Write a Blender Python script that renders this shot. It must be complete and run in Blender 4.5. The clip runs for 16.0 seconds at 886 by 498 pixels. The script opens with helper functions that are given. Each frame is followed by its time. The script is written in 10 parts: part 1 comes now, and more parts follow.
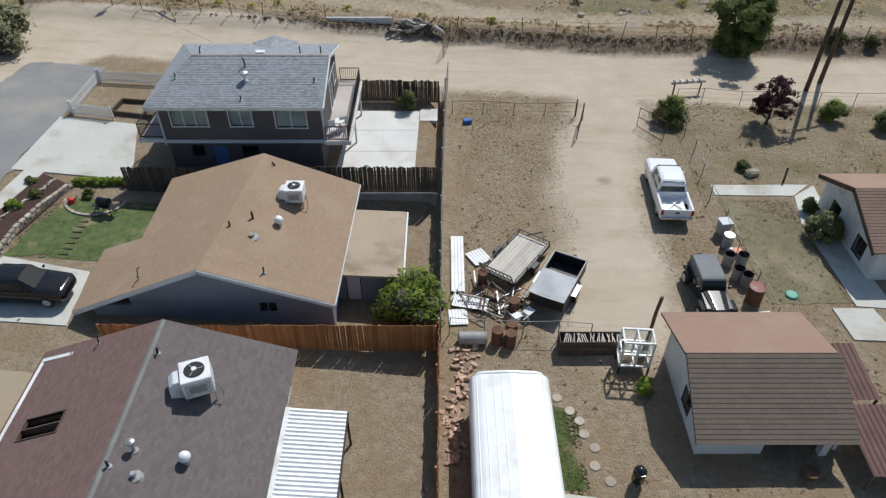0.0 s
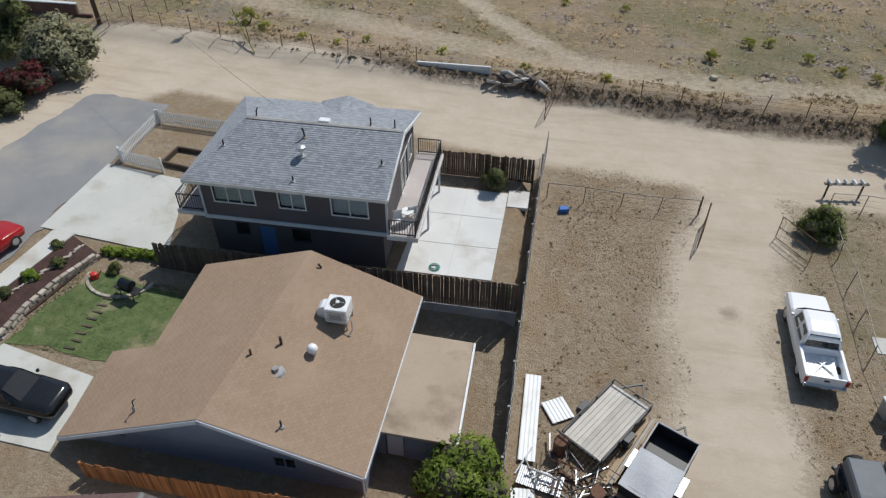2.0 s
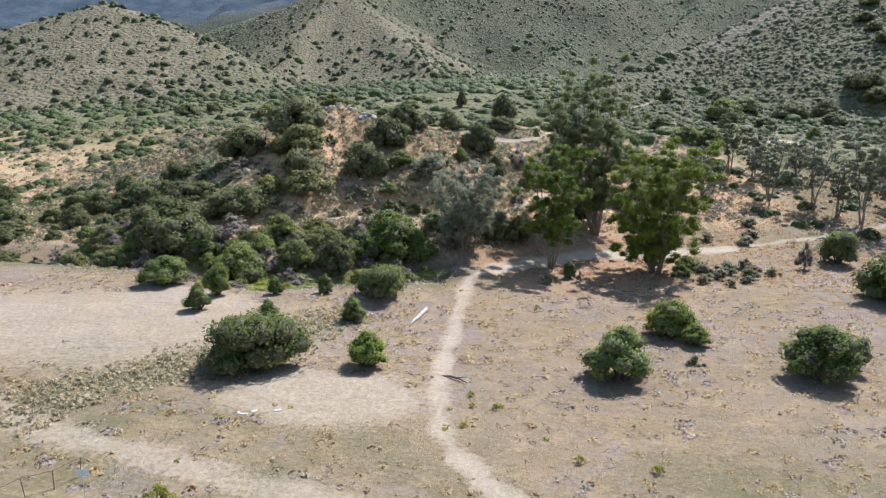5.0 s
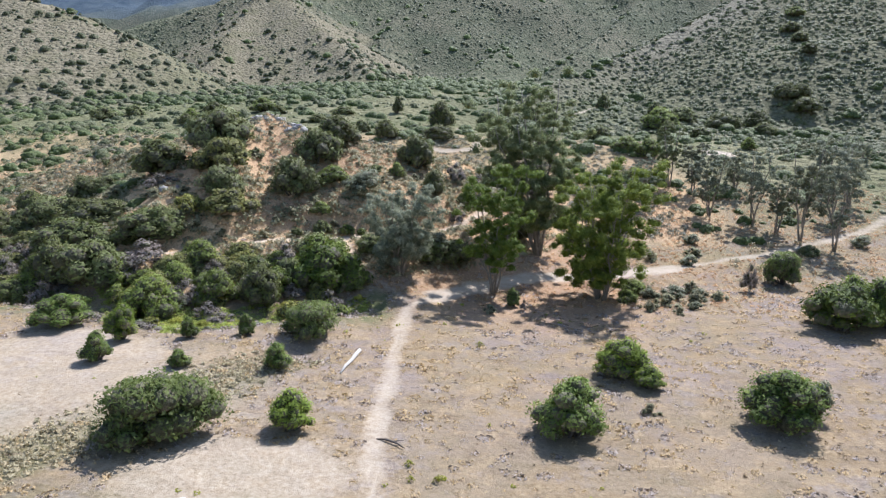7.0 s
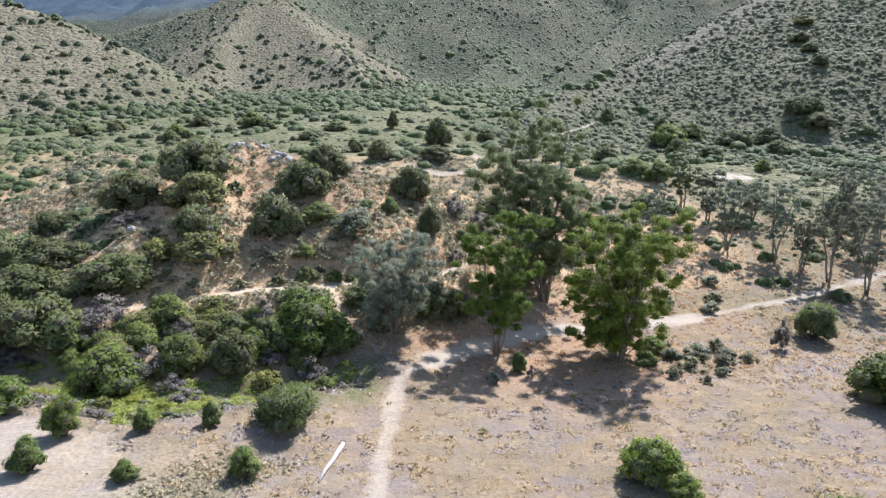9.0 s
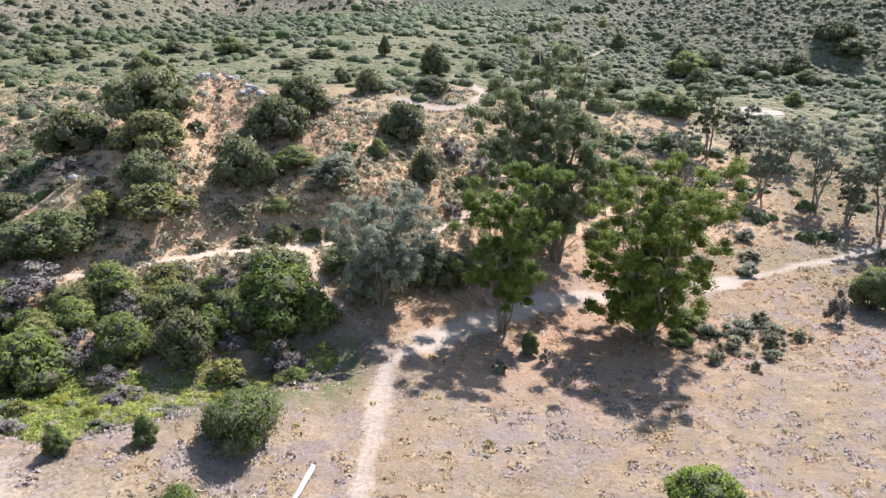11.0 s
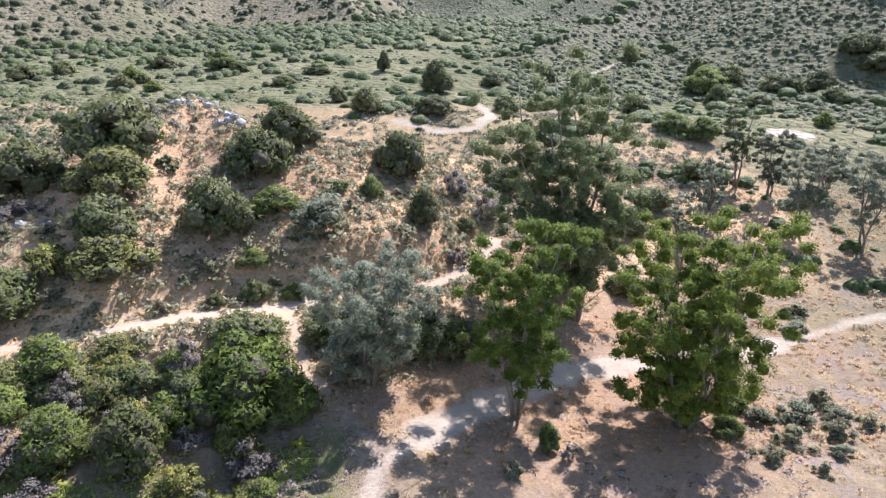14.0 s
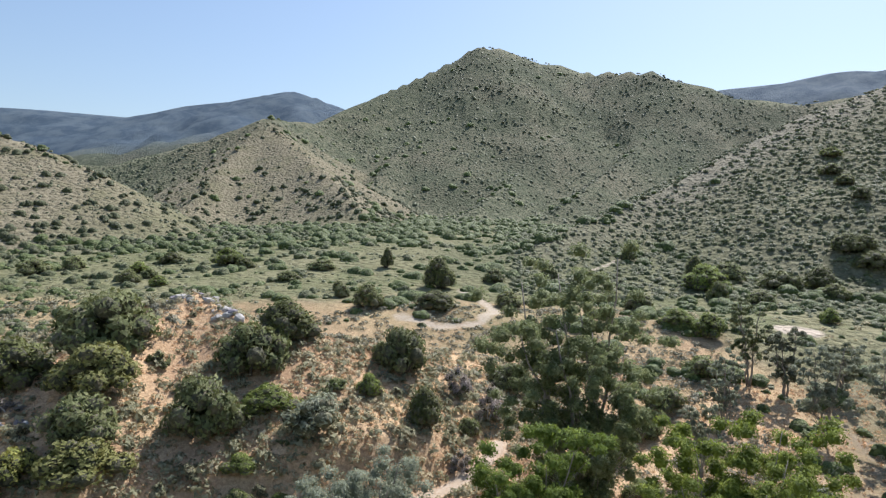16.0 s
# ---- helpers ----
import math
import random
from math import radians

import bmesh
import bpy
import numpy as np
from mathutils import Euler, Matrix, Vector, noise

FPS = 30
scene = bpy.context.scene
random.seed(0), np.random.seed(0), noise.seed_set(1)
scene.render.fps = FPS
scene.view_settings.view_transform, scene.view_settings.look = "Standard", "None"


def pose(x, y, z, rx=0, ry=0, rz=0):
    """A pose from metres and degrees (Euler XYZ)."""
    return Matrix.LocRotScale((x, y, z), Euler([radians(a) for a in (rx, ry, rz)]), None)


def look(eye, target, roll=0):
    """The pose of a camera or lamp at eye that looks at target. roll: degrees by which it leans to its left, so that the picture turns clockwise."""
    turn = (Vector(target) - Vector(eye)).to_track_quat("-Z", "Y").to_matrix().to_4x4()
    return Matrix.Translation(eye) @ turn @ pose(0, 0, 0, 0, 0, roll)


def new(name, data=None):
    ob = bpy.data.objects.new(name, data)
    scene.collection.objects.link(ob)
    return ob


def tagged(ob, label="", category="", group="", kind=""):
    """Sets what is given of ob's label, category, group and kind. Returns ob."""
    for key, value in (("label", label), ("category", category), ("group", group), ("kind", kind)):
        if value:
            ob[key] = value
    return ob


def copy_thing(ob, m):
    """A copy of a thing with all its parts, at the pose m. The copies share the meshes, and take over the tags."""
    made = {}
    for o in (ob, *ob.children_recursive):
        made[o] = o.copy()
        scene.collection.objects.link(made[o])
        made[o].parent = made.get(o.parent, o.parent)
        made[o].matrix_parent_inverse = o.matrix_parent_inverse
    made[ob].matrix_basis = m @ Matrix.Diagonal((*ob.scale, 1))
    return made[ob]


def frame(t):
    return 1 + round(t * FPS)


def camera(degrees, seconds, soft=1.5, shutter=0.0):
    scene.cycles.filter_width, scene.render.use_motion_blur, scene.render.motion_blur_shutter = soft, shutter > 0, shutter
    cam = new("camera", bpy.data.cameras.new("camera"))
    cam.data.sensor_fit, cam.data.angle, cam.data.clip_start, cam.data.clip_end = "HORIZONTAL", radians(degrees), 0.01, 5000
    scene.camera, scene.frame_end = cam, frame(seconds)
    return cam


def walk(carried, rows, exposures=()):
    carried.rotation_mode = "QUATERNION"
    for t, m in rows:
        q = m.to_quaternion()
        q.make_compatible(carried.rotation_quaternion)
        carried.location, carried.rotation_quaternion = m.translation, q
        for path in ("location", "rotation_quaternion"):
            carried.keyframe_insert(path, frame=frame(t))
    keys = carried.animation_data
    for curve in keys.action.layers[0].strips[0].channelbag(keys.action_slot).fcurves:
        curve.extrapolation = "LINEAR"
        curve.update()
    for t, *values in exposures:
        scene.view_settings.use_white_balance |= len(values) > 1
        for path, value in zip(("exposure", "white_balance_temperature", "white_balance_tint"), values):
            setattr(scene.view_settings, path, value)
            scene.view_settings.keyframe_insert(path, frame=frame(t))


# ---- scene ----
cam = camera(65.3, 16.0, 1.3)
METRES, EYE, TILT, LEAN, TURN = 85.0, 28.0, -41.0, 0.0, 0.0
ROWS = [
    (0.0, 0.0, 0.0, 0.0, 0.0, 0.0, -0.0),
    (0.5, 0.0023, 0.0172, 0.0154, 0.17, 0.09, -0.12),
    (1.0, 0.003, 0.0389, 0.0346, 0.14, 0.12, -0.15),
    (1.5, 0.0013, 0.0642, 0.0541, 2.98, 0.08, -2.7),
    (2.0, -0.0, 0.0927, 0.0759, 7.16, -0.28, -6.26),
    (2.5, -0.0012, 0.1237, 0.0995, 9.5, -0.63, -8.18),
    (3.0, -0.0061, 0.1558, 0.1279, 9.38, 6.53, -8.32),
    (3.5, -0.0103, 0.1845, 0.1535, 9.36, 19.43, -8.37),
    (4.0, -0.0132, 0.21, 0.1713, 9.38, 29.73, -8.36),
    (6.5, -0.0259, 0.2917, 0.2655, 3.04, 30.42, -2.93),
    (7.0, -0.0276, 0.2982, 0.2935, 2.98, 30.45, -2.88),
    (7.5, -0.0296, 0.3065, 0.325, 2.92, 30.45, -2.84),
    (8.0, -0.0322, 0.3216, 0.3615, 2.86, 30.45, -2.82),
    (8.5, -0.0355, 0.3425, 0.4002, 2.8, 30.45, -2.79),
    (9.0, -0.0395, 0.3682, 0.4405, 2.74, 30.46, -2.75),
    (11.5, -0.0552, 0.5537, 0.6073, 2.46, 23.98, -2.65),
    (12.0, -0.0586, 0.5896, 0.6444, 2.44, 23.99, -2.64),
    (12.5, -0.0609, 0.6132, 0.6756, 2.51, 23.99, -2.61),
    (13.0, -0.0622, 0.6225, 0.6919, 2.64, 23.98, -2.64),
    (13.5, -0.0617, 0.6219, 0.6979, 2.73, 23.96, -2.67),
    (14.0, -0.0606, 0.6207, 0.7022, 2.76, 25.13, -2.75),
    (14.5, -0.0599, 0.622, 0.7067, 2.81, 31.32, -2.89),
    (15.0, -0.0602, 0.6278, 0.7119, 2.81, 37.9, -3.01),
    (15.5, -0.0607, 0.6376, 0.7171, 2.81, 41.04, -3.06),
    (16.0, -0.0619, 0.6479, 0.7264, 2.81, 41.07, -3.05),
]
EXPOSURES = [(0.0, -0.74, 6000, 8), (2.0, -0.82, 6000, 9), (2.7, -0.86, 6000, 10), (3.5, -0.97, 5950, 11), (4.1, -0.5, 5900, 12), (6.3, 0.16, 5650, 15), (9.0, 0.3, 5600, 15), (11.4, 0.42, 5800, 21), (13.5, 0.46, 5750, 21), (14.5, 0.5, 5650, 22), (15.2, 0.36, 5850, 18), (16.0, 0.06, 5950, 14)]
walk(cam, [(t, pose(0, 0, EYE, TILT, LEAN, TURN) @ pose(METRES * x, METRES * y, METRES * z, 90 + pitch, roll, yaw)) for t, x, y, z, yaw, pitch, roll in ROWS], EXPOSURES)

# ---- world and sun ----
SUN_AZ, SUN_EL = 29.0, 52.0          # degrees right of the walk's direction, above the horizon
world = bpy.data.worlds.new("sky")
scene.world = world
world.use_nodes = True
wt = world.node_tree
sky = wt.nodes.new("ShaderNodeTexSky")
sky.sky_type, sky.sun_disc = "NISHITA", False
sky.sun_elevation, sky.sun_rotation = radians(SUN_EL), radians(SUN_AZ)
sky.altitude, sky.air_density, sky.dust_density, sky.ozone_density = 200, 1.4, 1.2, 1.0
wt.links.new(sky.outputs[0], wt.nodes["Background"].inputs[0])
wt.nodes["Background"].inputs[1].default_value = 0.125
sun_data = bpy.data.lights.new("sun", "SUN")
sun_data.energy, sun_data.angle, sun_data.color = 6.4, radians(0.53), (1.0, 0.94, 0.85)
sun_way = Vector((math.sin(radians(SUN_AZ)) * math.cos(radians(SUN_EL)), math.cos(radians(SUN_AZ)) * math.cos(radians(SUN_EL)), math.sin(radians(SUN_EL))))
sun = new("sun", sun_data)
sun.matrix_basis = look(sun_way * 200, (0, 0, 0))

# ---- materials ----


def rgb(c):
    return (c[0], c[1], c[2], 1.0)


def noise_node(nt, vec, scale, detail=4.0, rough=0.6):
    n = nt.nodes.new("ShaderNodeTexNoise")
    n.inputs["Scale"].default_value, n.inputs["Detail"].default_value, n.inputs["Roughness"].default_value = scale, detail, rough
    nt.links.new(vec, n.inputs["Vector"])
    return n.outputs["Fac"]


def ramp(nt, fac, a, b):
    r = nt.nodes.new("ShaderNodeMapRange")
    r.inputs["From Min"].default_value, r.inputs["From Max"].default_value = a, b
    nt.links.new(fac, r.inputs["Value"])
    return r.outputs["Result"]


def mixc(nt, fac, a, b, blend="MIX"):
    m = nt.nodes.new("ShaderNodeMix")
    m.data_type, m.blend_type = "RGBA", blend
    for sock, v in ((m.inputs[0], fac), (m.inputs[6], a), (m.inputs[7], b)):
        if isinstance(v, bpy.types.NodeSocket):
            nt.links.new(v, sock)
        elif isinstance(v, (int, float)):
            sock.default_value = v
        else:
            sock.default_value = rgb(v)
    return m.outputs[2]


def calc(nt, op, a, b):
    m = nt.nodes.new("ShaderNodeMath")
    m.operation = op
    for sock, v in ((m.inputs[0], a), (m.inputs[1], b)):
        if isinstance(v, bpy.types.NodeSocket):
            nt.links.new(v, sock)
        else:
            sock.default_value = v
    return m.outputs[0]


def bump_node(nt, height, strength, distance, bsdf):
    b = nt.nodes.new("ShaderNodeBump")
    b.inputs["Strength"].default_value, b.inputs["Distance"].default_value = strength, distance
    nt.links.new(height, b.inputs["Height"])
    nt.links.new(b.outputs[0], bsdf.inputs["Normal"])


def begin(name):
    m = bpy.data.materials.new(name)
    m.use_nodes = True
    nt = m.node_tree
    return m, nt, nt.nodes["Principled BSDF"]


def place_of(nt):
    return nt.nodes.new("ShaderNodeNewGeometry").outputs["Position"]


def surf(name, c1, c2, scale=1.0, fine=18.0, rough=0.8, metal=0.0, bump=0.15, dist=0.01, vary=0.0, stain=None, stain_scale=0.7):
    """A worn surface: two colours over two scales of noise, fine relief, stains; vary: spread between pieces."""
    m, nt, bsdf = begin(name)
    pos = place_of(nt)
    big, small = noise_node(nt, pos, scale), noise_node(nt, pos, fine, 3.0)
    fac = ramp(nt, calc(nt, "ADD", calc(nt, "MULTIPLY", big, 0.6), calc(nt, "MULTIPLY", small, 0.4)), 0.32, 0.68)
    col = mixc(nt, fac, c1, c2)
    if stain:
        col = mixc(nt, ramp(nt, noise_node(nt, pos, stain_scale, 5.0), 0.52, 0.72), col, stain)
    if vary:
        rnd = nt.nodes.new("ShaderNodeObjectInfo").outputs["Random"]
        r = nt.nodes.new("ShaderNodeMapRange")
        r.inputs["To Min"].default_value, r.inputs["To Max"].default_value = 1 - vary, 1 + vary
        nt.links.new(rnd, r.inputs["Value"])
        hsv = nt.nodes.new("ShaderNodeHueSaturation")
        nt.links.new(r.outputs["Result"], hsv.inputs["Value"])
        nt.links.new(col, hsv.inputs["Color"])
        col = hsv.outputs["Color"]
    nt.links.new(col, bsdf.inputs["Base Color"])
    bsdf.inputs["Roughness"].default_value, bsdf.inputs["Metallic"].default_value = rough, metal
    if bump:
        bump_node(nt, small, bump, dist, bsdf)
    return m


def shingle(name, c1, c2, mortar, width, height, stain=None):
    """Roof shingles: tabs that differ, on courses along the plane's own u and v in metres."""
    m, nt, bsdf = begin(name)
    uv = nt.nodes.new("ShaderNodeUVMap").outputs[0]
    br = nt.nodes.new("ShaderNodeTexBrick")
    br.inputs["Color1"].default_value, br.inputs["Color2"].default_value, br.inputs["Mortar"].default_value = rgb(c1), rgb(c2), rgb(mortar)
    br.inputs["Scale"].default_value, br.inputs["Mortar Size"].default_value = 1.0, 0.006
    br.inputs["Brick Width"].default_value, br.inputs["Row Height"].default_value = width, height
    nt.links.new(uv, br.inputs["Vector"])
    pos = place_of(nt)
    col = mixc(nt, ramp(nt, noise_node(nt, pos, 0.6), 0.3, 0.7), br.outputs["Color"], mixc(nt, 0.35, br.outputs["Color"], c2))
    col = mixc(nt, calc(nt, "MULTIPLY", noise_node(nt, pos, 60.0, 2.0), 0.35), col, mortar)
    if stain:
        col = mixc(nt, calc(nt, "MULTIPLY", ramp(nt, noise_node(nt, pos, 0.35, 5.0), 0.5, 0.75), 0.5), col, stain)
    nt.links.new(col, bsdf.inputs["Base Color"])
    bsdf.inputs["Roughness"].default_value = 0.92
    bump_node(nt, noise_node(nt, pos, 50.0, 2.0), 0.35, 0.006, bsdf)
    return m


LEAF = 1.65                         # all foliage a little lighter


def foliage_mat(name, c1, c2, c3=None, through_leaf=0.4, grain=3.2, relief=0.25):
    """Leaves: the colour differs from leaf to leaf and from plant to plant; some light passes through."""
    c1, c2, c3 = [c and tuple(v * LEAF for v in c) for c in (c1, c2, c3)]
    m, nt, bsdf = begin(name)
    geo = nt.nodes.new("ShaderNodeNewGeometry")
    col = mixc(nt, ramp(nt, geo.outputs["Random Per Island"], -0.6, 1.6), c1, c2)
    if c3:
        col = mixc(nt, ramp(nt, noise_node(nt, geo.outputs["Position"], 0.9, 3.0), 0.48, 0.66), col, c3)
    # Fine tone noise; with coarse grain it paints in shade between leaves.
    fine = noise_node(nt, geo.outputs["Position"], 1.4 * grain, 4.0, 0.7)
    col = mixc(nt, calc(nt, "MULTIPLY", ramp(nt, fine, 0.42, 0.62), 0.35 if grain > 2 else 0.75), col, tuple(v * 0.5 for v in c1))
    rnd = nt.nodes.new("ShaderNodeObjectInfo").outputs["Random"]
    hsv = nt.nodes.new("ShaderNodeHueSaturation")
    r = nt.nodes.new("ShaderNodeMapRange")
    r.inputs["To Min"].default_value, r.inputs["To Max"].default_value = 0.78, 1.22
    nt.links.new(rnd, r.inputs["Value"])
    nt.links.new(r.outputs["Result"], hsv.inputs["Value"])
    nt.links.new(col, hsv.inputs["Color"])
    col = hsv.outputs["Color"]
    nt.links.new(col, bsdf.inputs["Base Color"])
    bsdf.inputs["Roughness"].default_value = 0.62
    bsdf.inputs["Specular IOR Level"].default_value = 0.25
    bump_node(nt, noise_node(nt, geo.outputs["Position"], grain, 4.0, 0.75), 0.9, relief, bsdf)
    tr = nt.nodes.new("ShaderNodeBsdfTranslucent")
    nt.links.new(col, tr.inputs["Color"])
    mix = nt.nodes.new("ShaderNodeMixShader")
    mix.inputs[0].default_value = through_leaf
    nt.links.new(bsdf.outputs[0], mix.inputs[1])
    nt.links.new(tr.outputs[0], mix.inputs[2])
    nt.links.new(mix.outputs[0], nt.nodes["Material Output"].inputs["Surface"])
    return m


def glass_mat(name, tint=(0.8, 0.85, 0.87), rough=0.02):
    m, nt, bsdf = begin(name)
    bsdf.inputs["Base Color"].default_value = rgb(tint)
    bsdf.inputs["Roughness"].default_value = rough
    bsdf.inputs["Transmission Weight"].default_value = 1.0
    bsdf.inputs["IOR"].default_value = 1.45
    return m


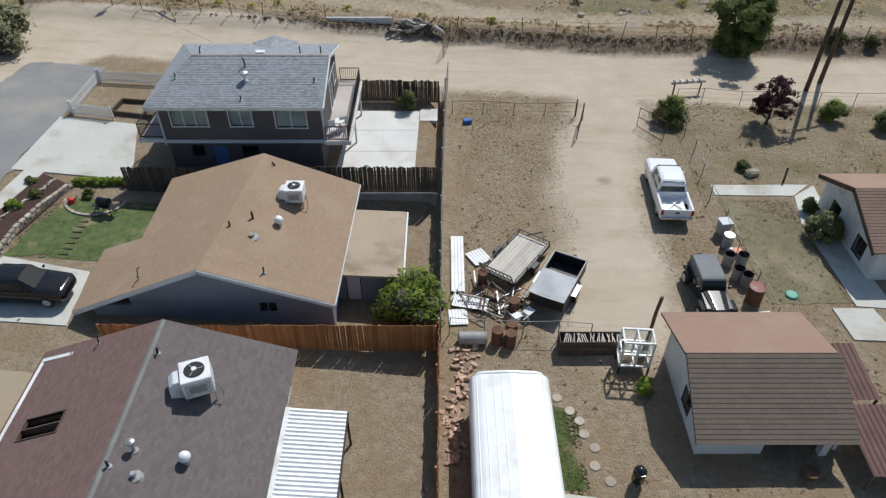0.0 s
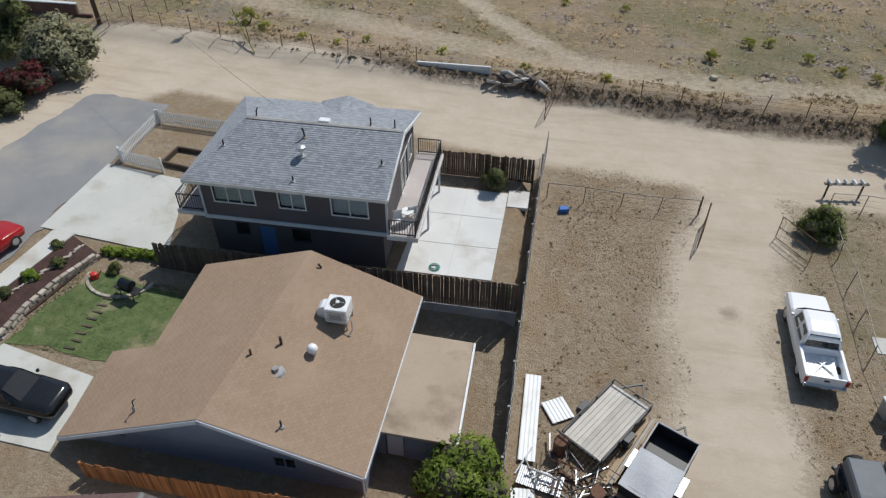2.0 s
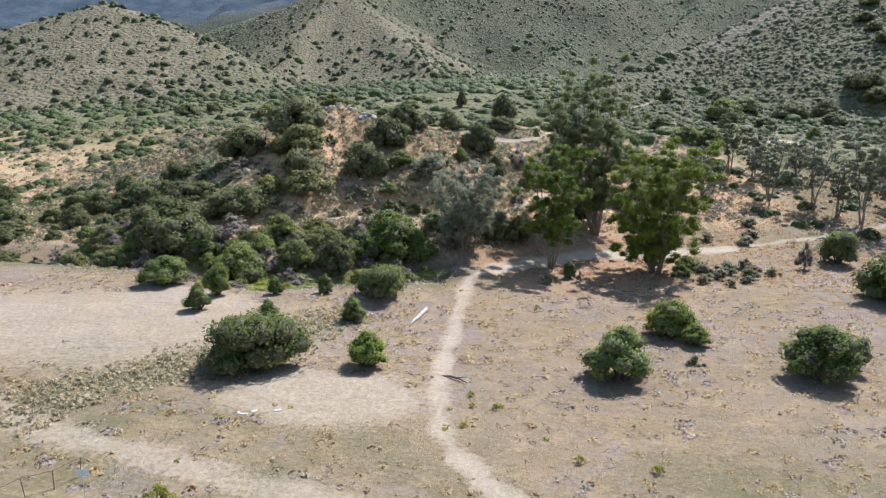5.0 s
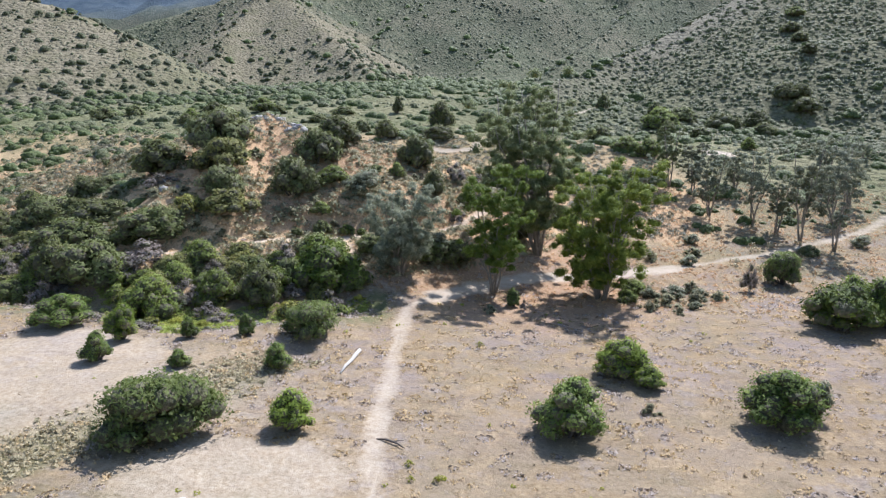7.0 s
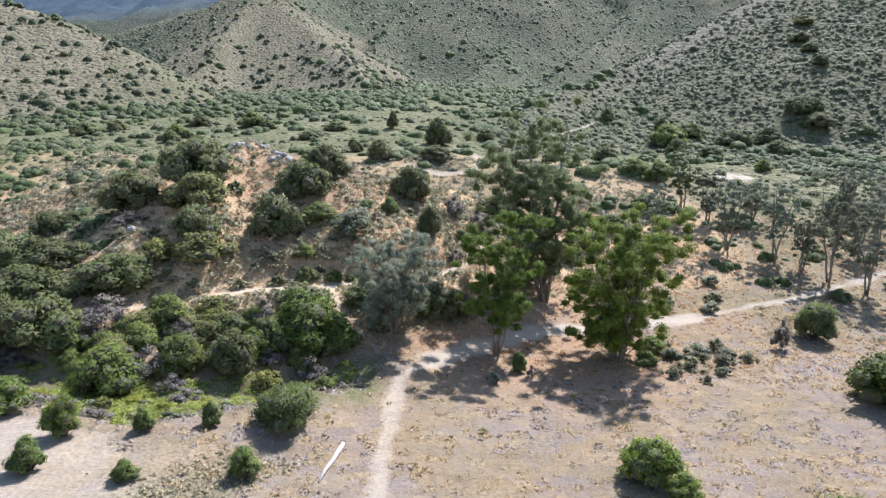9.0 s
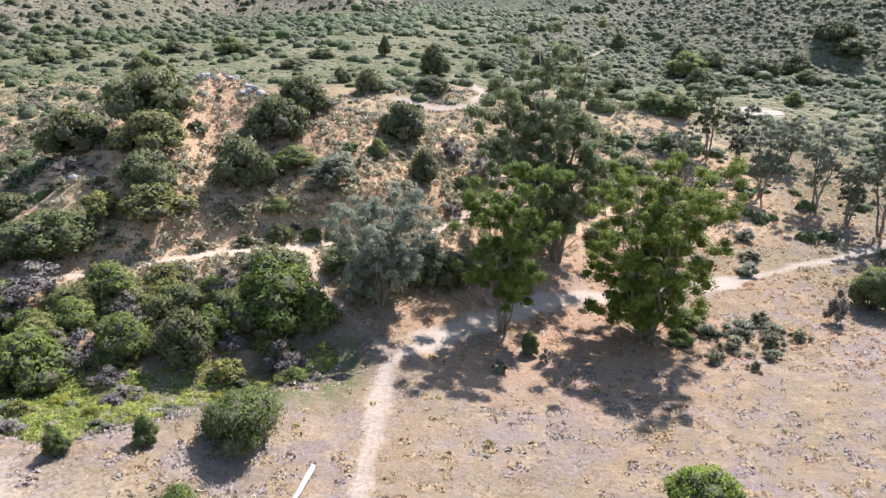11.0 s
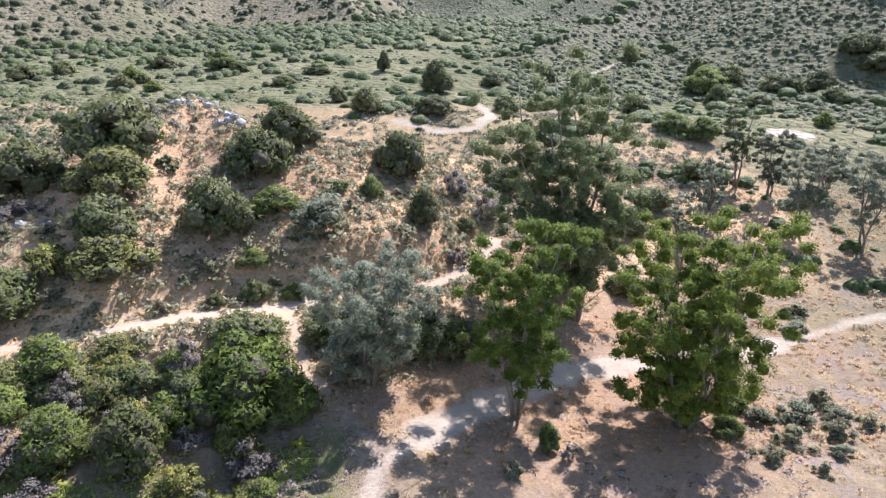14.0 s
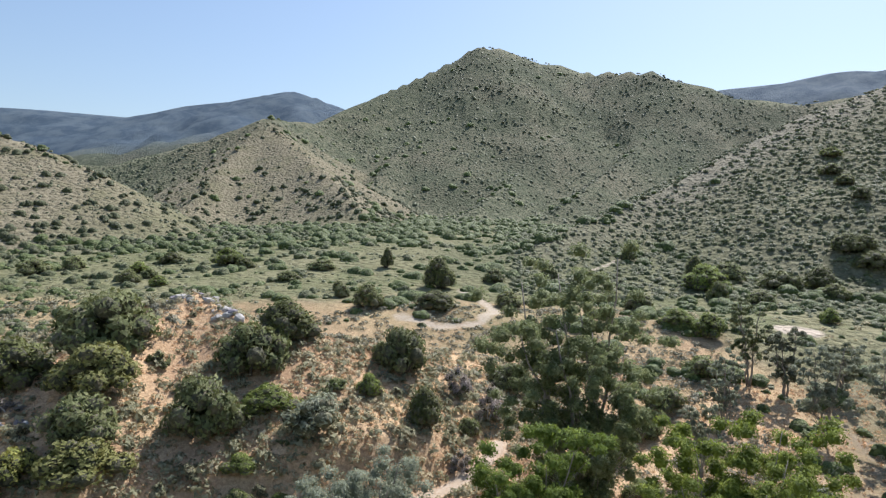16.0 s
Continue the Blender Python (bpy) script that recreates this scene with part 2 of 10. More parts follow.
M = {
    "stucco_taupe": surf("taupe_stucco", (0.105, 0.092, 0.095), (0.135, 0.118, 0.12), 0.8, 30, 0.9, bump=0.3),
    "stucco_dark": surf("dark_stucco", (0.085, 0.075, 0.078), (0.11, 0.098, 0.1), 0.8, 30, 0.9, bump=0.3),
    "siding_blue": surf("blue_grey_siding", (0.19, 0.22, 0.28), (0.24, 0.27, 0.33), 0.7, 25, 0.8, bump=0.1),
    "white_paint": surf("white_paint", (0.72, 0.72, 0.7), (0.82, 0.82, 0.8), 1.2, 14, 0.55, bump=0.05, stain=(0.55, 0.53, 0.48), stain_scale=1.1),
    "white_wall": surf("white_stucco", (0.66, 0.66, 0.65), (0.78, 0.78, 0.77), 0.8, 30, 0.85, bump=0.25, stain=(0.5, 0.47, 0.42), stain_scale=0.5),
    "trim_pale": surf("pale_trim", (0.55, 0.57, 0.6), (0.65, 0.67, 0.69), 1.0, 20, 0.6, bump=0.05),
    "concrete": surf("pale_concrete", (0.48, 0.475, 0.43), (0.6, 0.59, 0.54), 0.35, 14, 0.88, bump=0.2, stain=(0.4, 0.37, 0.31), stain_scale=0.45),
    "concrete_grey": surf("grey_concrete", (0.3, 0.29, 0.27), (0.42, 0.4, 0.37), 0.5, 14, 0.9, bump=0.25, stain=(0.2, 0.19, 0.17)),
    "asphalt": surf("worn_asphalt", (0.2, 0.2, 0.2), (0.265, 0.26, 0.255), 0.25, 20, 0.92, bump=0.3, stain=(0.33, 0.305, 0.265), stain_scale=0.18),
    "wood_old": surf("weathered_brown_boards", (0.06, 0.042, 0.032), (0.13, 0.095, 0.07), 1.5, 25, 0.85, bump=0.4, vary=0.35),
    "wood_orange": surf("orange_cedar_boards", (0.3, 0.11, 0.035), (0.42, 0.19, 0.07), 1.3, 25, 0.7, bump=0.3, vary=0.3),
    "wood_grey": surf("silvered_boards", (0.36, 0.33, 0.29), (0.52, 0.48, 0.43), 1.5, 25, 0.85, bump=0.3, vary=0.22),
    "wood_tan": surf("raw_lumber", (0.42, 0.3, 0.18), (0.55, 0.42, 0.28), 1.5, 25, 0.75, bump=0.2, vary=0.2),
    "pole_wood": surf("creosoted_pole", (0.05, 0.032, 0.022), (0.1, 0.065, 0.045), 2.0, 18, 0.85, bump=0.4),
    "bark": surf("grey_bark", (0.2, 0.17, 0.14), (0.34, 0.3, 0.25), 1.5, 14, 0.9, bump=0.5, dist=0.03),
    "bark_dark": surf("dark_bark", (0.06, 0.05, 0.042), (0.12, 0.1, 0.085), 1.5, 14, 0.9, bump=0.5, dist=0.03),
    "deadwood": surf("bleached_deadwood", (0.4, 0.37, 0.33), (0.62, 0.59, 0.54), 2.0, 20, 0.85, bump=0.3),
    "black_metal": surf("black_painted_steel", (0.015, 0.015, 0.017), (0.035, 0.034, 0.034), 2.0, 30, 0.5, bump=0.05),
    "wire": surf("galvanised_wire", (0.16, 0.16, 0.16), (0.26, 0.25, 0.24), 2.0, 30, 0.6, metal=0.6, bump=0),
    "rust": surf("rusted_steel", (0.1, 0.045, 0.025), (0.19, 0.1, 0.06), 2.5, 25, 0.9, bump=0.3, stain=(0.06, 0.035, 0.025), stain_scale=3),
    "rust_red": surf("rust_red_corrugated_steel", (0.2, 0.065, 0.055), (0.3, 0.12, 0.1), 0.8, 20, 0.7, bump=0.1, stain=(0.36, 0.24, 0.22), stain_scale=0.9),
    "galv": surf("galvanised_sheet", (0.45, 0.46, 0.47), (0.6, 0.61, 0.62), 2.0, 20, 0.45, metal=0.7, bump=0.05),
    "grey_metal": surf("grey_sheet_metal", (0.28, 0.28, 0.28), (0.38, 0.38, 0.37), 1.2, 20, 0.6, bump=0.05, stain=(0.2, 0.17, 0.14), stain_scale=1.0),
    "white_metal": surf("white_enamelled_metal", (0.76, 0.77, 0.77), (0.86, 0.86, 0.86), 1.0, 12, 0.38, bump=0.03, stain=(0.66, 0.64, 0.6), stain_scale=0.8),
    "car_white": surf("white_car_paint", (0.78, 0.79, 0.8), (0.84, 0.84, 0.85), 1.0, 8, 0.22, bump=0),
    "car_black": surf("black_car_paint", (0.01, 0.011, 0.013), (0.016, 0.017, 0.019), 1.0, 8, 0.12, bump=0),
    "car_red": surf("red_car_paint", (0.32, 0.012, 0.015), (0.38, 0.02, 0.02), 1.0, 8, 0.2, bump=0),
    # Grey canvas, its colour lifted and blued by painted-in sky reflection.
    "soft_top": surf("sky_tinted_grey_canvas", (0.085, 0.095, 0.108), (0.13, 0.143, 0.16), 1.5, 40, 0.6, bump=0.2),
    "dark_glass": surf("tinted_glass", (0.012, 0.014, 0.016), (0.02, 0.022, 0.025), 1.0, 5, 0.05, bump=0),
    "rubber": surf("black_rubber", (0.014, 0.014, 0.014), (0.028, 0.027, 0.026), 3.0, 30, 0.85, bump=0.2),
    "chrome": surf("chrome", (0.6, 0.6, 0.62), (0.7, 0.7, 0.72), 2.0, 20, 0.18, metal=1.0, bump=0),
    "red_lens": surf("red_lens", (0.3, 0.01, 0.01), (0.4, 0.02, 0.02), 3.0, 20, 0.25, bump=0),
    "blue_plastic": surf("blue_plastic", (0.02, 0.1, 0.36), (0.03, 0.15, 0.45), 3.0, 20, 0.5, bump=0.05),
    "blue_door": surf("blue_painted_door", (0.06, 0.14, 0.3), (0.08, 0.18, 0.36), 1.0, 14, 0.5, bump=0.05),
    "red_plastic": surf("red_plastic", (0.5, 0.02, 0.02), (0.6, 0.04, 0.03), 3.0, 20, 0.5, bump=0.05),
    "orange_plastic": surf("orange_plastic", (0.55, 0.14, 0.04), (0.65, 0.2, 0.06), 3.0, 20, 0.5, bump=0.05),
    "green_plastic": surf("green_plastic", (0.03, 0.22, 0.16), (0.05, 0.3, 0.22), 3.0, 20, 0.5, bump=0.05),
    "mulch": surf("dark_mulch", (0.035, 0.018, 0.014), (0.085, 0.045, 0.035), 2.5, 14, 0.95, bump=0.8, dist=0.04),
    "stone": surf("tan_stone", (0.32, 0.27, 0.21), (0.5, 0.44, 0.36), 2.0, 16, 0.9, bump=0.3, vary=0.25),
    "brick": surf("broken_brick", (0.36, 0.22, 0.15), (0.55, 0.42, 0.32), 2.5, 16, 0.9, bump=0.3, vary=0.3),
    "block_wall": surf("red_brown_block", (0.11, 0.06, 0.05), (0.17, 0.1, 0.085), 1.2, 16, 0.9, bump=0.3),
    "curtain": surf("pale_curtain", (0.5, 0.52, 0.54), (0.66, 0.68, 0.69), 3.0, 12, 0.9, bump=0.1),
    # Near-black paint for unlit insides: rooms, open drums, fan openings.
    "void": surf("painted_dark_interior", (0.03, 0.028, 0.026), (0.045, 0.042, 0.04), 1.0, 9, 0.95, bump=0),
    "tarp_grey": surf("grey_tarpaulin", (0.3, 0.31, 0.33), (0.42, 0.43, 0.45), 1.2, 12, 0.55, bump=0.25, dist=0.03),
    "roll_roof": surf("stained_roll_roofing", (0.36, 0.28, 0.2), (0.45, 0.36, 0.265), 0.5, 14, 0.9, bump=0.15, stain=(0.2, 0.15, 0.1), stain_scale=0.4),
    "tan_drive": surf("tan_worn_paving", (0.3, 0.24, 0.16), (0.38, 0.31, 0.22), 0.4, 18, 0.92, bump=0.2),
    "deck": surf("pinkish_deck_coating", (0.42, 0.37, 0.35), (0.52, 0.47, 0.44), 0.8, 18, 0.85, bump=0.1),
    "planter": surf("white_plastic", (0.75, 0.75, 0.73), (0.82, 0.82, 0.8), 2.0, 12, 0.45, bump=0.03),
    "roof_grey": shingle("grey_shingles", (0.225, 0.24, 0.26), (0.385, 0.405, 0.435), (0.13, 0.14, 0.15), 0.22, 0.16),
    "roof_tan": shingle("tan_shingles", (0.31, 0.217, 0.142), (0.358, 0.257, 0.174), (0.19, 0.128, 0.085), 0.22, 0.14, stain=(0.42, 0.32, 0.225)),
    "roof_brown": shingle("dark_brown_shingles", (0.12, 0.1, 0.097), (0.165, 0.14, 0.135), (0.085, 0.07, 0.066), 0.3, 0.14, stain=(0.19, 0.165, 0.155)),
    "roof_red": shingle("red_brown_shingles", (0.15, 0.09, 0.08), (0.2, 0.128, 0.115), (0.1, 0.062, 0.055), 0.3, 0.14),
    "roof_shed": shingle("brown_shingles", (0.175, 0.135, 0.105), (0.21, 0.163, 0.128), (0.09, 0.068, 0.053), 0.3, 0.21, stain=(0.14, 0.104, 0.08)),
    "roof_red_tan": shingle("red_tan_shingles", (0.2, 0.125, 0.095), (0.245, 0.158, 0.122), (0.13, 0.078, 0.058), 0.3, 0.2, stain=(0.28, 0.19, 0.145)),
    "roof_clay": shingle("pale_clay_shingles", (0.315, 0.205, 0.153), (0.345, 0.228, 0.172), (0.23, 0.145, 0.105), 0.3, 0.2, stain=(0.38, 0.27, 0.2)),
    "glass": glass_mat("window_glass"),
    "ridge_grey": surf("dull_ridge_caps", (0.15, 0.15, 0.14), (0.24, 0.24, 0.22), 2.0, 20, 0.9, bump=0.3),
    "rock_pale": surf("pale_crest_rock", (0.36, 0.33, 0.29), (0.55, 0.52, 0.48), 1.5, 12, 0.9, bump=0.5, dist=0.05),
    "rock_violet": surf("purple_grey_rock", (0.2, 0.18, 0.2), (0.34, 0.31, 0.33), 1.5, 12, 0.9, bump=0.5, dist=0.05),
    # Core colour: grey-brown twigs, darkened to paint the shade inside a crown.
    "twigs": foliage_mat("inner_twigs_and_painted_shade", (0.05, 0.052, 0.026), (0.095, 0.09, 0.05), (0.115, 0.098, 0.066), 0.0, 1.3, 0.5),
    # Distant crowns: colour darkened in place of the self-shading closed lumps lack.
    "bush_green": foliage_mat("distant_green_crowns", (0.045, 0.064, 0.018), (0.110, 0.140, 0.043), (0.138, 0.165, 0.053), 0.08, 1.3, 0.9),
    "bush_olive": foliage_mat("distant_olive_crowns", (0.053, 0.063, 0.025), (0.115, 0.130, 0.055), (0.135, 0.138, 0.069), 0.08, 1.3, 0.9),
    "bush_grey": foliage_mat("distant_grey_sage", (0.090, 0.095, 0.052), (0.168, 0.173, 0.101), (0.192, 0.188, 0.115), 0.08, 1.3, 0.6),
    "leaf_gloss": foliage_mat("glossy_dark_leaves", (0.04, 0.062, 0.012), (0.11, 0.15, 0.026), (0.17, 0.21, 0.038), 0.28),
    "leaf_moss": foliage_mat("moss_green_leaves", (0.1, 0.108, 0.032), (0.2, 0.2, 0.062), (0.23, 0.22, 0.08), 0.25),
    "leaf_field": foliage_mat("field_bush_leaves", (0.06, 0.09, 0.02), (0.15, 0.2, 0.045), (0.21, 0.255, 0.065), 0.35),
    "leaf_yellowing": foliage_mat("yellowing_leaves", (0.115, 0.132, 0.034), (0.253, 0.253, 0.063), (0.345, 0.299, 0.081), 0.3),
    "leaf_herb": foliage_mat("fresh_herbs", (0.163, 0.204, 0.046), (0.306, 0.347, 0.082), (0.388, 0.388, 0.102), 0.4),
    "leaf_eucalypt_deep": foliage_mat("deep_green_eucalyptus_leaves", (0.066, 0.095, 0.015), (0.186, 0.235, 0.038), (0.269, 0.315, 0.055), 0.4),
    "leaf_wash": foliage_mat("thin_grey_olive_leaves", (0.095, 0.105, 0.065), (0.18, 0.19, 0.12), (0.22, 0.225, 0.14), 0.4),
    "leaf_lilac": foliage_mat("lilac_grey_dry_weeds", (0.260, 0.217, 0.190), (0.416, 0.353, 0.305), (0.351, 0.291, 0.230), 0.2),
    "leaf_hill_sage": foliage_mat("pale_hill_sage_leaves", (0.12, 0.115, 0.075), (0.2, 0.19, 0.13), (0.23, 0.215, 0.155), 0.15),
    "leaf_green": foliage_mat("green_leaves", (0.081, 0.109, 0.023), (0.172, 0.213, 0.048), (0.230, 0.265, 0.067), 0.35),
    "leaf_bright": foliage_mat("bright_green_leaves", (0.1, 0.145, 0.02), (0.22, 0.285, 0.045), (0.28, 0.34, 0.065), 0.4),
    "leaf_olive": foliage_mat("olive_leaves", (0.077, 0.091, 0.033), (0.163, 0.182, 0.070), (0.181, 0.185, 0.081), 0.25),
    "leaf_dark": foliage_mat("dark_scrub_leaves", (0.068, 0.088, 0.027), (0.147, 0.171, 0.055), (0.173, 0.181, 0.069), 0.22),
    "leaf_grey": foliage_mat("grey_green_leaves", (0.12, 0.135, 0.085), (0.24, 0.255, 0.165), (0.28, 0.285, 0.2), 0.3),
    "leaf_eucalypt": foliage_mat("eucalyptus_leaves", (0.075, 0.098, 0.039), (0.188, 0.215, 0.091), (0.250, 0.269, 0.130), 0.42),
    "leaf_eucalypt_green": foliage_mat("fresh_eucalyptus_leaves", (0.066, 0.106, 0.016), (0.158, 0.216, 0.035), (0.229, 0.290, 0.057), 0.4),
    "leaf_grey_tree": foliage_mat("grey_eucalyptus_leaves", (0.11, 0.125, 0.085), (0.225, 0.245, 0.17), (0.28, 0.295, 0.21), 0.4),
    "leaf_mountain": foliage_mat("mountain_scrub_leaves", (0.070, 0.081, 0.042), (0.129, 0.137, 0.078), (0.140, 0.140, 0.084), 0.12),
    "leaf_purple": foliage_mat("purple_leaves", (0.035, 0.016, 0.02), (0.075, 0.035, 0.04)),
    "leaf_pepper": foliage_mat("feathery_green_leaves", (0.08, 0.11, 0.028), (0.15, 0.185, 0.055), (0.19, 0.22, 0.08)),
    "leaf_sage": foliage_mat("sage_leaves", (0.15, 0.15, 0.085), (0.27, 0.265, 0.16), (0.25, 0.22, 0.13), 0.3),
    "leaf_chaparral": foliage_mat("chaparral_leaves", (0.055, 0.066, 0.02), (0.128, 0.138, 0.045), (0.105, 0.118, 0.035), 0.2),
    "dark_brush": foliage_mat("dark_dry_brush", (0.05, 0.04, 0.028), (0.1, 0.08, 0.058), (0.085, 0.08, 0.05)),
    "turf": surf("patchy_turf", (0.04, 0.075, 0.018), (0.15, 0.18, 0.065), 1.6, 12, 0.95, bump=0.6, dist=0.03, stain=(0.36, 0.29, 0.185), stain_scale=0.45),
    "leaf_dry_sage": foliage_mat("dry_sage_leaves", (0.198, 0.175, 0.106), (0.343, 0.302, 0.191), (0.383, 0.316, 0.198), 0.25),
    "turf_dry": surf("dry_turf", (0.15, 0.13, 0.075), (0.22, 0.19, 0.11), 0.9, 16, 0.95, bump=0.6, dist=0.03, stain=(0.3, 0.25, 0.165), stain_scale=0.33),
    "concrete_white": surf("white_concrete", (0.6, 0.59, 0.56), (0.72, 0.71, 0.675), 0.35, 14, 0.88, bump=0.2, stain=(0.52, 0.49, 0.44), stain_scale=0.4),
    "wood_bleached": surf("sun_bleached_boards", (0.46, 0.42, 0.36), (0.6, 0.555, 0.49), 1.5, 25, 0.85, bump=0.2, vary=0.15),
    "leaf_lime": foliage_mat("lime_weeds", (0.21, 0.22, 0.035), (0.31, 0.31, 0.055), (0.27, 0.28, 0.06), 0.5),
    "leaf_dead": foliage_mat("dead_twigs", (0.15, 0.128, 0.115), (0.235, 0.205, 0.185), (0.2, 0.165, 0.13), 0.2),
    "leaf_red": foliage_mat("red_blossom", (0.1, 0.012, 0.018), (0.055, 0.02, 0.016), (0.03, 0.045, 0.016)),
    "straw": foliage_mat("dry_grass", (0.253, 0.190, 0.103), (0.414, 0.333, 0.196), (0.333, 0.276, 0.184)),
    "straw_gold": foliage_mat("golden_dry_grass", (0.3, 0.215, 0.11), (0.47, 0.36, 0.2), (0.4, 0.31, 0.19), 0.3),
    "straw_warm": foliage_mat("russet_dry_grass", (0.33, 0.22, 0.125), (0.54, 0.4, 0.25), (0.45, 0.3, 0.18), 0.45),
    "straw_brown": foliage_mat("dry_brown_weeds", (0.15, 0.108, 0.065), (0.23, 0.168, 0.105), (0.2, 0.15, 0.095), 0.3),
    "dry_lawn": foliage_mat("dry_lawn_grass", (0.131, 0.122, 0.065), (0.194, 0.173, 0.100), (0.213, 0.175, 0.112), 0.2),
    "lawn": foliage_mat("lawn_grass", (0.055, 0.077, 0.022), (0.110, 0.138, 0.044), (0.187, 0.160, 0.088)),
}

# ---- the lie of the land ----


def sstep(a, b, v):
    t = np.clip((v - a) / (b - a), 0, 1)
    return t * t * (3 - 2 * t)


def lattice(ix, iy, seed):
    h = (ix.astype(np.int64) * 374761393 + iy.astype(np.int64) * 668265263 + seed * 974711) & 0x7FFFFFFF
    h = ((h ^ (h >> 13)) * 1274126177) & 0x7FFFFFFF
    return ((h ^ (h >> 16)) & 0xFFFF) / 65535.0


def vnoise(x, y, size, seed=0, octaves=4):
    """Smooth value noise, about -1 to 1."""
    total, amp, norm = 0.0, 1.0, 0.0
    for o in range(octaves):
        u, v = np.asarray(x, float) / size * 2**o + 17.3 * o, np.asarray(y, float) / size * 2**o - 9.1 * o
        iu, iv = np.floor(u), np.floor(v)
        fu, fv = u - iu, v - iv
        fu, fv = fu * fu * (3 - 2 * fu), fv * fv * (3 - 2 * fv)
        a, b = lattice(iu, iv, seed + o), lattice(iu + 1, iv, seed + o)
        c, d = lattice(iu, iv + 1, seed + o), lattice(iu + 1, iv + 1, seed + o)
        total = total + amp * (a + (b - a) * fu + (c - a) * fv + (a - b - c + d) * fu * fv)
        norm += amp
        amp *= 0.5
    return total / norm * 2 - 1


def near_line(x, y, pts):
    """Distance to a polyline, and the height interpolated along it at the nearest place."""
    best, height = np.full(np.shape(x), 1e9), np.zeros(np.shape(x))
    for a, b in zip(pts[:-1], pts[1:]):
        dx, dy = b[0] - a[0], b[1] - a[1]
        t = np.clip(((x - a[0]) * dx + (y - a[1]) * dy) / (dx * dx + dy * dy), 0, 1)
        d = np.hypot(x - a[0] - t * dx, y - a[1] - t * dy)
        height = np.where(d < best, a[-1] + t * (b[-1] - a[-1]), height)
        best = np.minimum(best, d)
    return best, height


def ridge(x, y, pts, fall):
    """The surface that falls away evenly from a crest line, and the distance from the line."""
    best, dist = np.full(np.shape(x), -1e9), np.full(np.shape(x), 1e9)
    for a, b in zip(pts[:-1], pts[1:]):
        dx, dy = b[0] - a[0], b[1] - a[1]
        t = np.clip(((x - a[0]) * dx + (y - a[1]) * dy) / (dx * dx + dy * dy), 0, 1)
        d = np.hypot(x - a[0] - t * dx, y - a[1] - t * dy)
        best = np.maximum(best, a[2] + t * (b[2] - a[2]) - fall * d)
        dist = np.minimum(dist, d)
    return best, dist


def smax(a, b, k):
    h = np.clip(0.5 + 0.5 * (a - b) / k, 0, 1)
    return b + (a - b) * h + k * h * (1 - h)


MOUND = [(-160, 196, 11), (-115, 193, 16), (-90, 190, 21.5), (-75, 189, 25.5), (-63, 188, 29), (-52, 188, 31), (-43, 182, 28.5), (-33, 180, 26.5), (-20, 190, 23.5), (-4, 204, 19)]
SPURS = [[(-52, 188, 31), (-54, 170, 26), (-52, 162, 22.3), (-49, 154, 17.5), (-47, 148, 12.5)], [(-66, 188, 28), (-64, 170, 22.5), (-62, 158, 17.5), (-60, 148, 11.5)]]
RIDGES = [  # crest line, fall per metre, softness, strength of the gullies
    ([(-620, 415, 34), (-400, 432, 77), (-347, 440, 89), (-290, 449, 103), (-277, 445, 101), (-241, 435, 90), (-210, 425, 78), (-177, 408, 61), (-146, 385, 42)], 0.5, 5, 0.7),
    ([(-480, 640, 118), (-330, 640, 108), (-262, 668, 133), (-214, 702, 159), (-187, 782, 169), (-165, 842, 197), (-127, 932, 240), (-77, 1002, 284), (-23, 1042, 326), (31, 1062, 317), (120, 1082, 296), (205, 1002, 276), (278, 982, 245), (340, 962, 226), (480, 930, 228), (700, 900, 235)], 0.74, 10, 1.0),
    ([(160, 1060, 288), (85, 900, 186), (20, 740, 112), (-19, 600, 70)], 0.6, 8, 0.6),
    ([(-214, 702, 157), (-169, 640, 126), (-117, 560, 87), (-84, 490, 62)], 0.58, 7, 0.7),
    ([(-25, 1040, 322), (-72, 900, 212), (-102, 760, 133), (-108, 640, 84)], 0.58, 9, 0.7),
    ([(520, 560, 205), (330, 505, 170), (205, 470, 129), (159, 450, 112), (111, 425, 87), (73, 400, 68), (43, 372, 55), (13, 335, 43)], 0.5, 6, 0.6),
    ([(-1900, 1900, 420), (-1341, 1782, 408), (-1188, 1782, 399), (-931, 1782, 376), (-780, 1782, 405), (-680, 1782, 413), (-513, 1782, 440), (-420, 1782, 408), (-300, 1790, 360)], 0.42, 20, 1.6),
    ([(420, 1582, 370), (478, 1582, 388), (600, 1582, 400), (719, 1582, 425), (808, 1582, 423), (1500, 1650, 440)], 0.42, 20, 1.6),
    ([(238, 1020, 268), (181, 880, 180), (109, 740, 118), (49, 610, 75)], 0.6, 8, 0.6),
    ([(-214, 702, 157), (-212, 600, 105), (-196, 500, 61)], 0.56, 7, 0.6),
]
TRAIL = [(12, 62.5, 0), (6, 63.5, 0), (0.3, 67.5, 0), (-6, 73, 0), (-10.3, 79.5, 0), (-12, 88, 0), (-12.8, 98, 0), (-13.6, 112, 0), (-14.2, 124, 0), (-13.9, 131, 0), (-10.5, 136.5, 0), (-3, 144, 0), (5, 151, 0), (18, 156, 0), (30, 160, 0), (42, 166, 0), (56, 173, 0), (76, 186, 0), (96, 205, 0)]
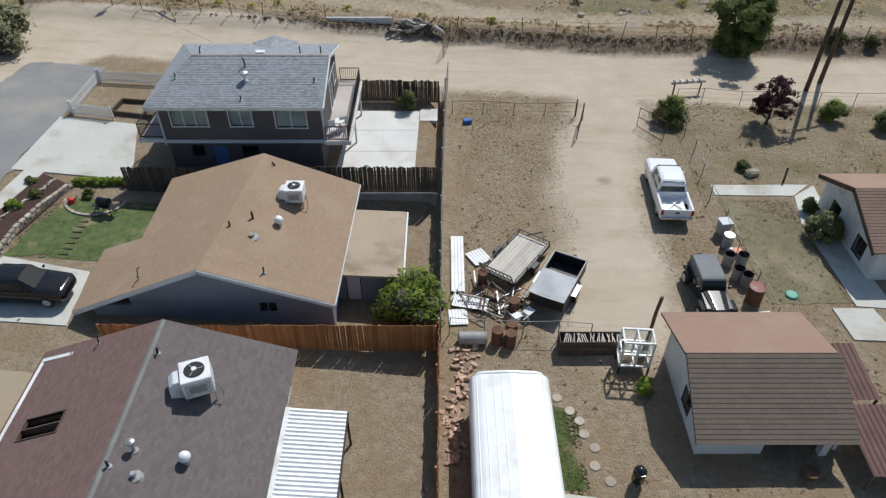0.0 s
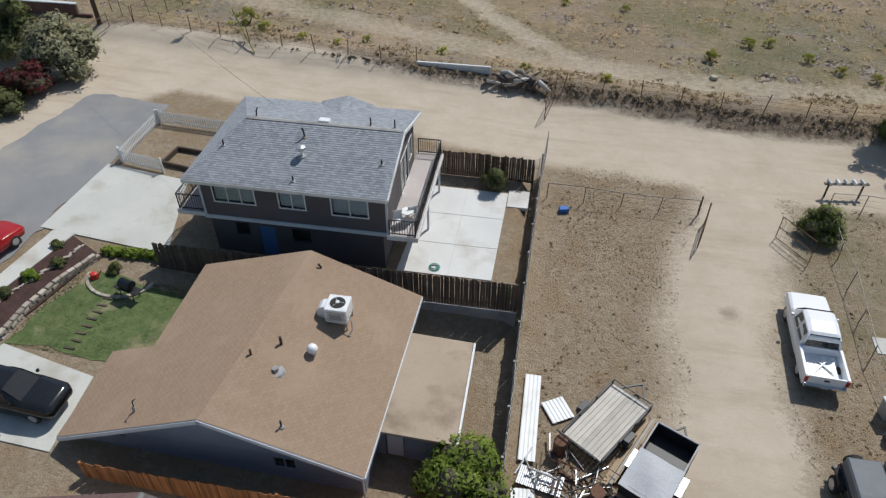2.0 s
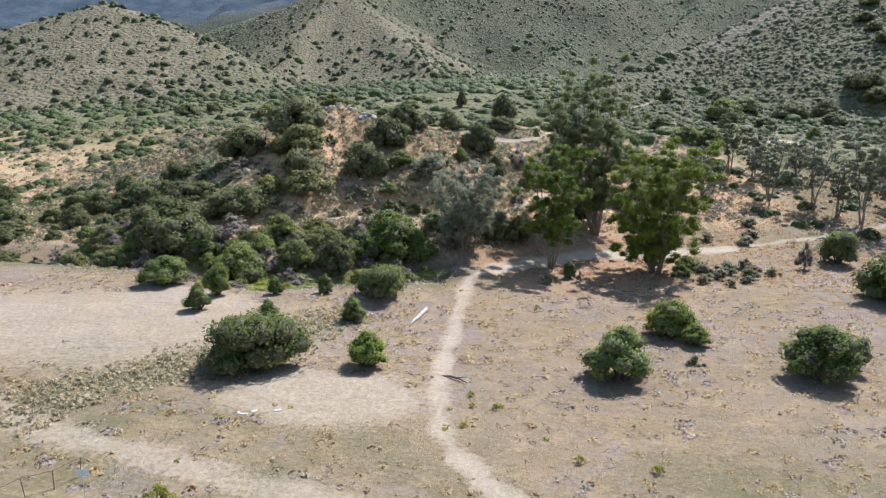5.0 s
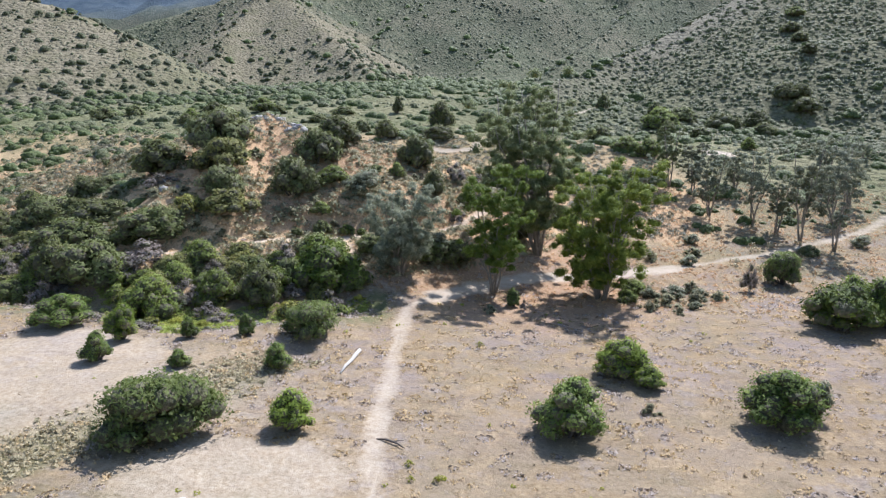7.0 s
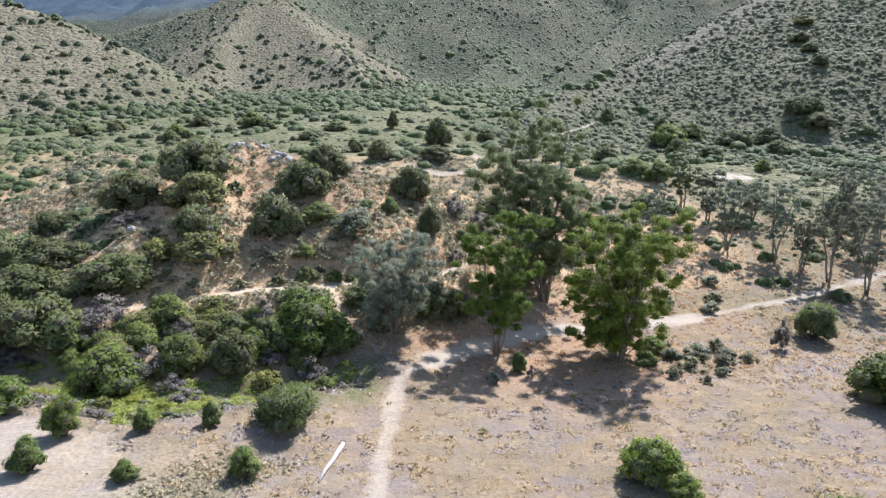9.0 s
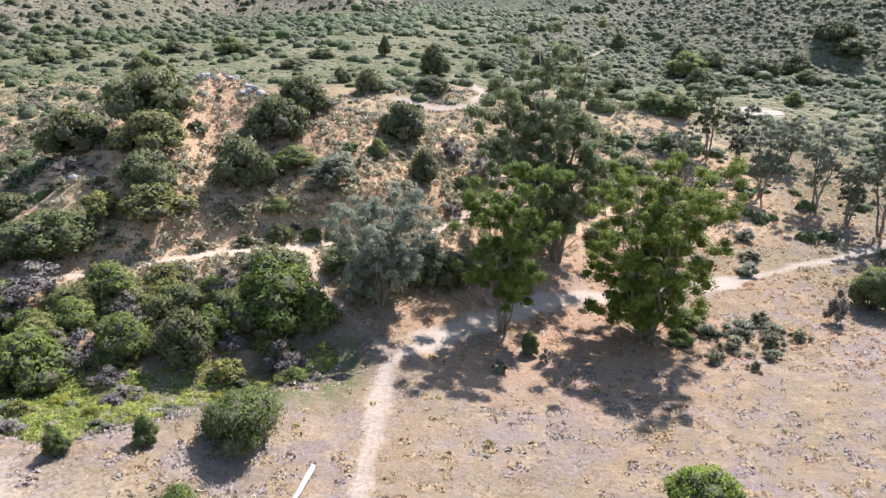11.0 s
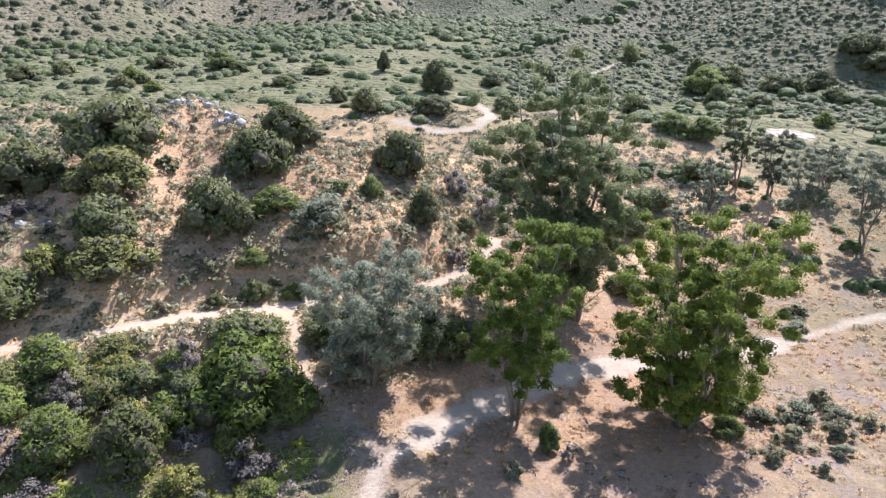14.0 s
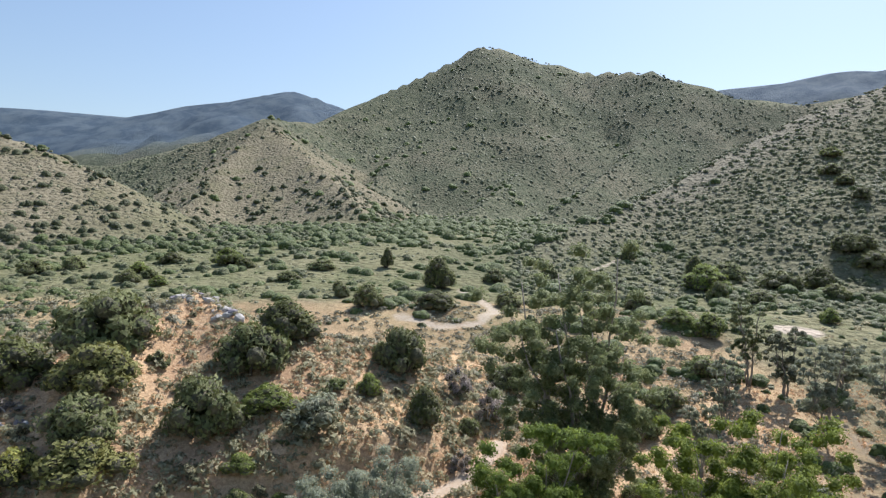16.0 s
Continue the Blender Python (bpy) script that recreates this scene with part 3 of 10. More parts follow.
TRAIL_UP = [(-74, 142, 7.4), (-66, 141, 8.2), (-57, 140.6, 9.0), (-51.9, 141.3, 9.4), (-44.4, 143.4, 10.2), (-38.9, 147.4, 10.4), (-32.2, 150.8, 10.4), (-26.5, 154.2, 10.2), (-20, 157.5, 9.6), (-13, 162, 9.8), (-9.1, 165, 10.4), (-6.4, 169.5, 11.4), (-4, 177, 12.2)]
TRAIL_SIDE = [(-27, 150, 9.6), (-23, 142, 7.2), (-17.5, 136.5, 5.3), (-14, 132, 4.2)]
TRAIL_FAR = [(-26, 236, 25.5), (-16, 232, 25), (-8, 236, 25.2), (-4.5, 246, 26), (-8, 258, 26.5), (-14, 268, 28)]
TRAIL_HILL = [(20, 297, 0), (30, 313, 0), (39, 327, 0)]
ROAD = [(-75, 47, 0), (-48, 53, 0), (-34, 56.5, 0), (-22, 57, 0), (-10, 55.8, 0), (0, 54.5, 0), (12, 52.8, 0), (30, 51.5, 0), (70, 49, 0)]
SHOULDER = [(-37, 24, 0), (-35.6, 36, 0), (-33.6, 47, 0), (-30, 54, 0)]
TRACK = [(-60, 79, 0), (-40, 72, 0), (-24, 69, 0), (-10, 67, 0), (0, 65.5, 0), (12, 64, 0), (26, 63.5, 0), (60, 62, 0)]
DRIVE = [(13.5, 52, 0), (13, 47, 0), (11.2, 42, 0), (10.2, 36, 0), (9.8, 30, 0), (9.2, 25, 0)]


def gully_brink(x):
    return np.interp(x, [-140, -65, -57, -46, -38, -30, -20], [130, 123, 117.3, 112.2, 111.0, 117, 129])


def ground(x, y):
    x, y = np.asarray(x, float), np.asarray(y, float)
    z = 1.3 + 0.068 * np.clip(-x, 0, 35) + 0.02 * np.clip(y - 60, 0, 90) + 0.012 * np.clip(-x - 35, 0, 300)
    # the field's upper level, with a scarp towards the flat
    edge = (x + 42) * 0.8 + (y - 80) * -0.45 + 2.0 * vnoise(x, y, 9, 3)
    z = z + 0.9 * sstep(3.0, -3.0, edge) * sstep(66, 80, y) * sstep(132, 110, y)
    # bank between road and field, broken by brush
    fence_y = 60.6 - 0.14 * np.clip(x, 0, 16)
    z = z + 0.7 * sstep(-1.9, -0.5, y - fence_y + 0.5 * vnoise(x, y, 2.5, 12, 2)) * sstep(5.0, 0.5, y - fence_y) - 0.12 * sstep(4.5, 1.5, np.abs(y - fence_y + 6))
    # lots left of the long fence lie higher
    up = sstep(-0.15, -0.4, x) * sstep(-24, -19, x) * sstep(34.75, 34.95, y) * sstep(50, 47, y)
    z = z + np.maximum(2.35 - z, 0) * up
    # gully at the foot of the mound
    g, _ = near_line(x, y, [(-140, 132, 0), (-70, 127, 0), (-45, 124, 0), (-30, 127, 0), (-20, 132, 0)])
    z = z - 1.1 * sstep(8, 0, g)
    # broken edge where the worn flat drops to the gully
    brink = gully_brink(x)
    z = z - 1.3 * sstep(-0.2, 1.1, y - brink + 0.5 * vnoise(x, y, 4, 13, 2)) * sstep(14, 8, y - brink) * sstep(-20, -27, x)
    # valley floor
    floor = np.interp(y, [150, 170, 190, 215, 240, 265, 330, 420, 520, 700, 1000, 2200], [0, 2.2, 5.8, 12.5, 20, 23, 33, 43, 51, 62, 80, 120])
    z = z + floor * np.where(x < 0, 1.0 - 0.0011 * np.clip(-x - 60, 0, 220), sstep(140, 0, x) * 0.15 + 0.85)
    z = z + sstep(150, 260, y) * 1.2 * vnoise(x, y, 40, 5) + sstep(60, 100, y) * 0.18 * vnoise(x, y, 11, 6)
    m, d = ridge(x, y, MOUND, 0.5)
    for pts in SPURS:
        m2, d2 = ridge(x, y, pts, 0.62)
        m, d = smax(m, m2, 2.5), np.minimum(d, d2)
    z = smax(z, m + 0.9 * vnoise(x, y, 18, 7, 2) * sstep(2, 12, d), 5.0)
    for n, (pts, fall, soft, cut) in enumerate(RIDGES):
        h, d = ridge(x, y, pts, fall)
        gul = np.abs(vnoise(x, y, 95, 20 + n, 4)) * 26 + vnoise(x, y, 34, 40 + n, 3) * 4.5
        h = h - cut * (gul - 5) * sstep(4, 110, d) * (0.6 if n == 0 else 0.8 if n in (1, 2, 4, 8) else min(max(pts[0][2] / 180, 0.5), 1.2))
        z = smax(z, h, soft)
    # benches cut for the trails
    for pts, half in ((TRAIL_UP, 1.2), (TRAIL_SIDE, 0.8)):
        d, h = near_line(x, y, pts)
        w = sstep(half + 5.0, half * 0.7, d)
        z = z * (1 - w) + h * w
    return z + 0.05 * vnoise(x, y, 2.3, 9, 2) * sstep(3, 9, np.abs(x + 12) - 14 + np.clip(y - 46, 0, 30))


def tops(x, y):
    """How far the grassy hills, and the dark scrub hill, rise above the other forms."""
    h = [ridge(x, y, pts, fall)[0] for pts, fall, soft, cut in RIDGES]
    low = ground(x, y) - 14
    rest = np.maximum(np.maximum(h[1], h[2]), np.maximum(h[4], h[8]))
    grassy = np.maximum(h[0], np.maximum(h[3], h[9]))
    return grassy - np.maximum(rest, np.maximum(h[5], low)), h[5] - np.maximum(np.maximum(rest, grassy), low), ridge(x, y, RIDGES[5][0], 0.5)[1]

# ---- building helpers ----


def link_mesh(name, verts, faces, material, parent=None, label="", smooth=False, uvs=None):
    me = bpy.data.meshes.new(name)
    me.from_pydata([tuple(v) for v in verts], [], [tuple(f) for f in faces])
    me.materials.append(material)
    if uvs is not None:
        layer = me.uv_layers.new(name="UVMap")
        layer.data.foreach_set("uv", np.asarray(uvs, dtype=np.float32).ravel())
    if smooth:
        me.polygons.foreach_set("use_smooth", [True] * len(me.polygons))
    ob = new(name, me)
    if parent:
        ob.parent = parent
    return tagged(ob, label=label)


def quads_mesh(name, verts, material, parent=None, label="", corners=4, soft=None):
    """A mesh of loose four- or three-cornered leaves from an array of corners, with softened normals."""
    verts = np.asarray(verts, dtype=np.float32).reshape(-1, 3)
    n = len(verts) // corners
    me = bpy.data.meshes.new(name)
    me.vertices.add(len(verts))
    me.vertices.foreach_set("co", verts.ravel())
    me.loops.add(n * corners)
    me.loops.foreach_set("vertex_index", np.arange(n * corners, dtype=np.int32))
    me.polygons.add(n)
    me.polygons.foreach_set("loop_start", np.arange(0, n * corners, corners, dtype=np.int32))
    me.update(calc_edges=True)
    if soft is not None:
        me.polygons.foreach_set("use_smooth", np.ones(n, dtype=bool))
        me.normals_split_custom_set_from_vertices(np.repeat(np.asarray(soft, dtype=np.float32), corners, axis=0).tolist())
    me.materials.append(material)
    ob = new(name, me)
    if parent:
        ob.parent = parent
    return tagged(ob, label=label)


def thing(name, at, label, category, group="", turn=0.0):
    e = new(name)
    e.empty_display_size = 0.3
    e.matrix_basis = pose(at[0], at[1], at[2], 0, 0, turn)
    return tagged(e, label, category, group)


class Geo:
    """Gathers boxes, tubes and slabs into one mesh."""

    def __init__(self):
        self.v, self.f = [], []

    def add(self, verts, faces):
        n = len(self.v)
        self.v += [tuple(p) for p in verts]
        self.f += [tuple(i + n for i in f) for f in faces]
        return self

    def box(self, x0, x1, y0, y1, z0, z1, m=None):
        c = [(x, y, z) for z in (z0, z1) for y in (y0, y1) for x in (x0, x1)]
        if m is not None:
            c = [m @ Vector(p) for p in c]
        return self.add(c, [(0, 2, 3, 1), (4, 5, 7, 6), (0, 1, 5, 4), (2, 6, 7, 3), (0, 4, 6, 2), (1, 3, 7, 5)])

    def bar(self, a, b, w, h=None):
        """A square bar from a to b."""
        a, b = Vector(a), Vector(b)
        q = (b - a).to_track_quat("Z", "Y").to_matrix().to_4x4()
        h = h or w
        return self.box(-w / 2, w / 2, -h / 2, h / 2, 0, (b - a).length, Matrix.Translation(a) @ q)

    def tube(self, pts, radii, n=7, caps=True):
        pts = [Vector(p) for p in pts]
        radii = radii if hasattr(radii, "__len__") else [radii] * len(pts)
        rings = []
        for i, p in enumerate(pts):
            d = (pts[min(i + 1, len(pts) - 1)] - pts[max(i - 1, 0)]).normalized()
            q = d.to_track_quat("Z", "Y").to_matrix()
            rings.append([p + q @ Vector((math.cos(a) * radii[i], math.sin(a) * radii[i], 0)) for a in [2 * math.pi * k / n for k in range(n)]])
        verts = [p for r in rings for p in r]
        faces = [(i * n + k, i * n + (k + 1) % n, (i + 1) * n + (k + 1) % n, (i + 1) * n + k) for i in range(len(pts) - 1) for k in range(n)]
        if caps:
            faces += [tuple(range(n - 1, -1, -1)), tuple(range((len(pts) - 1) * n, len(pts) * n))]
        return self.add(verts, faces)

    def prism(self, poly, a, b, axis="y"):
        """A polygon in the plane across the axis, drawn out from a to b."""
        n = len(poly)
        if axis == "y":
            vs = [(p[0], k, p[1]) for k in (a, b) for p in poly]
        elif axis == "x":
            vs = [(k, p[0], p[1]) for k in (a, b) for p in poly]
        else:
            vs = [(p[0], p[1], k) for k in (a, b) for p in poly]
        fs = [tuple(range(n)), tuple(range(2 * n - 1, n - 1, -1))] + [(i, i + n, (i + 1) % n + n, (i + 1) % n) for i in range(n)]
        return self.add(vs, fs)

    def slab(self, corners, thick):
        """A plate from four or more corners, thick along its own normal, downwards."""
        c = [Vector(p) for p in corners]
        nor = (c[1] - c[0]).cross(c[2] - c[0]).normalized()
        if nor.z < 0:
            nor = -nor
        n = len(c)
        vs = c + [p - nor * thick for p in c]
        return self.add(vs, [tuple(range(n)), tuple(range(2 * n - 1, n - 1, -1))] + [(i, i + n, (i + 1) % n + n, (i + 1) % n) for i in range(n)])

    def sheet(self, us, vs, holes, place):
        """A plate of cells between the lines us and vs, but for the holes; place(u, v, side) gives each corner. One connected piece."""
        idx, verts, faces = {}, [], []

        def at(i, j, s):
            if (i, j, s) not in idx:
                idx[i, j, s] = len(verts)
                verts.append(place(us[i], vs[j], s))
            return idx[i, j, s]

        def solid(i, j):
            if not (0 <= i < len(us) - 1 and 0 <= j < len(vs) - 1):
                return False
            u, v = (us[i] + us[i + 1]) / 2, (vs[j] + vs[j + 1]) / 2
            return not any(h[0] < u < h[1] and h[2] < v < h[3] for h in holes)
        for i in range(len(us) - 1):
            for j in range(len(vs) - 1):
                if not solid(i, j):
                    continue
                for s in (0, 1):
                    faces.append((at(i, j, s), at(i + 1, j, s), at(i + 1, j + 1, s), at(i, j + 1, s)))
                for (di, dj), (p, q) in (((-1, 0), ((i, j), (i, j + 1))), ((1, 0), ((i + 1, j), (i + 1, j + 1))), ((0, -1), ((i, j), (i + 1, j))), ((0, 1), ((i, j + 1), (i + 1, j + 1)))):
                    if not solid(i + di, j + dj):
                        faces.append((at(*p, 0), at(*q, 0), at(*q, 1), at(*p, 1)))
        return self.add(verts, faces)

    def pieces(self):
        """The connected pieces, each a Geo of its own."""
        root = list(range(len(self.v)))

        def find(i):
            while root[i] != i:
                root[i] = root[root[i]]
                i = root[i]
            return i
        for f in self.f:
            for k in f[1:]:
                root[find(k)] = find(f[0])
        out = {}
        for f in self.f:
            g, seen = out.setdefault(find(f[0]), (Geo(), {}))
            for k in f:
                if k not in seen:
                    seen[k] = len(g.v)
                    g.v.append(self.v[k])
            g.f.append(tuple(seen[k] for k in f))
        return [g for g, _ in out.values()]

    def make_each(self, name, material, parent=None, label="", bevel=0.0):
        return [g.make(name, material, parent, label, bevel) for g in self.pieces()]

    def make(self, name, material, parent=None, label="", bevel=0.0, smooth=False, segments=1):
        bm = bmesh.new()
        vs = [bm.verts.new(p) for p in self.v]
        for f in self.f:
            try:
                bm.faces.new([vs[i] for i in f])
            except ValueError:
                pass
        bmesh.ops.recalc_face_normals(bm, faces=bm.faces)
        if bevel:
            bmesh.ops.bevel(bm, geom=list(bm.edges), offset=bevel, segments=segments, affect="EDGES", clamp_overlap=True)
        me = bpy.data.meshes.new(name)
        bm.to_mesh(me)
        bm.free()
        me.materials.append(material)
        if smooth:
            me.polygons.foreach_set("use_smooth", [True] * len(me.polygons))
        ob = new(name, me)
        if parent:
            ob.parent = parent
        return tagged(ob, label=label)


def box_part(name, material, parent, x0, x1, y0, y1, z0, z1, bevel=0.01, label="", m=None):
    return Geo().box(x0, x1, y0, y1, z0, z1, m).make(name, material, parent, label, bevel)


def corrugated(name, material, parent, corners, pitch=0.2, depth=0.04, label=""):
    """A folded sheet: waves across the first side, running along to the second. Corners: a0, a1 (waves between them), b1, b0."""
    a0, a1, b1, b0 = [Vector(c) for c in corners]
    n = max(4, int((a1 - a0).length / pitch) * 4)
    nor = (a1 - a0).cross(b0 - a0).normalized()
    if nor.z < 0:
        nor = -nor
    wave = [0.0, 1.0, 1.0, 0.0]
    us = [i / n for i in range(n + 1)]

    def place(u, v, s):
        i = round(u * n)
        p = a0.lerp(a1, u).lerp(b0.lerp(b1, u), v)
        return tuple(p + nor * (depth * wave[i % 4] - 0.008 * s))
    return Geo().sheet(us, [0.0, 1.0], (), place).make(name, material, parent, label)


def gz(x, y):
    return float(ground(x, y))


# ---- leaves, shrubs, trees ----


def unit(v):
    return v / np.maximum(np.linalg.norm(v, axis=-1), 1e-6)[..., None]


def leaves(rng, clumps, per, size, jitter=0.45, flat=0.9, inner=0.8, round_=0.75, corners=3):
    """Corners and soft normals of small leaf sprays laid round each clump (x, y, z, radius)."""
    clumps = np.asarray(clumps, float)
    c = np.repeat(clumps, per, axis=0)
    d = unit(rng.normal(size=(len(c), 3)))
    d[:, 2] = np.where(d[:, 2] < -0.45, -d[:, 2], d[:, 2])
    rad = c[:, 3] * rng.uniform(inner, 1.12, len(c))
    p = c[:, :3] + d * rad[:, None] * np.array([1, 1, flat])
    nor = unit(d + rng.normal(size=d.shape) * jitter)
    t = unit(np.cross(nor, rng.normal(size=d.shape)) + 0.25 * d)
    b = np.cross(nor, t)
    s = size * rng.uniform(0.55, 1.4, len(c))
    u, w = t * s[:, None], b * (s * rng.uniform(0.5, 0.95, len(c)))[:, None]
    mid = clumps[:, :3].mean(0) * np.array([1, 1, 0.5])
    soft = unit(round_ * (0.6 * d + 0.4 * unit(p - mid)) + (1 - round_) * nor + np.array([0, 0, 0.12]))
    if corners == 3:
        return np.stack([p - u * 0.55 - w * 0.5, p + u * 0.75, p - u * 0.45 + w * 0.55], axis=1), soft
    return np.stack([p - u * 0.5, p - w * 0.5 + u * 0.12, p + u * 0.6, p + w * 0.5 - u * 0.1], axis=1), soft


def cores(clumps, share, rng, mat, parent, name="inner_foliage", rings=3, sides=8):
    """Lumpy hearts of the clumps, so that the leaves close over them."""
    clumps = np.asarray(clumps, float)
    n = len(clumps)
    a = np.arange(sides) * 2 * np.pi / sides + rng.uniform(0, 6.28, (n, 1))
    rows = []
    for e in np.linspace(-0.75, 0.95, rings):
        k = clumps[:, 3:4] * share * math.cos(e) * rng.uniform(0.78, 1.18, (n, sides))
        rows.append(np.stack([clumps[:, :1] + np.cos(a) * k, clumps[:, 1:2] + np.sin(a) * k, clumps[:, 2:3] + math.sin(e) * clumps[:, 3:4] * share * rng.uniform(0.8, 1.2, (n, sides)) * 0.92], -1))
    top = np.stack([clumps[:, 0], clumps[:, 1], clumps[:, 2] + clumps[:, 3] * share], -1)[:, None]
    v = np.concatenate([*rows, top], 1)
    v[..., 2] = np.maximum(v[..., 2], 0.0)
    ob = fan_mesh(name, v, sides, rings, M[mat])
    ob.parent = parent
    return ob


def fan_mesh(name, v, sides, rings, material):
    """One mesh of many small closed crowns: rings of vertices below a top, one row of v for each crown."""
    n, nv = len(v), sides * rings + 1
    i = np.arange(sides)
    j = (i + 1) % sides
    face = [np.stack([r * sides + i, r * sides + j, (r + 1) * sides + j], -1) for r in range(rings - 1)]
    face += [np.stack([r * sides + i, (r + 1) * sides + j, (r + 1) * sides + i], -1) for r in range(rings - 1)]
    face = np.concatenate(face + [np.stack([(rings - 1) * sides + i, (rings - 1) * sides + j, np.full(sides, nv - 1)], -1)])
    loops = (np.arange(n)[:, None, None] * nv + face[None]).astype(np.int32)
    me = bpy.data.meshes.new(name)
    me.vertices.add(n * nv)
    me.vertices.foreach_set("co", v.astype(np.float32).ravel())
    me.loops.add(loops.size)
    me.loops.foreach_set("vertex_index", loops.ravel())
    me.polygons.add(loops.size // 3)
    me.polygons.foreach_set("loop_start", np.arange(0, loops.size, 3, dtype=np.int32))
    me.polygons.foreach_set("use_smooth", np.ones(loops.size // 3, dtype=bool))
    me.update(calc_edges=True)
    me.materials.append(material)
    return new(name, me)


def lobes(rng, w, d, h, n, low=0.12):
    """Clumps that fill an uneven dome."""
    out = []
    for i in range(n):
        a, e = rng.uniform(0, 2 * math.pi), math.asin(rng.uniform(0.0, 1.0))
        k = rng.uniform(0.3, 0.8)
        r = rng.uniform(0.15, 0.29) * min(w, d, h * 1.3) * 0.75
        out.append((math.cos(a) * math.cos(e) * w / 2 * k, math.sin(a) * math.cos(e) * d / 2 * k, max(low * h + r * 0.5, h * (0.15 + 0.62 * math.sin(e) * rng.uniform(0.75, 1.1))), r))
    return out


def shrub_model(name, seed, w, d, h, n, per, leaf, leaf_mat, label, category="shrub", stem_mat="bark_dark", hang=0.0, group="", core=0.74, inner=0.74, corners=3):
    rng = np.random.default_rng(seed)
    cl = lobes(rng, w, d, h, n)
    e = thing(name, (0, 0, 0), label, category, group)
    g = Geo()
    for c in cl[: max(4, n // 3)]:
        mid = (c[0] * 0.35 + rng.normal() * 0.04 * w, c[1] * 0.35 + rng.normal() * 0.04 * d, c[2] * 0.5)
        g.tube([(rng.normal() * 0.03 * w, rng.normal() * 0.03 * w, -0.15), mid, c[:3]], [0.035 * h * 0.6 + 0.015, 0.02 * h * 0.6 + 0.01, 0.01], 5)
    g.make("stem", M[stem_mat], e)
    q, soft = leaves(rng, cl, per, leaf, inner=inner, corners=corners)
    # Hearts coloured darker than the leaves, as shade inside the crown.
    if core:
        tagged(cores(cl, core * 0.9, rng, "twigs", e), "inner foliage with grey-brown twigs, darkened for shade")
    if hang:
        q[:, 2:, 2] -= hang * rng.uniform(0.3, 1.0, (len(q), 1))
    q[..., 2] = np.maximum(q[..., 2], 0.02)
    quads_mesh("crown", q, M[leaf_mat], e, soft=soft, corners=corners)
    return e


def put(model, x, y, scale=1.0, turn=None, tall=1.0, label="", sink=0.05, rng=random):
    ob = copy_thing(model, Matrix.Identity(4))
    turn = rng.uniform(0, 360) if turn is None else turn
    ob.matrix_basis = pose(x, y, gz(x, y) - sink, 0, 0, turn) @ Matrix.Diagonal((scale, scale, scale * tall, 1))
    if label:
        tagged(ob, label=label)
    return ob


def drop_model(ob):
    for o in (*ob.children_recursive, ob):
        bpy.data.objects.remove(o)


def tree(name, at, label, seed, height, spread, leaf_mat, bark, stems=1, clumps=40, per=70, leaf=0.35, bare=0.25, r0=0.25, lean=(0, 0), slim=0.0, tuft=0.16, category="tree", group="", limb_share=1.0, fork=0.12, top_heavy=1.0, core=0.42, inner=0.6):
    """A tree: tapered stems with bends, limbs to every tuft of leaves, a crown with gaps."""
    rng = np.random.default_rng(seed)
    e = thing(name, (at[0], at[1], gz(*at) - 0.1), label, category, group)
    g, cl = Geo(), []
    for s in range(stems):
        a = 2 * math.pi * (s + rng.uniform(-0.3, 0.3)) / stems
        out = (0.0 if stems == 1 else spread * 0.26 * rng.uniform(0.6, 1.1))
        top = Vector((lean[0] + math.cos(a) * out, lean[1] + math.sin(a) * out, height * (0.94 if s == 0 else rng.uniform(0.68, 0.9))))
        base = Vector((math.cos(a) * fork * stems * 0.4, math.sin(a) * fork * stems * 0.4, -0.2))
        line = []
        for k in range(8):
            t = k / 7
            line.append(base.lerp(top, t) + Vector((rng.normal(), rng.normal(), 0)) * 0.035 * height * t * (1 - t) * 2)
        rs = r0 / math.sqrt(stems) * 1.15
        g.tube(line, [rs * (1.25 - t) if k else rs * 1.6 for k, t in enumerate([i / 7 for i in range(8)])], 8)
        for i in range(clumps // stems):
            t = bare + (1 - bare) * rng.uniform(0, 1) ** (1 / top_heavy)
            j = min(int(t * 7), 6)
            p = line[j].lerp(line[j + 1], t * 7 - j)
            reach = spread / 2 * (1.0 - 0.55 * slim) * math.sqrt(max(0.05, 1 - ((t - 0.55) / 0.62) ** 2)) * rng.uniform(0.25, 0.95) * (0.62 if stems > 1 else 1)
            b = rng.uniform(0, 2 * math.pi)
            c = p + Vector((math.cos(b) * reach, math.sin(b) * reach, height * rng.uniform(-0.015, 0.07)))
            r = tuft * spread * rng.uniform(0.6, 1.15)
            cl.append((c.x, c.y, c.z, r))
            if rng.uniform() < limb_share:
                j2 = max(0, j - 1)
                start = line[j2].lerp(line[j2 + 1], 0.4)
                g.tube([start, start.lerp(c, 0.5) + Vector((0, 0, 0.03 * height * rng.uniform(-0.5, 1))), c], [rs * 0.38 * (1.1 - t), rs * 0.22 * (1.1 - t), 0.015], 5, False)
    g.make("trunk", M[bark], e, smooth=True)
    q, soft = leaves(rng, cl, per, leaf, 0.6, 0.85, inner, 0.55)
    if core:
        tagged(cores(cl, core, rng, leaf_mat, e, "inner_foliage", 3, 7))
    quads_mesh("crown", q, M[leaf_mat], e, soft=soft, corners=3)
    return e

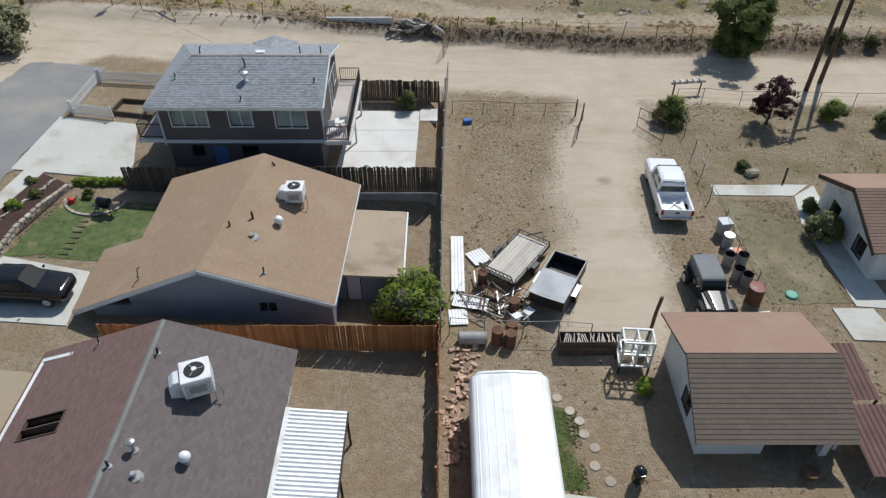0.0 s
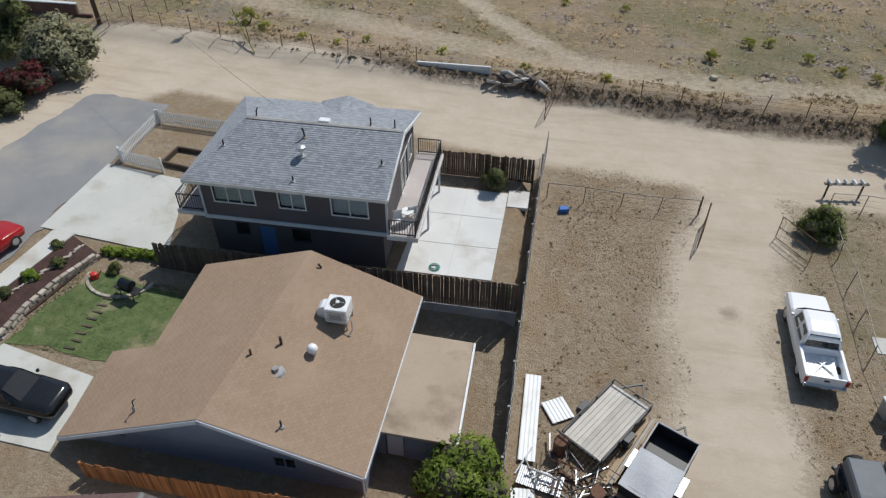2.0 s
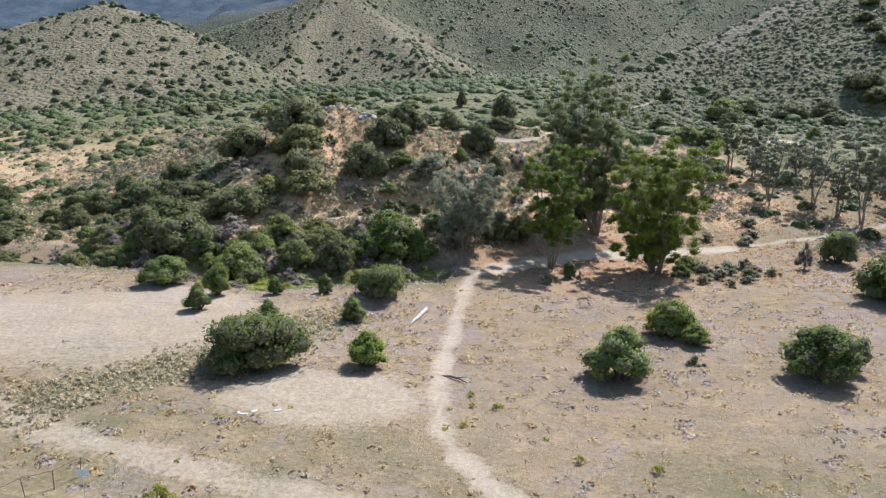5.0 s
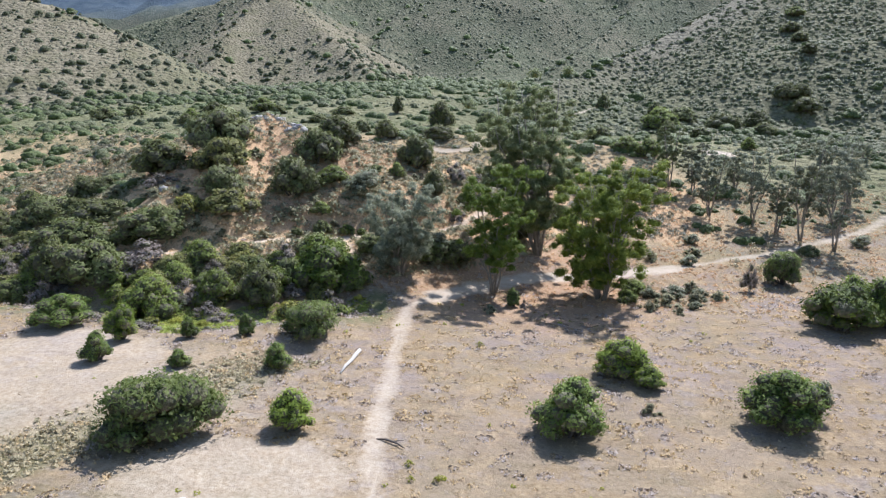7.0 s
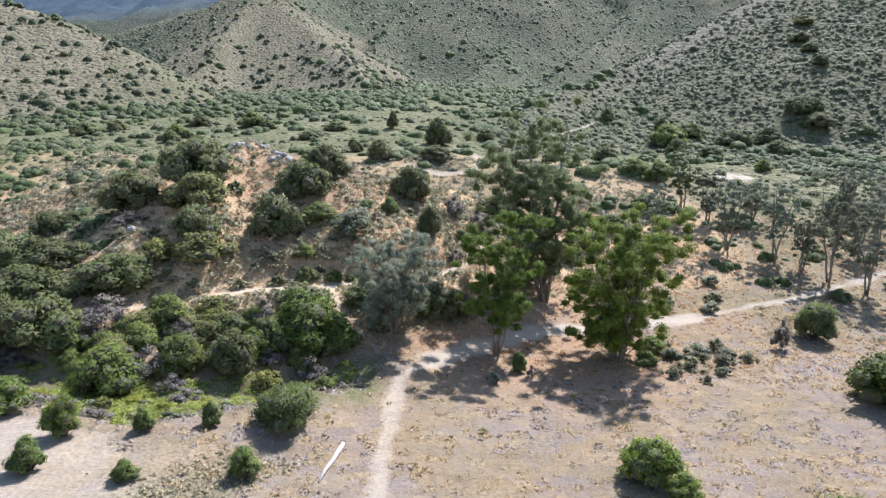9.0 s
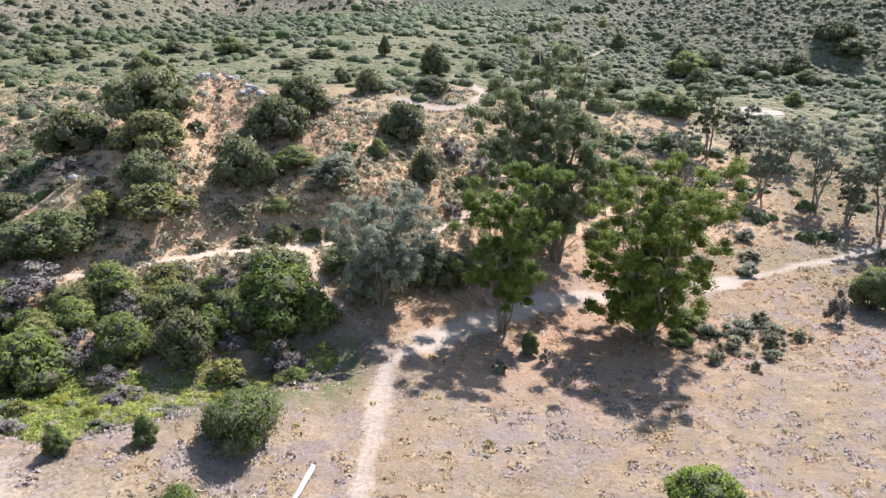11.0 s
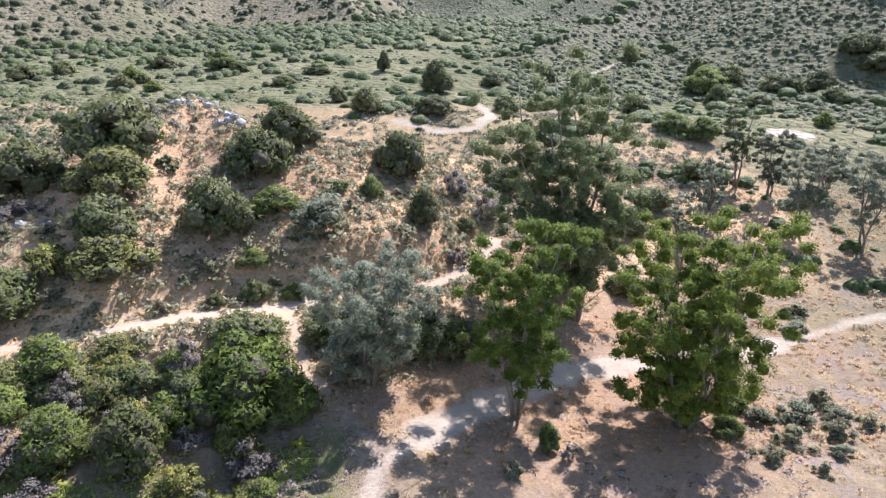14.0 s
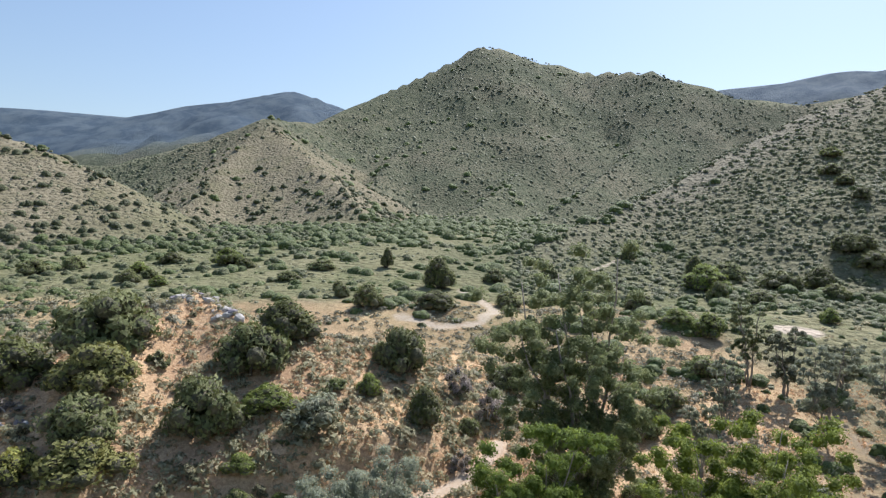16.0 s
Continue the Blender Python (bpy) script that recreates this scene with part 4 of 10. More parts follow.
# ---- ground sheet ----


def stretch(fine0, fine1, step, lo, hi, grow=1.09):
    a = list(np.arange(fine0, fine1 + step / 2, step))
    s = step
    while a[-1] < hi:
        s *= grow
        a.append(a[-1] + s)
    s = step
    while a[0] > lo:
        s *= grow
        a.insert(0, a[0] - s)
    return np.array(a)


gx = stretch(-60, 62, 0.72, -2300, 2300, 1.055)
gy = stretch(6, 205, 0.76, -500, 2600, 1.027)
GX, GY = np.meshgrid(gx, gy)
GZ = ground(GX, GY)
nx, ny = len(gx), len(gy)
me = bpy.data.meshes.new("ground")
me.vertices.add(nx * ny)
me.vertices.foreach_set("co", np.stack([GX, GY, GZ], -1).astype(np.float32).ravel())
ii = (np.arange(ny - 1)[:, None] * nx + np.arange(nx - 1)[None]).ravel()
loops = np.stack([ii, ii + 1, ii + nx + 1, ii + nx], -1).astype(np.int32)
me.loops.add(loops.size)
me.loops.foreach_set("vertex_index", loops.ravel())
me.polygons.add(len(loops))
me.polygons.foreach_set("loop_start", np.arange(0, loops.size, 4, dtype=np.int32))
me.polygons.foreach_set("use_smooth", np.ones(len(loops), dtype=bool))
me.update(calc_edges=True)


def cover(x, y):
    """Shares of bare track, rosy litter, green growth, scrub soil, worn yard, and far haze over the land."""
    w = 0.9 * vnoise(x, y, 3.0, 60, 3)
    bare = np.zeros_like(x)
    for pts, half, soft, power in ((TRAIL, 0.95, 1.1, 0.6), (TRAIL[10:15], 1.8, 1.4, 0.72), (TRAIL_UP, 1.2, 0.9, 0.6), (TRAIL_SIDE, 0.55, 0.8, 0.55), (SHOULDER, 3.2, 1.2, 0.9), (TRAIL_FAR, 1.4, 1.2, 0.66), (TRAIL_HILL, 0.7, 1.2, 0.8), (ROAD, 3.9, 1.6, 1.0), (TRACK, 1.6, 1.8, 0.5), (DRIVE, 2.5, 3.0, 0.95)):
        d, _ = near_line(x, y, pts)
        bare = np.maximum(bare, power * sstep(half + soft, half - soft * 0.6, d + w))
    d, _ = near_line(x, y, TRAIL)
    flat = sstep(9, 4, np.hypot((x + 21) / 1.5, (y - 84)) + 3 * vnoise(x, y, 8, 61))          # worn flat in the field
    bare = np.maximum(bare, 0.52 * flat * sstep(66, 72, y))
    d2 = np.hypot((x + 52) / 2.4, (y - 96) / 1.1)
    bare = np.maximum(bare, 0.48 * sstep(20, 6, d2 + 5 * vnoise(x, y, 14, 62)))
    bare = np.maximum(bare, 0.5 * sstep(1.0, -3.5, y - gully_brink(x)) * sstep(9, 5, np.hypot((x + 46) / 1.7, y - 105.5 + 0.42 * (x + 46)) + 2 * vnoise(x, y, 7, 62)))
    bare = np.maximum(bare, 0.85 * sstep(7, 4, np.hypot(x - 62, (y - 240) * 1.2)))
    dm, crest = near_line(x, y, MOUND)
    rose = sstep(66, 46, dm) * sstep(-85, -60, x) * (0.3 + 0.8 * vnoise(x, y, 9, 63, 3))
    rose = np.maximum(rose, sstep(27, 12, np.hypot(x - 5, (y - 143) * 1.15)) * (0.7 + 0.6 * vnoise(x, y, 6, 64, 3)))
    green = sstep(9, 3, near_line(x, y, [(-140, 130, 0), (-70, 124, 0), (-45, 120, 0), (-30, 123, 0), (-19, 129, 0)])[0] + 3 * vnoise(x, y, 7, 65)) * sstep(-14, -18, x)
    green = np.maximum(green, sstep(195, 235, y) * sstep(540, 420, y) * (0.55 + 0.6 * vnoise(x, y, 40, 66, 3)) * sstep(70, 20, np.abs(x + 60) - 80))
    green = np.maximum(green, 0.5 * sstep(9, 2, np.hypot((x + 47), (y - 86) * 1.3)) + 0.0)
    green = np.maximum(green, sstep(60.5, 64, y) * sstep(92, 72, y) * (0.14 + 0.75 * vnoise(x, y, 7, 69, 3) + 0.26 * sstep(0, 14, x)) * sstep(-60, -40, x))
    green = np.maximum(green, 0.7 * sstep(5.0, 1.5, np.abs((x + 42) * 0.8 - (y - 80) * 0.45 + 2.0 * vnoise(x, y, 9, 3) - 1.5)) * sstep(70, 78, y) * sstep(108, 98, y))
    green = np.maximum(green, sstep(12, 20, x) * sstep(148, 162, y) * sstep(260, 235, y) * (0.1 + 0.6 * vnoise(x, y, 12, 99, 3)))
    green = np.maximum(green, sstep(12.5, 15, x) * sstep(35.5, 37, y) * sstep(51, 49, y) * (0.26 + 0.5 * vnoise(x, y, 1.7, 104, 3)))        # dry front yard
    hill = sstep(175, 260, y + 0.25 * np.abs(x) + 20 * vnoise(x, y, 40, 67))
    yard = sstep(60, 55, y)
    far = sstep(480, 620, y) * (hill > 0)
    haze = sstep(1150, 1350, y)
    return [np.clip(v, 0, 1) for v in (bare, rose, green, hill, yard, far, haze)]


bare, rose, green, hill, yard, far, haze = cover(GX, GY)
t_grass, t_scrub, t_dist = tops(GX, GY)
grassy = sstep(-6, 8, t_grass) * hill
scrubby = sstep(-6, 6, t_scrub) * hill
mound = sstep(60, 48, near_line(GX, GY, MOUND)[0]) * sstep(4.5, 8.5, GZ)
to_fence = GY - (60.6 - 0.14 * np.clip(GX, 0, 16))
brink = GY - gully_brink(GX) + 0.5 * vnoise(GX, GY, 4, 13, 2)
bank_soil = sstep(-2.9, -1.6, to_fence + 0.9 * vnoise(GX, GY, 3, 70, 3)) * sstep(1.3, 0.2, to_fence) * sstep(-40, -34, GX)
bank_soil = np.maximum(bank_soil, 0.9 * sstep(-0.3, 0.2, brink) * sstep(1.8, 1.0, brink) * sstep(-33, -38, GX) * sstep(-90, -75, GX))
hill = hill * (1 - 0.85 * mound)
crest = scrubby * sstep(34, 6, t_dist + 8 * vnoise(GX, GY, 20, 68))
for nm, chans in (("cover", (bare, rose, green, hill)), ("cover_b", (yard, far, haze, grassy)), ("cover_c", (scrubby, mound, crest, bank_soil))):
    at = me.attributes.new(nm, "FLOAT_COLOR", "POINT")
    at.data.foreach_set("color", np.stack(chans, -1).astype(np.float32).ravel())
gm, nt, bsdf = begin("dry_earth_and_grass")
pos = place_of(nt)


def channel(nm):
    a = nt.nodes.new("ShaderNodeAttribute")
    a.attribute_name = nm
    s = nt.nodes.new("ShaderNodeSeparateColor")
    nt.links.new(a.outputs["Color"], s.inputs[0])
    return s.outputs[0], s.outputs[1], s.outputs[2], a.outputs["Alpha"]


a_bare, a_rose, a_green, a_hill = channel("cover")
a_yard, a_far, a_haze, a_grass = channel("cover_b")
a_scrub, a_mound, a_crest, a_bank = channel("cover_c")
n_big, n_mid, n_fine, n_grit = noise_node(nt, pos, 0.07, 5), noise_node(nt, pos, 0.45, 5, 0.7), noise_node(nt, pos, 2.4, 5, 0.75), noise_node(nt, pos, 14.0, 3, 0.7)
n_patch, n_wide = noise_node(nt, pos, 0.16, 4, 0.65), noise_node(nt, pos, 0.035, 4, 0.6)
soil = mixc(nt, ramp(nt, n_mid, 0.3, 0.7), (0.3, 0.235, 0.165), (0.385, 0.31, 0.225))
straw = mixc(nt, ramp(nt, n_fine, 0.34, 0.64), (0.2, 0.155, 0.095), (0.35, 0.28, 0.175))
gold = mixc(nt, ramp(nt, n_fine, 0.34, 0.64), (0.25, 0.17, 0.085), (0.4, 0.3, 0.165))
grey = mixc(nt, ramp(nt, n_fine, 0.34, 0.64), (0.2, 0.158, 0.14), (0.34, 0.28, 0.25))
straw = mixc(nt, ramp(nt, n_patch, 0.47, 0.57), straw, gold)
lie = nt.nodes.new("ShaderNodeVectorMath")
lie.operation = "MULTIPLY"
lie.inputs[1].default_value = (0.6, 1.0, 1.0)
nt.links.new(pos, lie.inputs[0])
straw = mixc(nt, ramp(nt, noise_node(nt, lie.outputs[0], 0.34, 5, 0.7), 0.52, 0.62), straw, mixc(nt, ramp(nt, n_fine, 0.34, 0.64), (0.16, 0.115, 0.07), (0.3, 0.22, 0.14)))
north = nt.nodes.new("ShaderNodeSeparateXYZ")
nt.links.new(pos, north.inputs[0])
deep = ramp(nt, north.outputs[1], 82.0, 108.0)
straw = mixc(nt, calc(nt, "MULTIPLY", deep, ramp(nt, noise_node(nt, pos, 0.13, 6, 0.75), 0.46, 0.6)), straw, grey)
straw = mixc(nt, deep, mixc(nt, 0.5, straw, mixc(nt, ramp(nt, n_fine, 0.36, 0.62), (0.215, 0.165, 0.1), (0.36, 0.285, 0.195))), straw)
field = mixc(nt, calc(nt, "MAXIMUM", ramp(nt, calc(nt, "ADD", calc(nt, "MULTIPLY", n_wide, 0.6), calc(nt, "MULTIPLY", n_mid, 0.4)), 0.4, 0.5), calc(nt, "MULTIPLY", deep, 0.8)), soil, straw)
field = mixc(nt, calc(nt, "MULTIPLY", ramp(nt, n_grit, 0.48, 0.7), 0.6), field, (0.16, 0.12, 0.08))
blade = nt.nodes.new("ShaderNodeVectorMath")
blade.operation = "MULTIPLY"
blade.inputs[1].default_value = (1.0, 0.45, 0.6)
nt.links.new(pos, blade.inputs[0])
field = mixc(nt, calc(nt, "MULTIPLY", ramp(nt, noise_node(nt, blade.outputs[0], 6.5, 5, 0.8), 0.5, 0.64), 0.3), field, (0.46, 0.37, 0.26))
yardc = mixc(nt, ramp(nt, n_fine, 0.38, 0.62), (0.365, 0.295, 0.21), (0.265, 0.205, 0.138))
yardc = mixc(nt, calc(nt, "MULTIPLY", ramp(nt, n_mid, 0.48, 0.62), 0.65), yardc, mixc(nt, ramp(nt, n_fine, 0.38, 0.62), (0.2, 0.14, 0.08), (0.35, 0.255, 0.15)))
yardc = mixc(nt, calc(nt, "MULTIPLY", ramp(nt, noise_node(nt, pos, 5.5, 5, 0.8), 0.52, 0.66), 0.55), yardc, (0.15, 0.11, 0.07))
rut = nt.nodes.new("ShaderNodeVectorMath")
rut.operation = "MULTIPLY"
rut.inputs[1].default_value = (0.05, 0.55, 0.3)
nt.links.new(pos, rut.inputs[0])
field = mixc(nt, calc(nt, "MULTIPLY", ramp(nt, noise_node(nt, rut.outputs[0], 1.6, 5, 0.6), 0.5, 0.64), 0.35), field, (0.39, 0.305, 0.215))
field = mixc(nt, calc(nt, "MULTIPLY", ramp(nt, noise_node(nt, pos, 7.0, 4, 0.8), 0.5, 0.62), 0.4), field, (0.17, 0.125, 0.08))
field = mixc(nt, calc(nt, "MULTIPLY", ramp(nt, noise_node(nt, pos, 0.33, 5, 0.7), 0.5, 0.6), 0.55), field, mixc(nt, ramp(nt, n_fine, 0.36, 0.62), (0.3, 0.21, 0.12), (0.5, 0.385, 0.235)))
field = mixc(nt, calc(nt, "MULTIPLY", ramp(nt, noise_node(nt, pos, 0.21, 5, 0.75), 0.54, 0.64), 0.6), field, mixc(nt, ramp(nt, n_fine, 0.36, 0.62), (0.2, 0.165, 0.15), (0.36, 0.31, 0.28)))
field = mixc(nt, a_yard, field, yardc)
rosec = mixc(nt, ramp(nt, n_fine, 0.3, 0.7), (0.288, 0.161, 0.094), (0.552, 0.374, 0.226))
greenc = mixc(nt, ramp(nt, n_fine, 0.3, 0.7), (0.075, 0.09, 0.035), (0.19, 0.195, 0.095))
herb = mixc(nt, ramp(nt, n_fine, 0.36, 0.62), (0.395, 0.275, 0.154), (0.743, 0.543, 0.326))
moundc = mixc(nt, ramp(nt, n_patch, 0.42, 0.56), herb, mixc(nt, ramp(nt, n_fine, 0.36, 0.62), (0.448, 0.294, 0.160), (0.765, 0.553, 0.331)))
field = mixc(nt, a_mound, field, moundc)
hillc = mixc(nt, ramp(nt, n_mid, 0.35, 0.65), (0.200, 0.189, 0.104), (0.306, 0.282, 0.165))
hillc = mixc(nt, ramp(nt, n_big, 0.46, 0.6), hillc, (0.181, 0.186, 0.095))
tanc = mixc(nt, ramp(nt, n_mid, 0.36, 0.62), (0.182, 0.159, 0.103), (0.305, 0.267, 0.177))
tanc = mixc(nt, ramp(nt, noise_node(nt, pos, 0.05, 4), 0.5, 0.64), tanc, (0.208, 0.189, 0.112))
farc = mixc(nt, ramp(nt, noise_node(nt, pos, 0.16, 5, 0.75), 0.4, 0.6), (0.094, 0.106, 0.060), (0.213, 0.208, 0.134))
farc = mixc(nt, ramp(nt, noise_node(nt, pos, 0.012, 4, 0.6), 0.46, 0.6), farc, mixc(nt, ramp(nt, n_mid, 0.4, 0.6), (0.138, 0.131, 0.082), (0.225, 0.206, 0.138)))
scrubc = mixc(nt, ramp(nt, n_mid, 0.36, 0.62), (0.102, 0.104, 0.057), (0.222, 0.210, 0.132))
speck = nt.nodes.new("ShaderNodeTexVoronoi")
speck.inputs["Scale"].default_value = 0.42
nt.links.new(pos, speck.inputs["Vector"])
dots = ramp(nt, calc(nt, "ADD", speck.outputs["Distance"], calc(nt, "MULTIPLY", calc(nt, "SUBTRACT", n_mid, 0.5), 0.5)), 0.62, 0.3)
farc = mixc(nt, calc(nt, "MULTIPLY", dots, 0.75), farc, (0.056, 0.07, 0.042))
farc = mixc(nt, calc(nt, "MULTIPLY", ramp(nt, noise_node(nt, pos, 0.009, 5, 0.7), 0.46, 0.6), 0.5), farc, (0.068, 0.085, 0.05))
tanc = mixc(nt, calc(nt, "MULTIPLY", dots, 0.3), tanc, (0.09, 0.088, 0.05))
hillc = mixc(nt, calc(nt, "MULTIPLY", dots, 0.35), hillc, (0.09, 0.095, 0.05))
hillc = mixc(nt, a_far, hillc, farc)
hillc = mixc(nt, a_grass, hillc, tanc)
hillc = mixc(nt, a_scrub, hillc, scrubc)
hillc = mixc(nt, calc(nt, "MULTIPLY", a_crest, 0.7), hillc, (0.25, 0.225, 0.17))
# The farthest ranges carry distance haze as blue in their base colour.
hillc = mixc(nt, a_haze, hillc, mixc(nt, ramp(nt, noise_node(nt, pos, 0.02, 6, 0.7), 0.42, 0.6), (0.062, 0.092, 0.125), (0.108, 0.14, 0.165)))
barec = mixc(nt, ramp(nt, n_mid, 0.3, 0.7), (0.46, 0.385, 0.295), (0.56, 0.48, 0.38))
barec = mixc(nt, calc(nt, "MULTIPLY", n_grit, 0.18), barec, (0.3, 0.24, 0.17))
drift = nt.nodes.new("ShaderNodeVectorMath")
drift.operation = "MULTIPLY"
drift.inputs[1].default_value = (0.12, 0.7, 0.5)
nt.links.new(pos, drift.inputs[0])
barec = mixc(nt, calc(nt, "MULTIPLY", ramp(nt, noise_node(nt, drift.outputs[0], 1.1, 5, 0.65), 0.5, 0.68), 0.45), barec, (0.36, 0.295, 0.215))
spot = nt.nodes.new("ShaderNodeVectorMath")
spot.operation = "DISTANCE"
spot.inputs[1].default_value = (10.7, 37.6, 1.25)
nt.links.new(pos, spot.inputs[0])
oil = ramp(nt, calc(nt, "ADD", spot.outputs["Value"], calc(nt, "MULTIPLY", n_fine, 1.2)), 1.35, 0.75)
barec = mixc(nt, calc(nt, "MULTIPLY", oil, 0.5), barec, (0.16, 0.12, 0.08))
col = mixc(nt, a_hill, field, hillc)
col = mixc(nt, a_rose, col, rosec)
col = mixc(nt, calc(nt, "MULTIPLY", a_green, ramp(nt, n_mid, 0.25, 0.55)), col, greenc)
col = mixc(nt, a_bank, col, mixc(nt, ramp(nt, n_fine, 0.35, 0.65), (0.12, 0.09, 0.062), (0.26, 0.205, 0.15)))
edge = ramp(nt, calc(nt, "ADD", a_bare, calc(nt, "MULTIPLY", calc(nt, "SUBTRACT", n_fine, 0.5), 0.9)), 0.25, 0.75)
col = mixc(nt, edge, col, barec)
nt.links.new(col, bsdf.inputs["Base Color"])
bsdf.inputs["Roughness"].default_value = 0.95
bsdf.inputs["Specular IOR Level"].default_value = 0.1
n_blade = noise_node(nt, pos, 7.0, 4, 0.8)
height = calc(nt, "ADD", calc(nt, "MULTIPLY", n_fine, 0.8), calc(nt, "MULTIPLY", n_blade, 0.9))
height = calc(nt, "MULTIPLY", height, calc(nt, "SUBTRACT", 1.15, edge))
height = calc(nt, "ADD", height, calc(nt, "MULTIPLY", calc(nt, "MULTIPLY", dots, a_hill), 5.0))
bump_node(nt, height, 0.8, 0.13, bsdf)
me.materials.append(gm)
tagged(new("ground", me), "dry earth with straw grass, dirt tracks and scrubby hills", "ground", kind="structure")

# ---- trees of the wash ----
tree("eucalyptus_tree", (-16.6, 142.0), "grey-green leafy eucalyptus at the foot of the mound", 11, 15, 16, "leaf_grey_tree", "bark", 6, 250, 190, 0.19, 0.16, 0.3, tuft=0.058, core=0.4)
tree("eucalyptus_tree", (-2.0, 141.4), "fresh green eucalyptus beside the dirt trail", 12, 20.5, 14.5, "leaf_eucalypt_green", "bark", 5, 150, 230, 0.2, 0.3, 0.26, tuft=0.066, core=0.5)
tree("eucalyptus_tree", (6.2, 162.5), "tall grey-green eucalyptus with pale bare limbs", 13, 34, 25,  "leaf_eucalypt", "bark", 7, 330, 170, 0.27, 0.2, 0.55, tuft=0.05, core=0.52, lean=(-3.5, 0))
tree("eucalyptus_tree", (14.8, 141.6), "dense green many-stemmed tree shading the ground", 14, 22.0, 22, "leaf_eucalypt_deep", "bark", 8, 330, 210, 0.21, 0.1, 0.34, tuft=0.05, core=0.52, fork=0.2)
for i, (x, y, h, w, lm) in enumerate([(59.6, 177.7, 21, 12.5, "leaf_wash"), (64.2, 173.1, 22, 13, "leaf_grey_tree"), (57.0, 183.1, 12.6, 7.6, "leaf_wash"), (54.1, 188.8, 17.3, 12.6, "leaf_grey_tree"), (46.3, 194.1, 15.6, 11.5, "leaf_grey_tree"), (46.0, 207.4, 13.3, 8.5, "leaf_wash"), (41.4, 211.9, 17.0, 9.0, "leaf_eucalypt"), (32.3, 196.8, 12.7, 7.6, "leaf_grey_tree"), (56.4, 208.7, 9.5, 9.5, "leaf_wash"), (80.8, 202.8, 14.5, 8.7, "leaf_wash"), (81.1, 216.2, 12.4, 10.8, "leaf_grey_tree"), (24.0, 181.0, 11, 8, "leaf_wash"), (72.0, 192.0, 13, 9, "leaf_grey_tree")]):
    tree("wash_tree", (x, y), "slender open-crowned tree with pale stems in the wash", 30 + i, h, w, lm, "bark", 3, 90, 110, 0.26, 0.3, 0.24, tuft=0.06, core=0.35, group="wash trees")

# ---- plants of the field, the mound and the gully ----
rs = random.Random(5)
models = {
    "dark_a": (1.5, shrub_model("chaparral_shrub", 1, 2.0, 2.0, 1.5, 34, 100, 0.085, "leaf_dark", "dense dark olive chaparral shrub on the dry slope")),
    "dark_b": (1.3, shrub_model("chaparral_shrub", 2, 2.0, 1.8, 1.3, 34, 100, 0.085, "leaf_olive", "rounded olive-grey chaparral shrub on the dry slope")),
    "dark_c": (1.6, shrub_model("chaparral_shrub", 3, 2.0, 2.0, 1.6, 34, 100, 0.085, "leaf_chaparral", "dark green chaparral shrub with an uneven crown")),
    "olive": (1.3, shrub_model("chaparral_shrub", 24, 2.0, 2.0, 1.3, 34, 100, 0.085, "leaf_moss", "moss-green chaparral shrub on the dry slope")),
    "green": (1.7, shrub_model("gully_shrub", 4, 2.0, 2.0, 1.7, 34, 100, 0.085, "leaf_green", "leafy green shrub in the gully thicket")),
    "gloss": (1.5, shrub_model("gully_shrub", 5, 2.0, 1.8, 1.5, 40, 120, 0.075, "leaf_gloss", "glossy dark green shrub with bright sprays in the gully")),
    "lime_b": (1.2, shrub_model("gully_shrub", 14, 2.0, 2.0, 1.2, 18, 90, 0.08, "leaf_yellowing", "yellowing green shrub in the brush")),
    "grey": (1.2, shrub_model("sage_shrub", 6, 2.0, 2.0, 1.2, 18, 95, 0.075, "leaf_grey", "soft grey-green sage shrub")),
    "sage": (1.1, shrub_model("sage_shrub", 7, 2.0, 2.0, 1.1, 12, 60, 0.11, "leaf_sage", "pale dry sage shrub")),
    "dead": (1.3, shrub_model("dry_shrub", 8, 2.0, 2.0, 1.3, 16, 110, 0.07, "leaf_dead", "leafless grey dry shrub", stem_mat="deadwood", core=0.55, inner=0.5)),
    "field": (2.0, shrub_model("field_bush", 9, 2.0, 2.0, 2.0, 46, 150, 0.07, "leaf_bright", "round bright green bush standing in the dry field")),
    "field_dark": (1.9, shrub_model("field_bush", 10, 2.0, 2.0, 1.9, 46, 150, 0.068, "leaf_field", "broad green bush with dark gaps in the dry field")),
    "pepper": (1.6, shrub_model("pepper_bush", 12, 2.0, 2.0, 1.6, 44, 230, 0.055, "leaf_pepper", "wide feathery green bush with drooping twigs in the field", hang=0.05)),
    "small_olive": (1.3, shrub_model("sage_shrub", 21, 2.0, 2.0, 1.3, 7, 42, 0.15, "leaf_olive", "small rounded olive shrub on the dry mound")),
    "small_sage": (1.1, shrub_model("sage_shrub", 22, 2.0, 2.0, 1.1, 7, 42, 0.15, "leaf_sage", "small grey-green sage shrub on the dry mound")),
    "small_dry": (1.1, shrub_model("sage_shrub", 23, 2.0, 2.0, 1.1, 7, 42, 0.15, "leaf_dry_sage", "small dry tan-green shrub on the mound")),
    "weed": (1.2, shrub_model("weed_clump", 13, 2.0, 2.0, 1.2, 14, 70, 0.09, "leaf_lime", "low yellow-green weed clump", core=0.0, inner=0.4)),
}


def plant(kind, places, group="", label="", wide=1.0, sink=0.06):
    """Shrubs of one kind: place, width and height of each."""
    h0, model = models[kind]
    for x, y, w, h in places:
        k = wide * w / 2.0
        ob = put(model, x, y, k, rs.uniform(0, 360), 0.98 * h / h0 / k, label, 0.1 + sink * w)
        if group:
            tagged(ob, group=group)


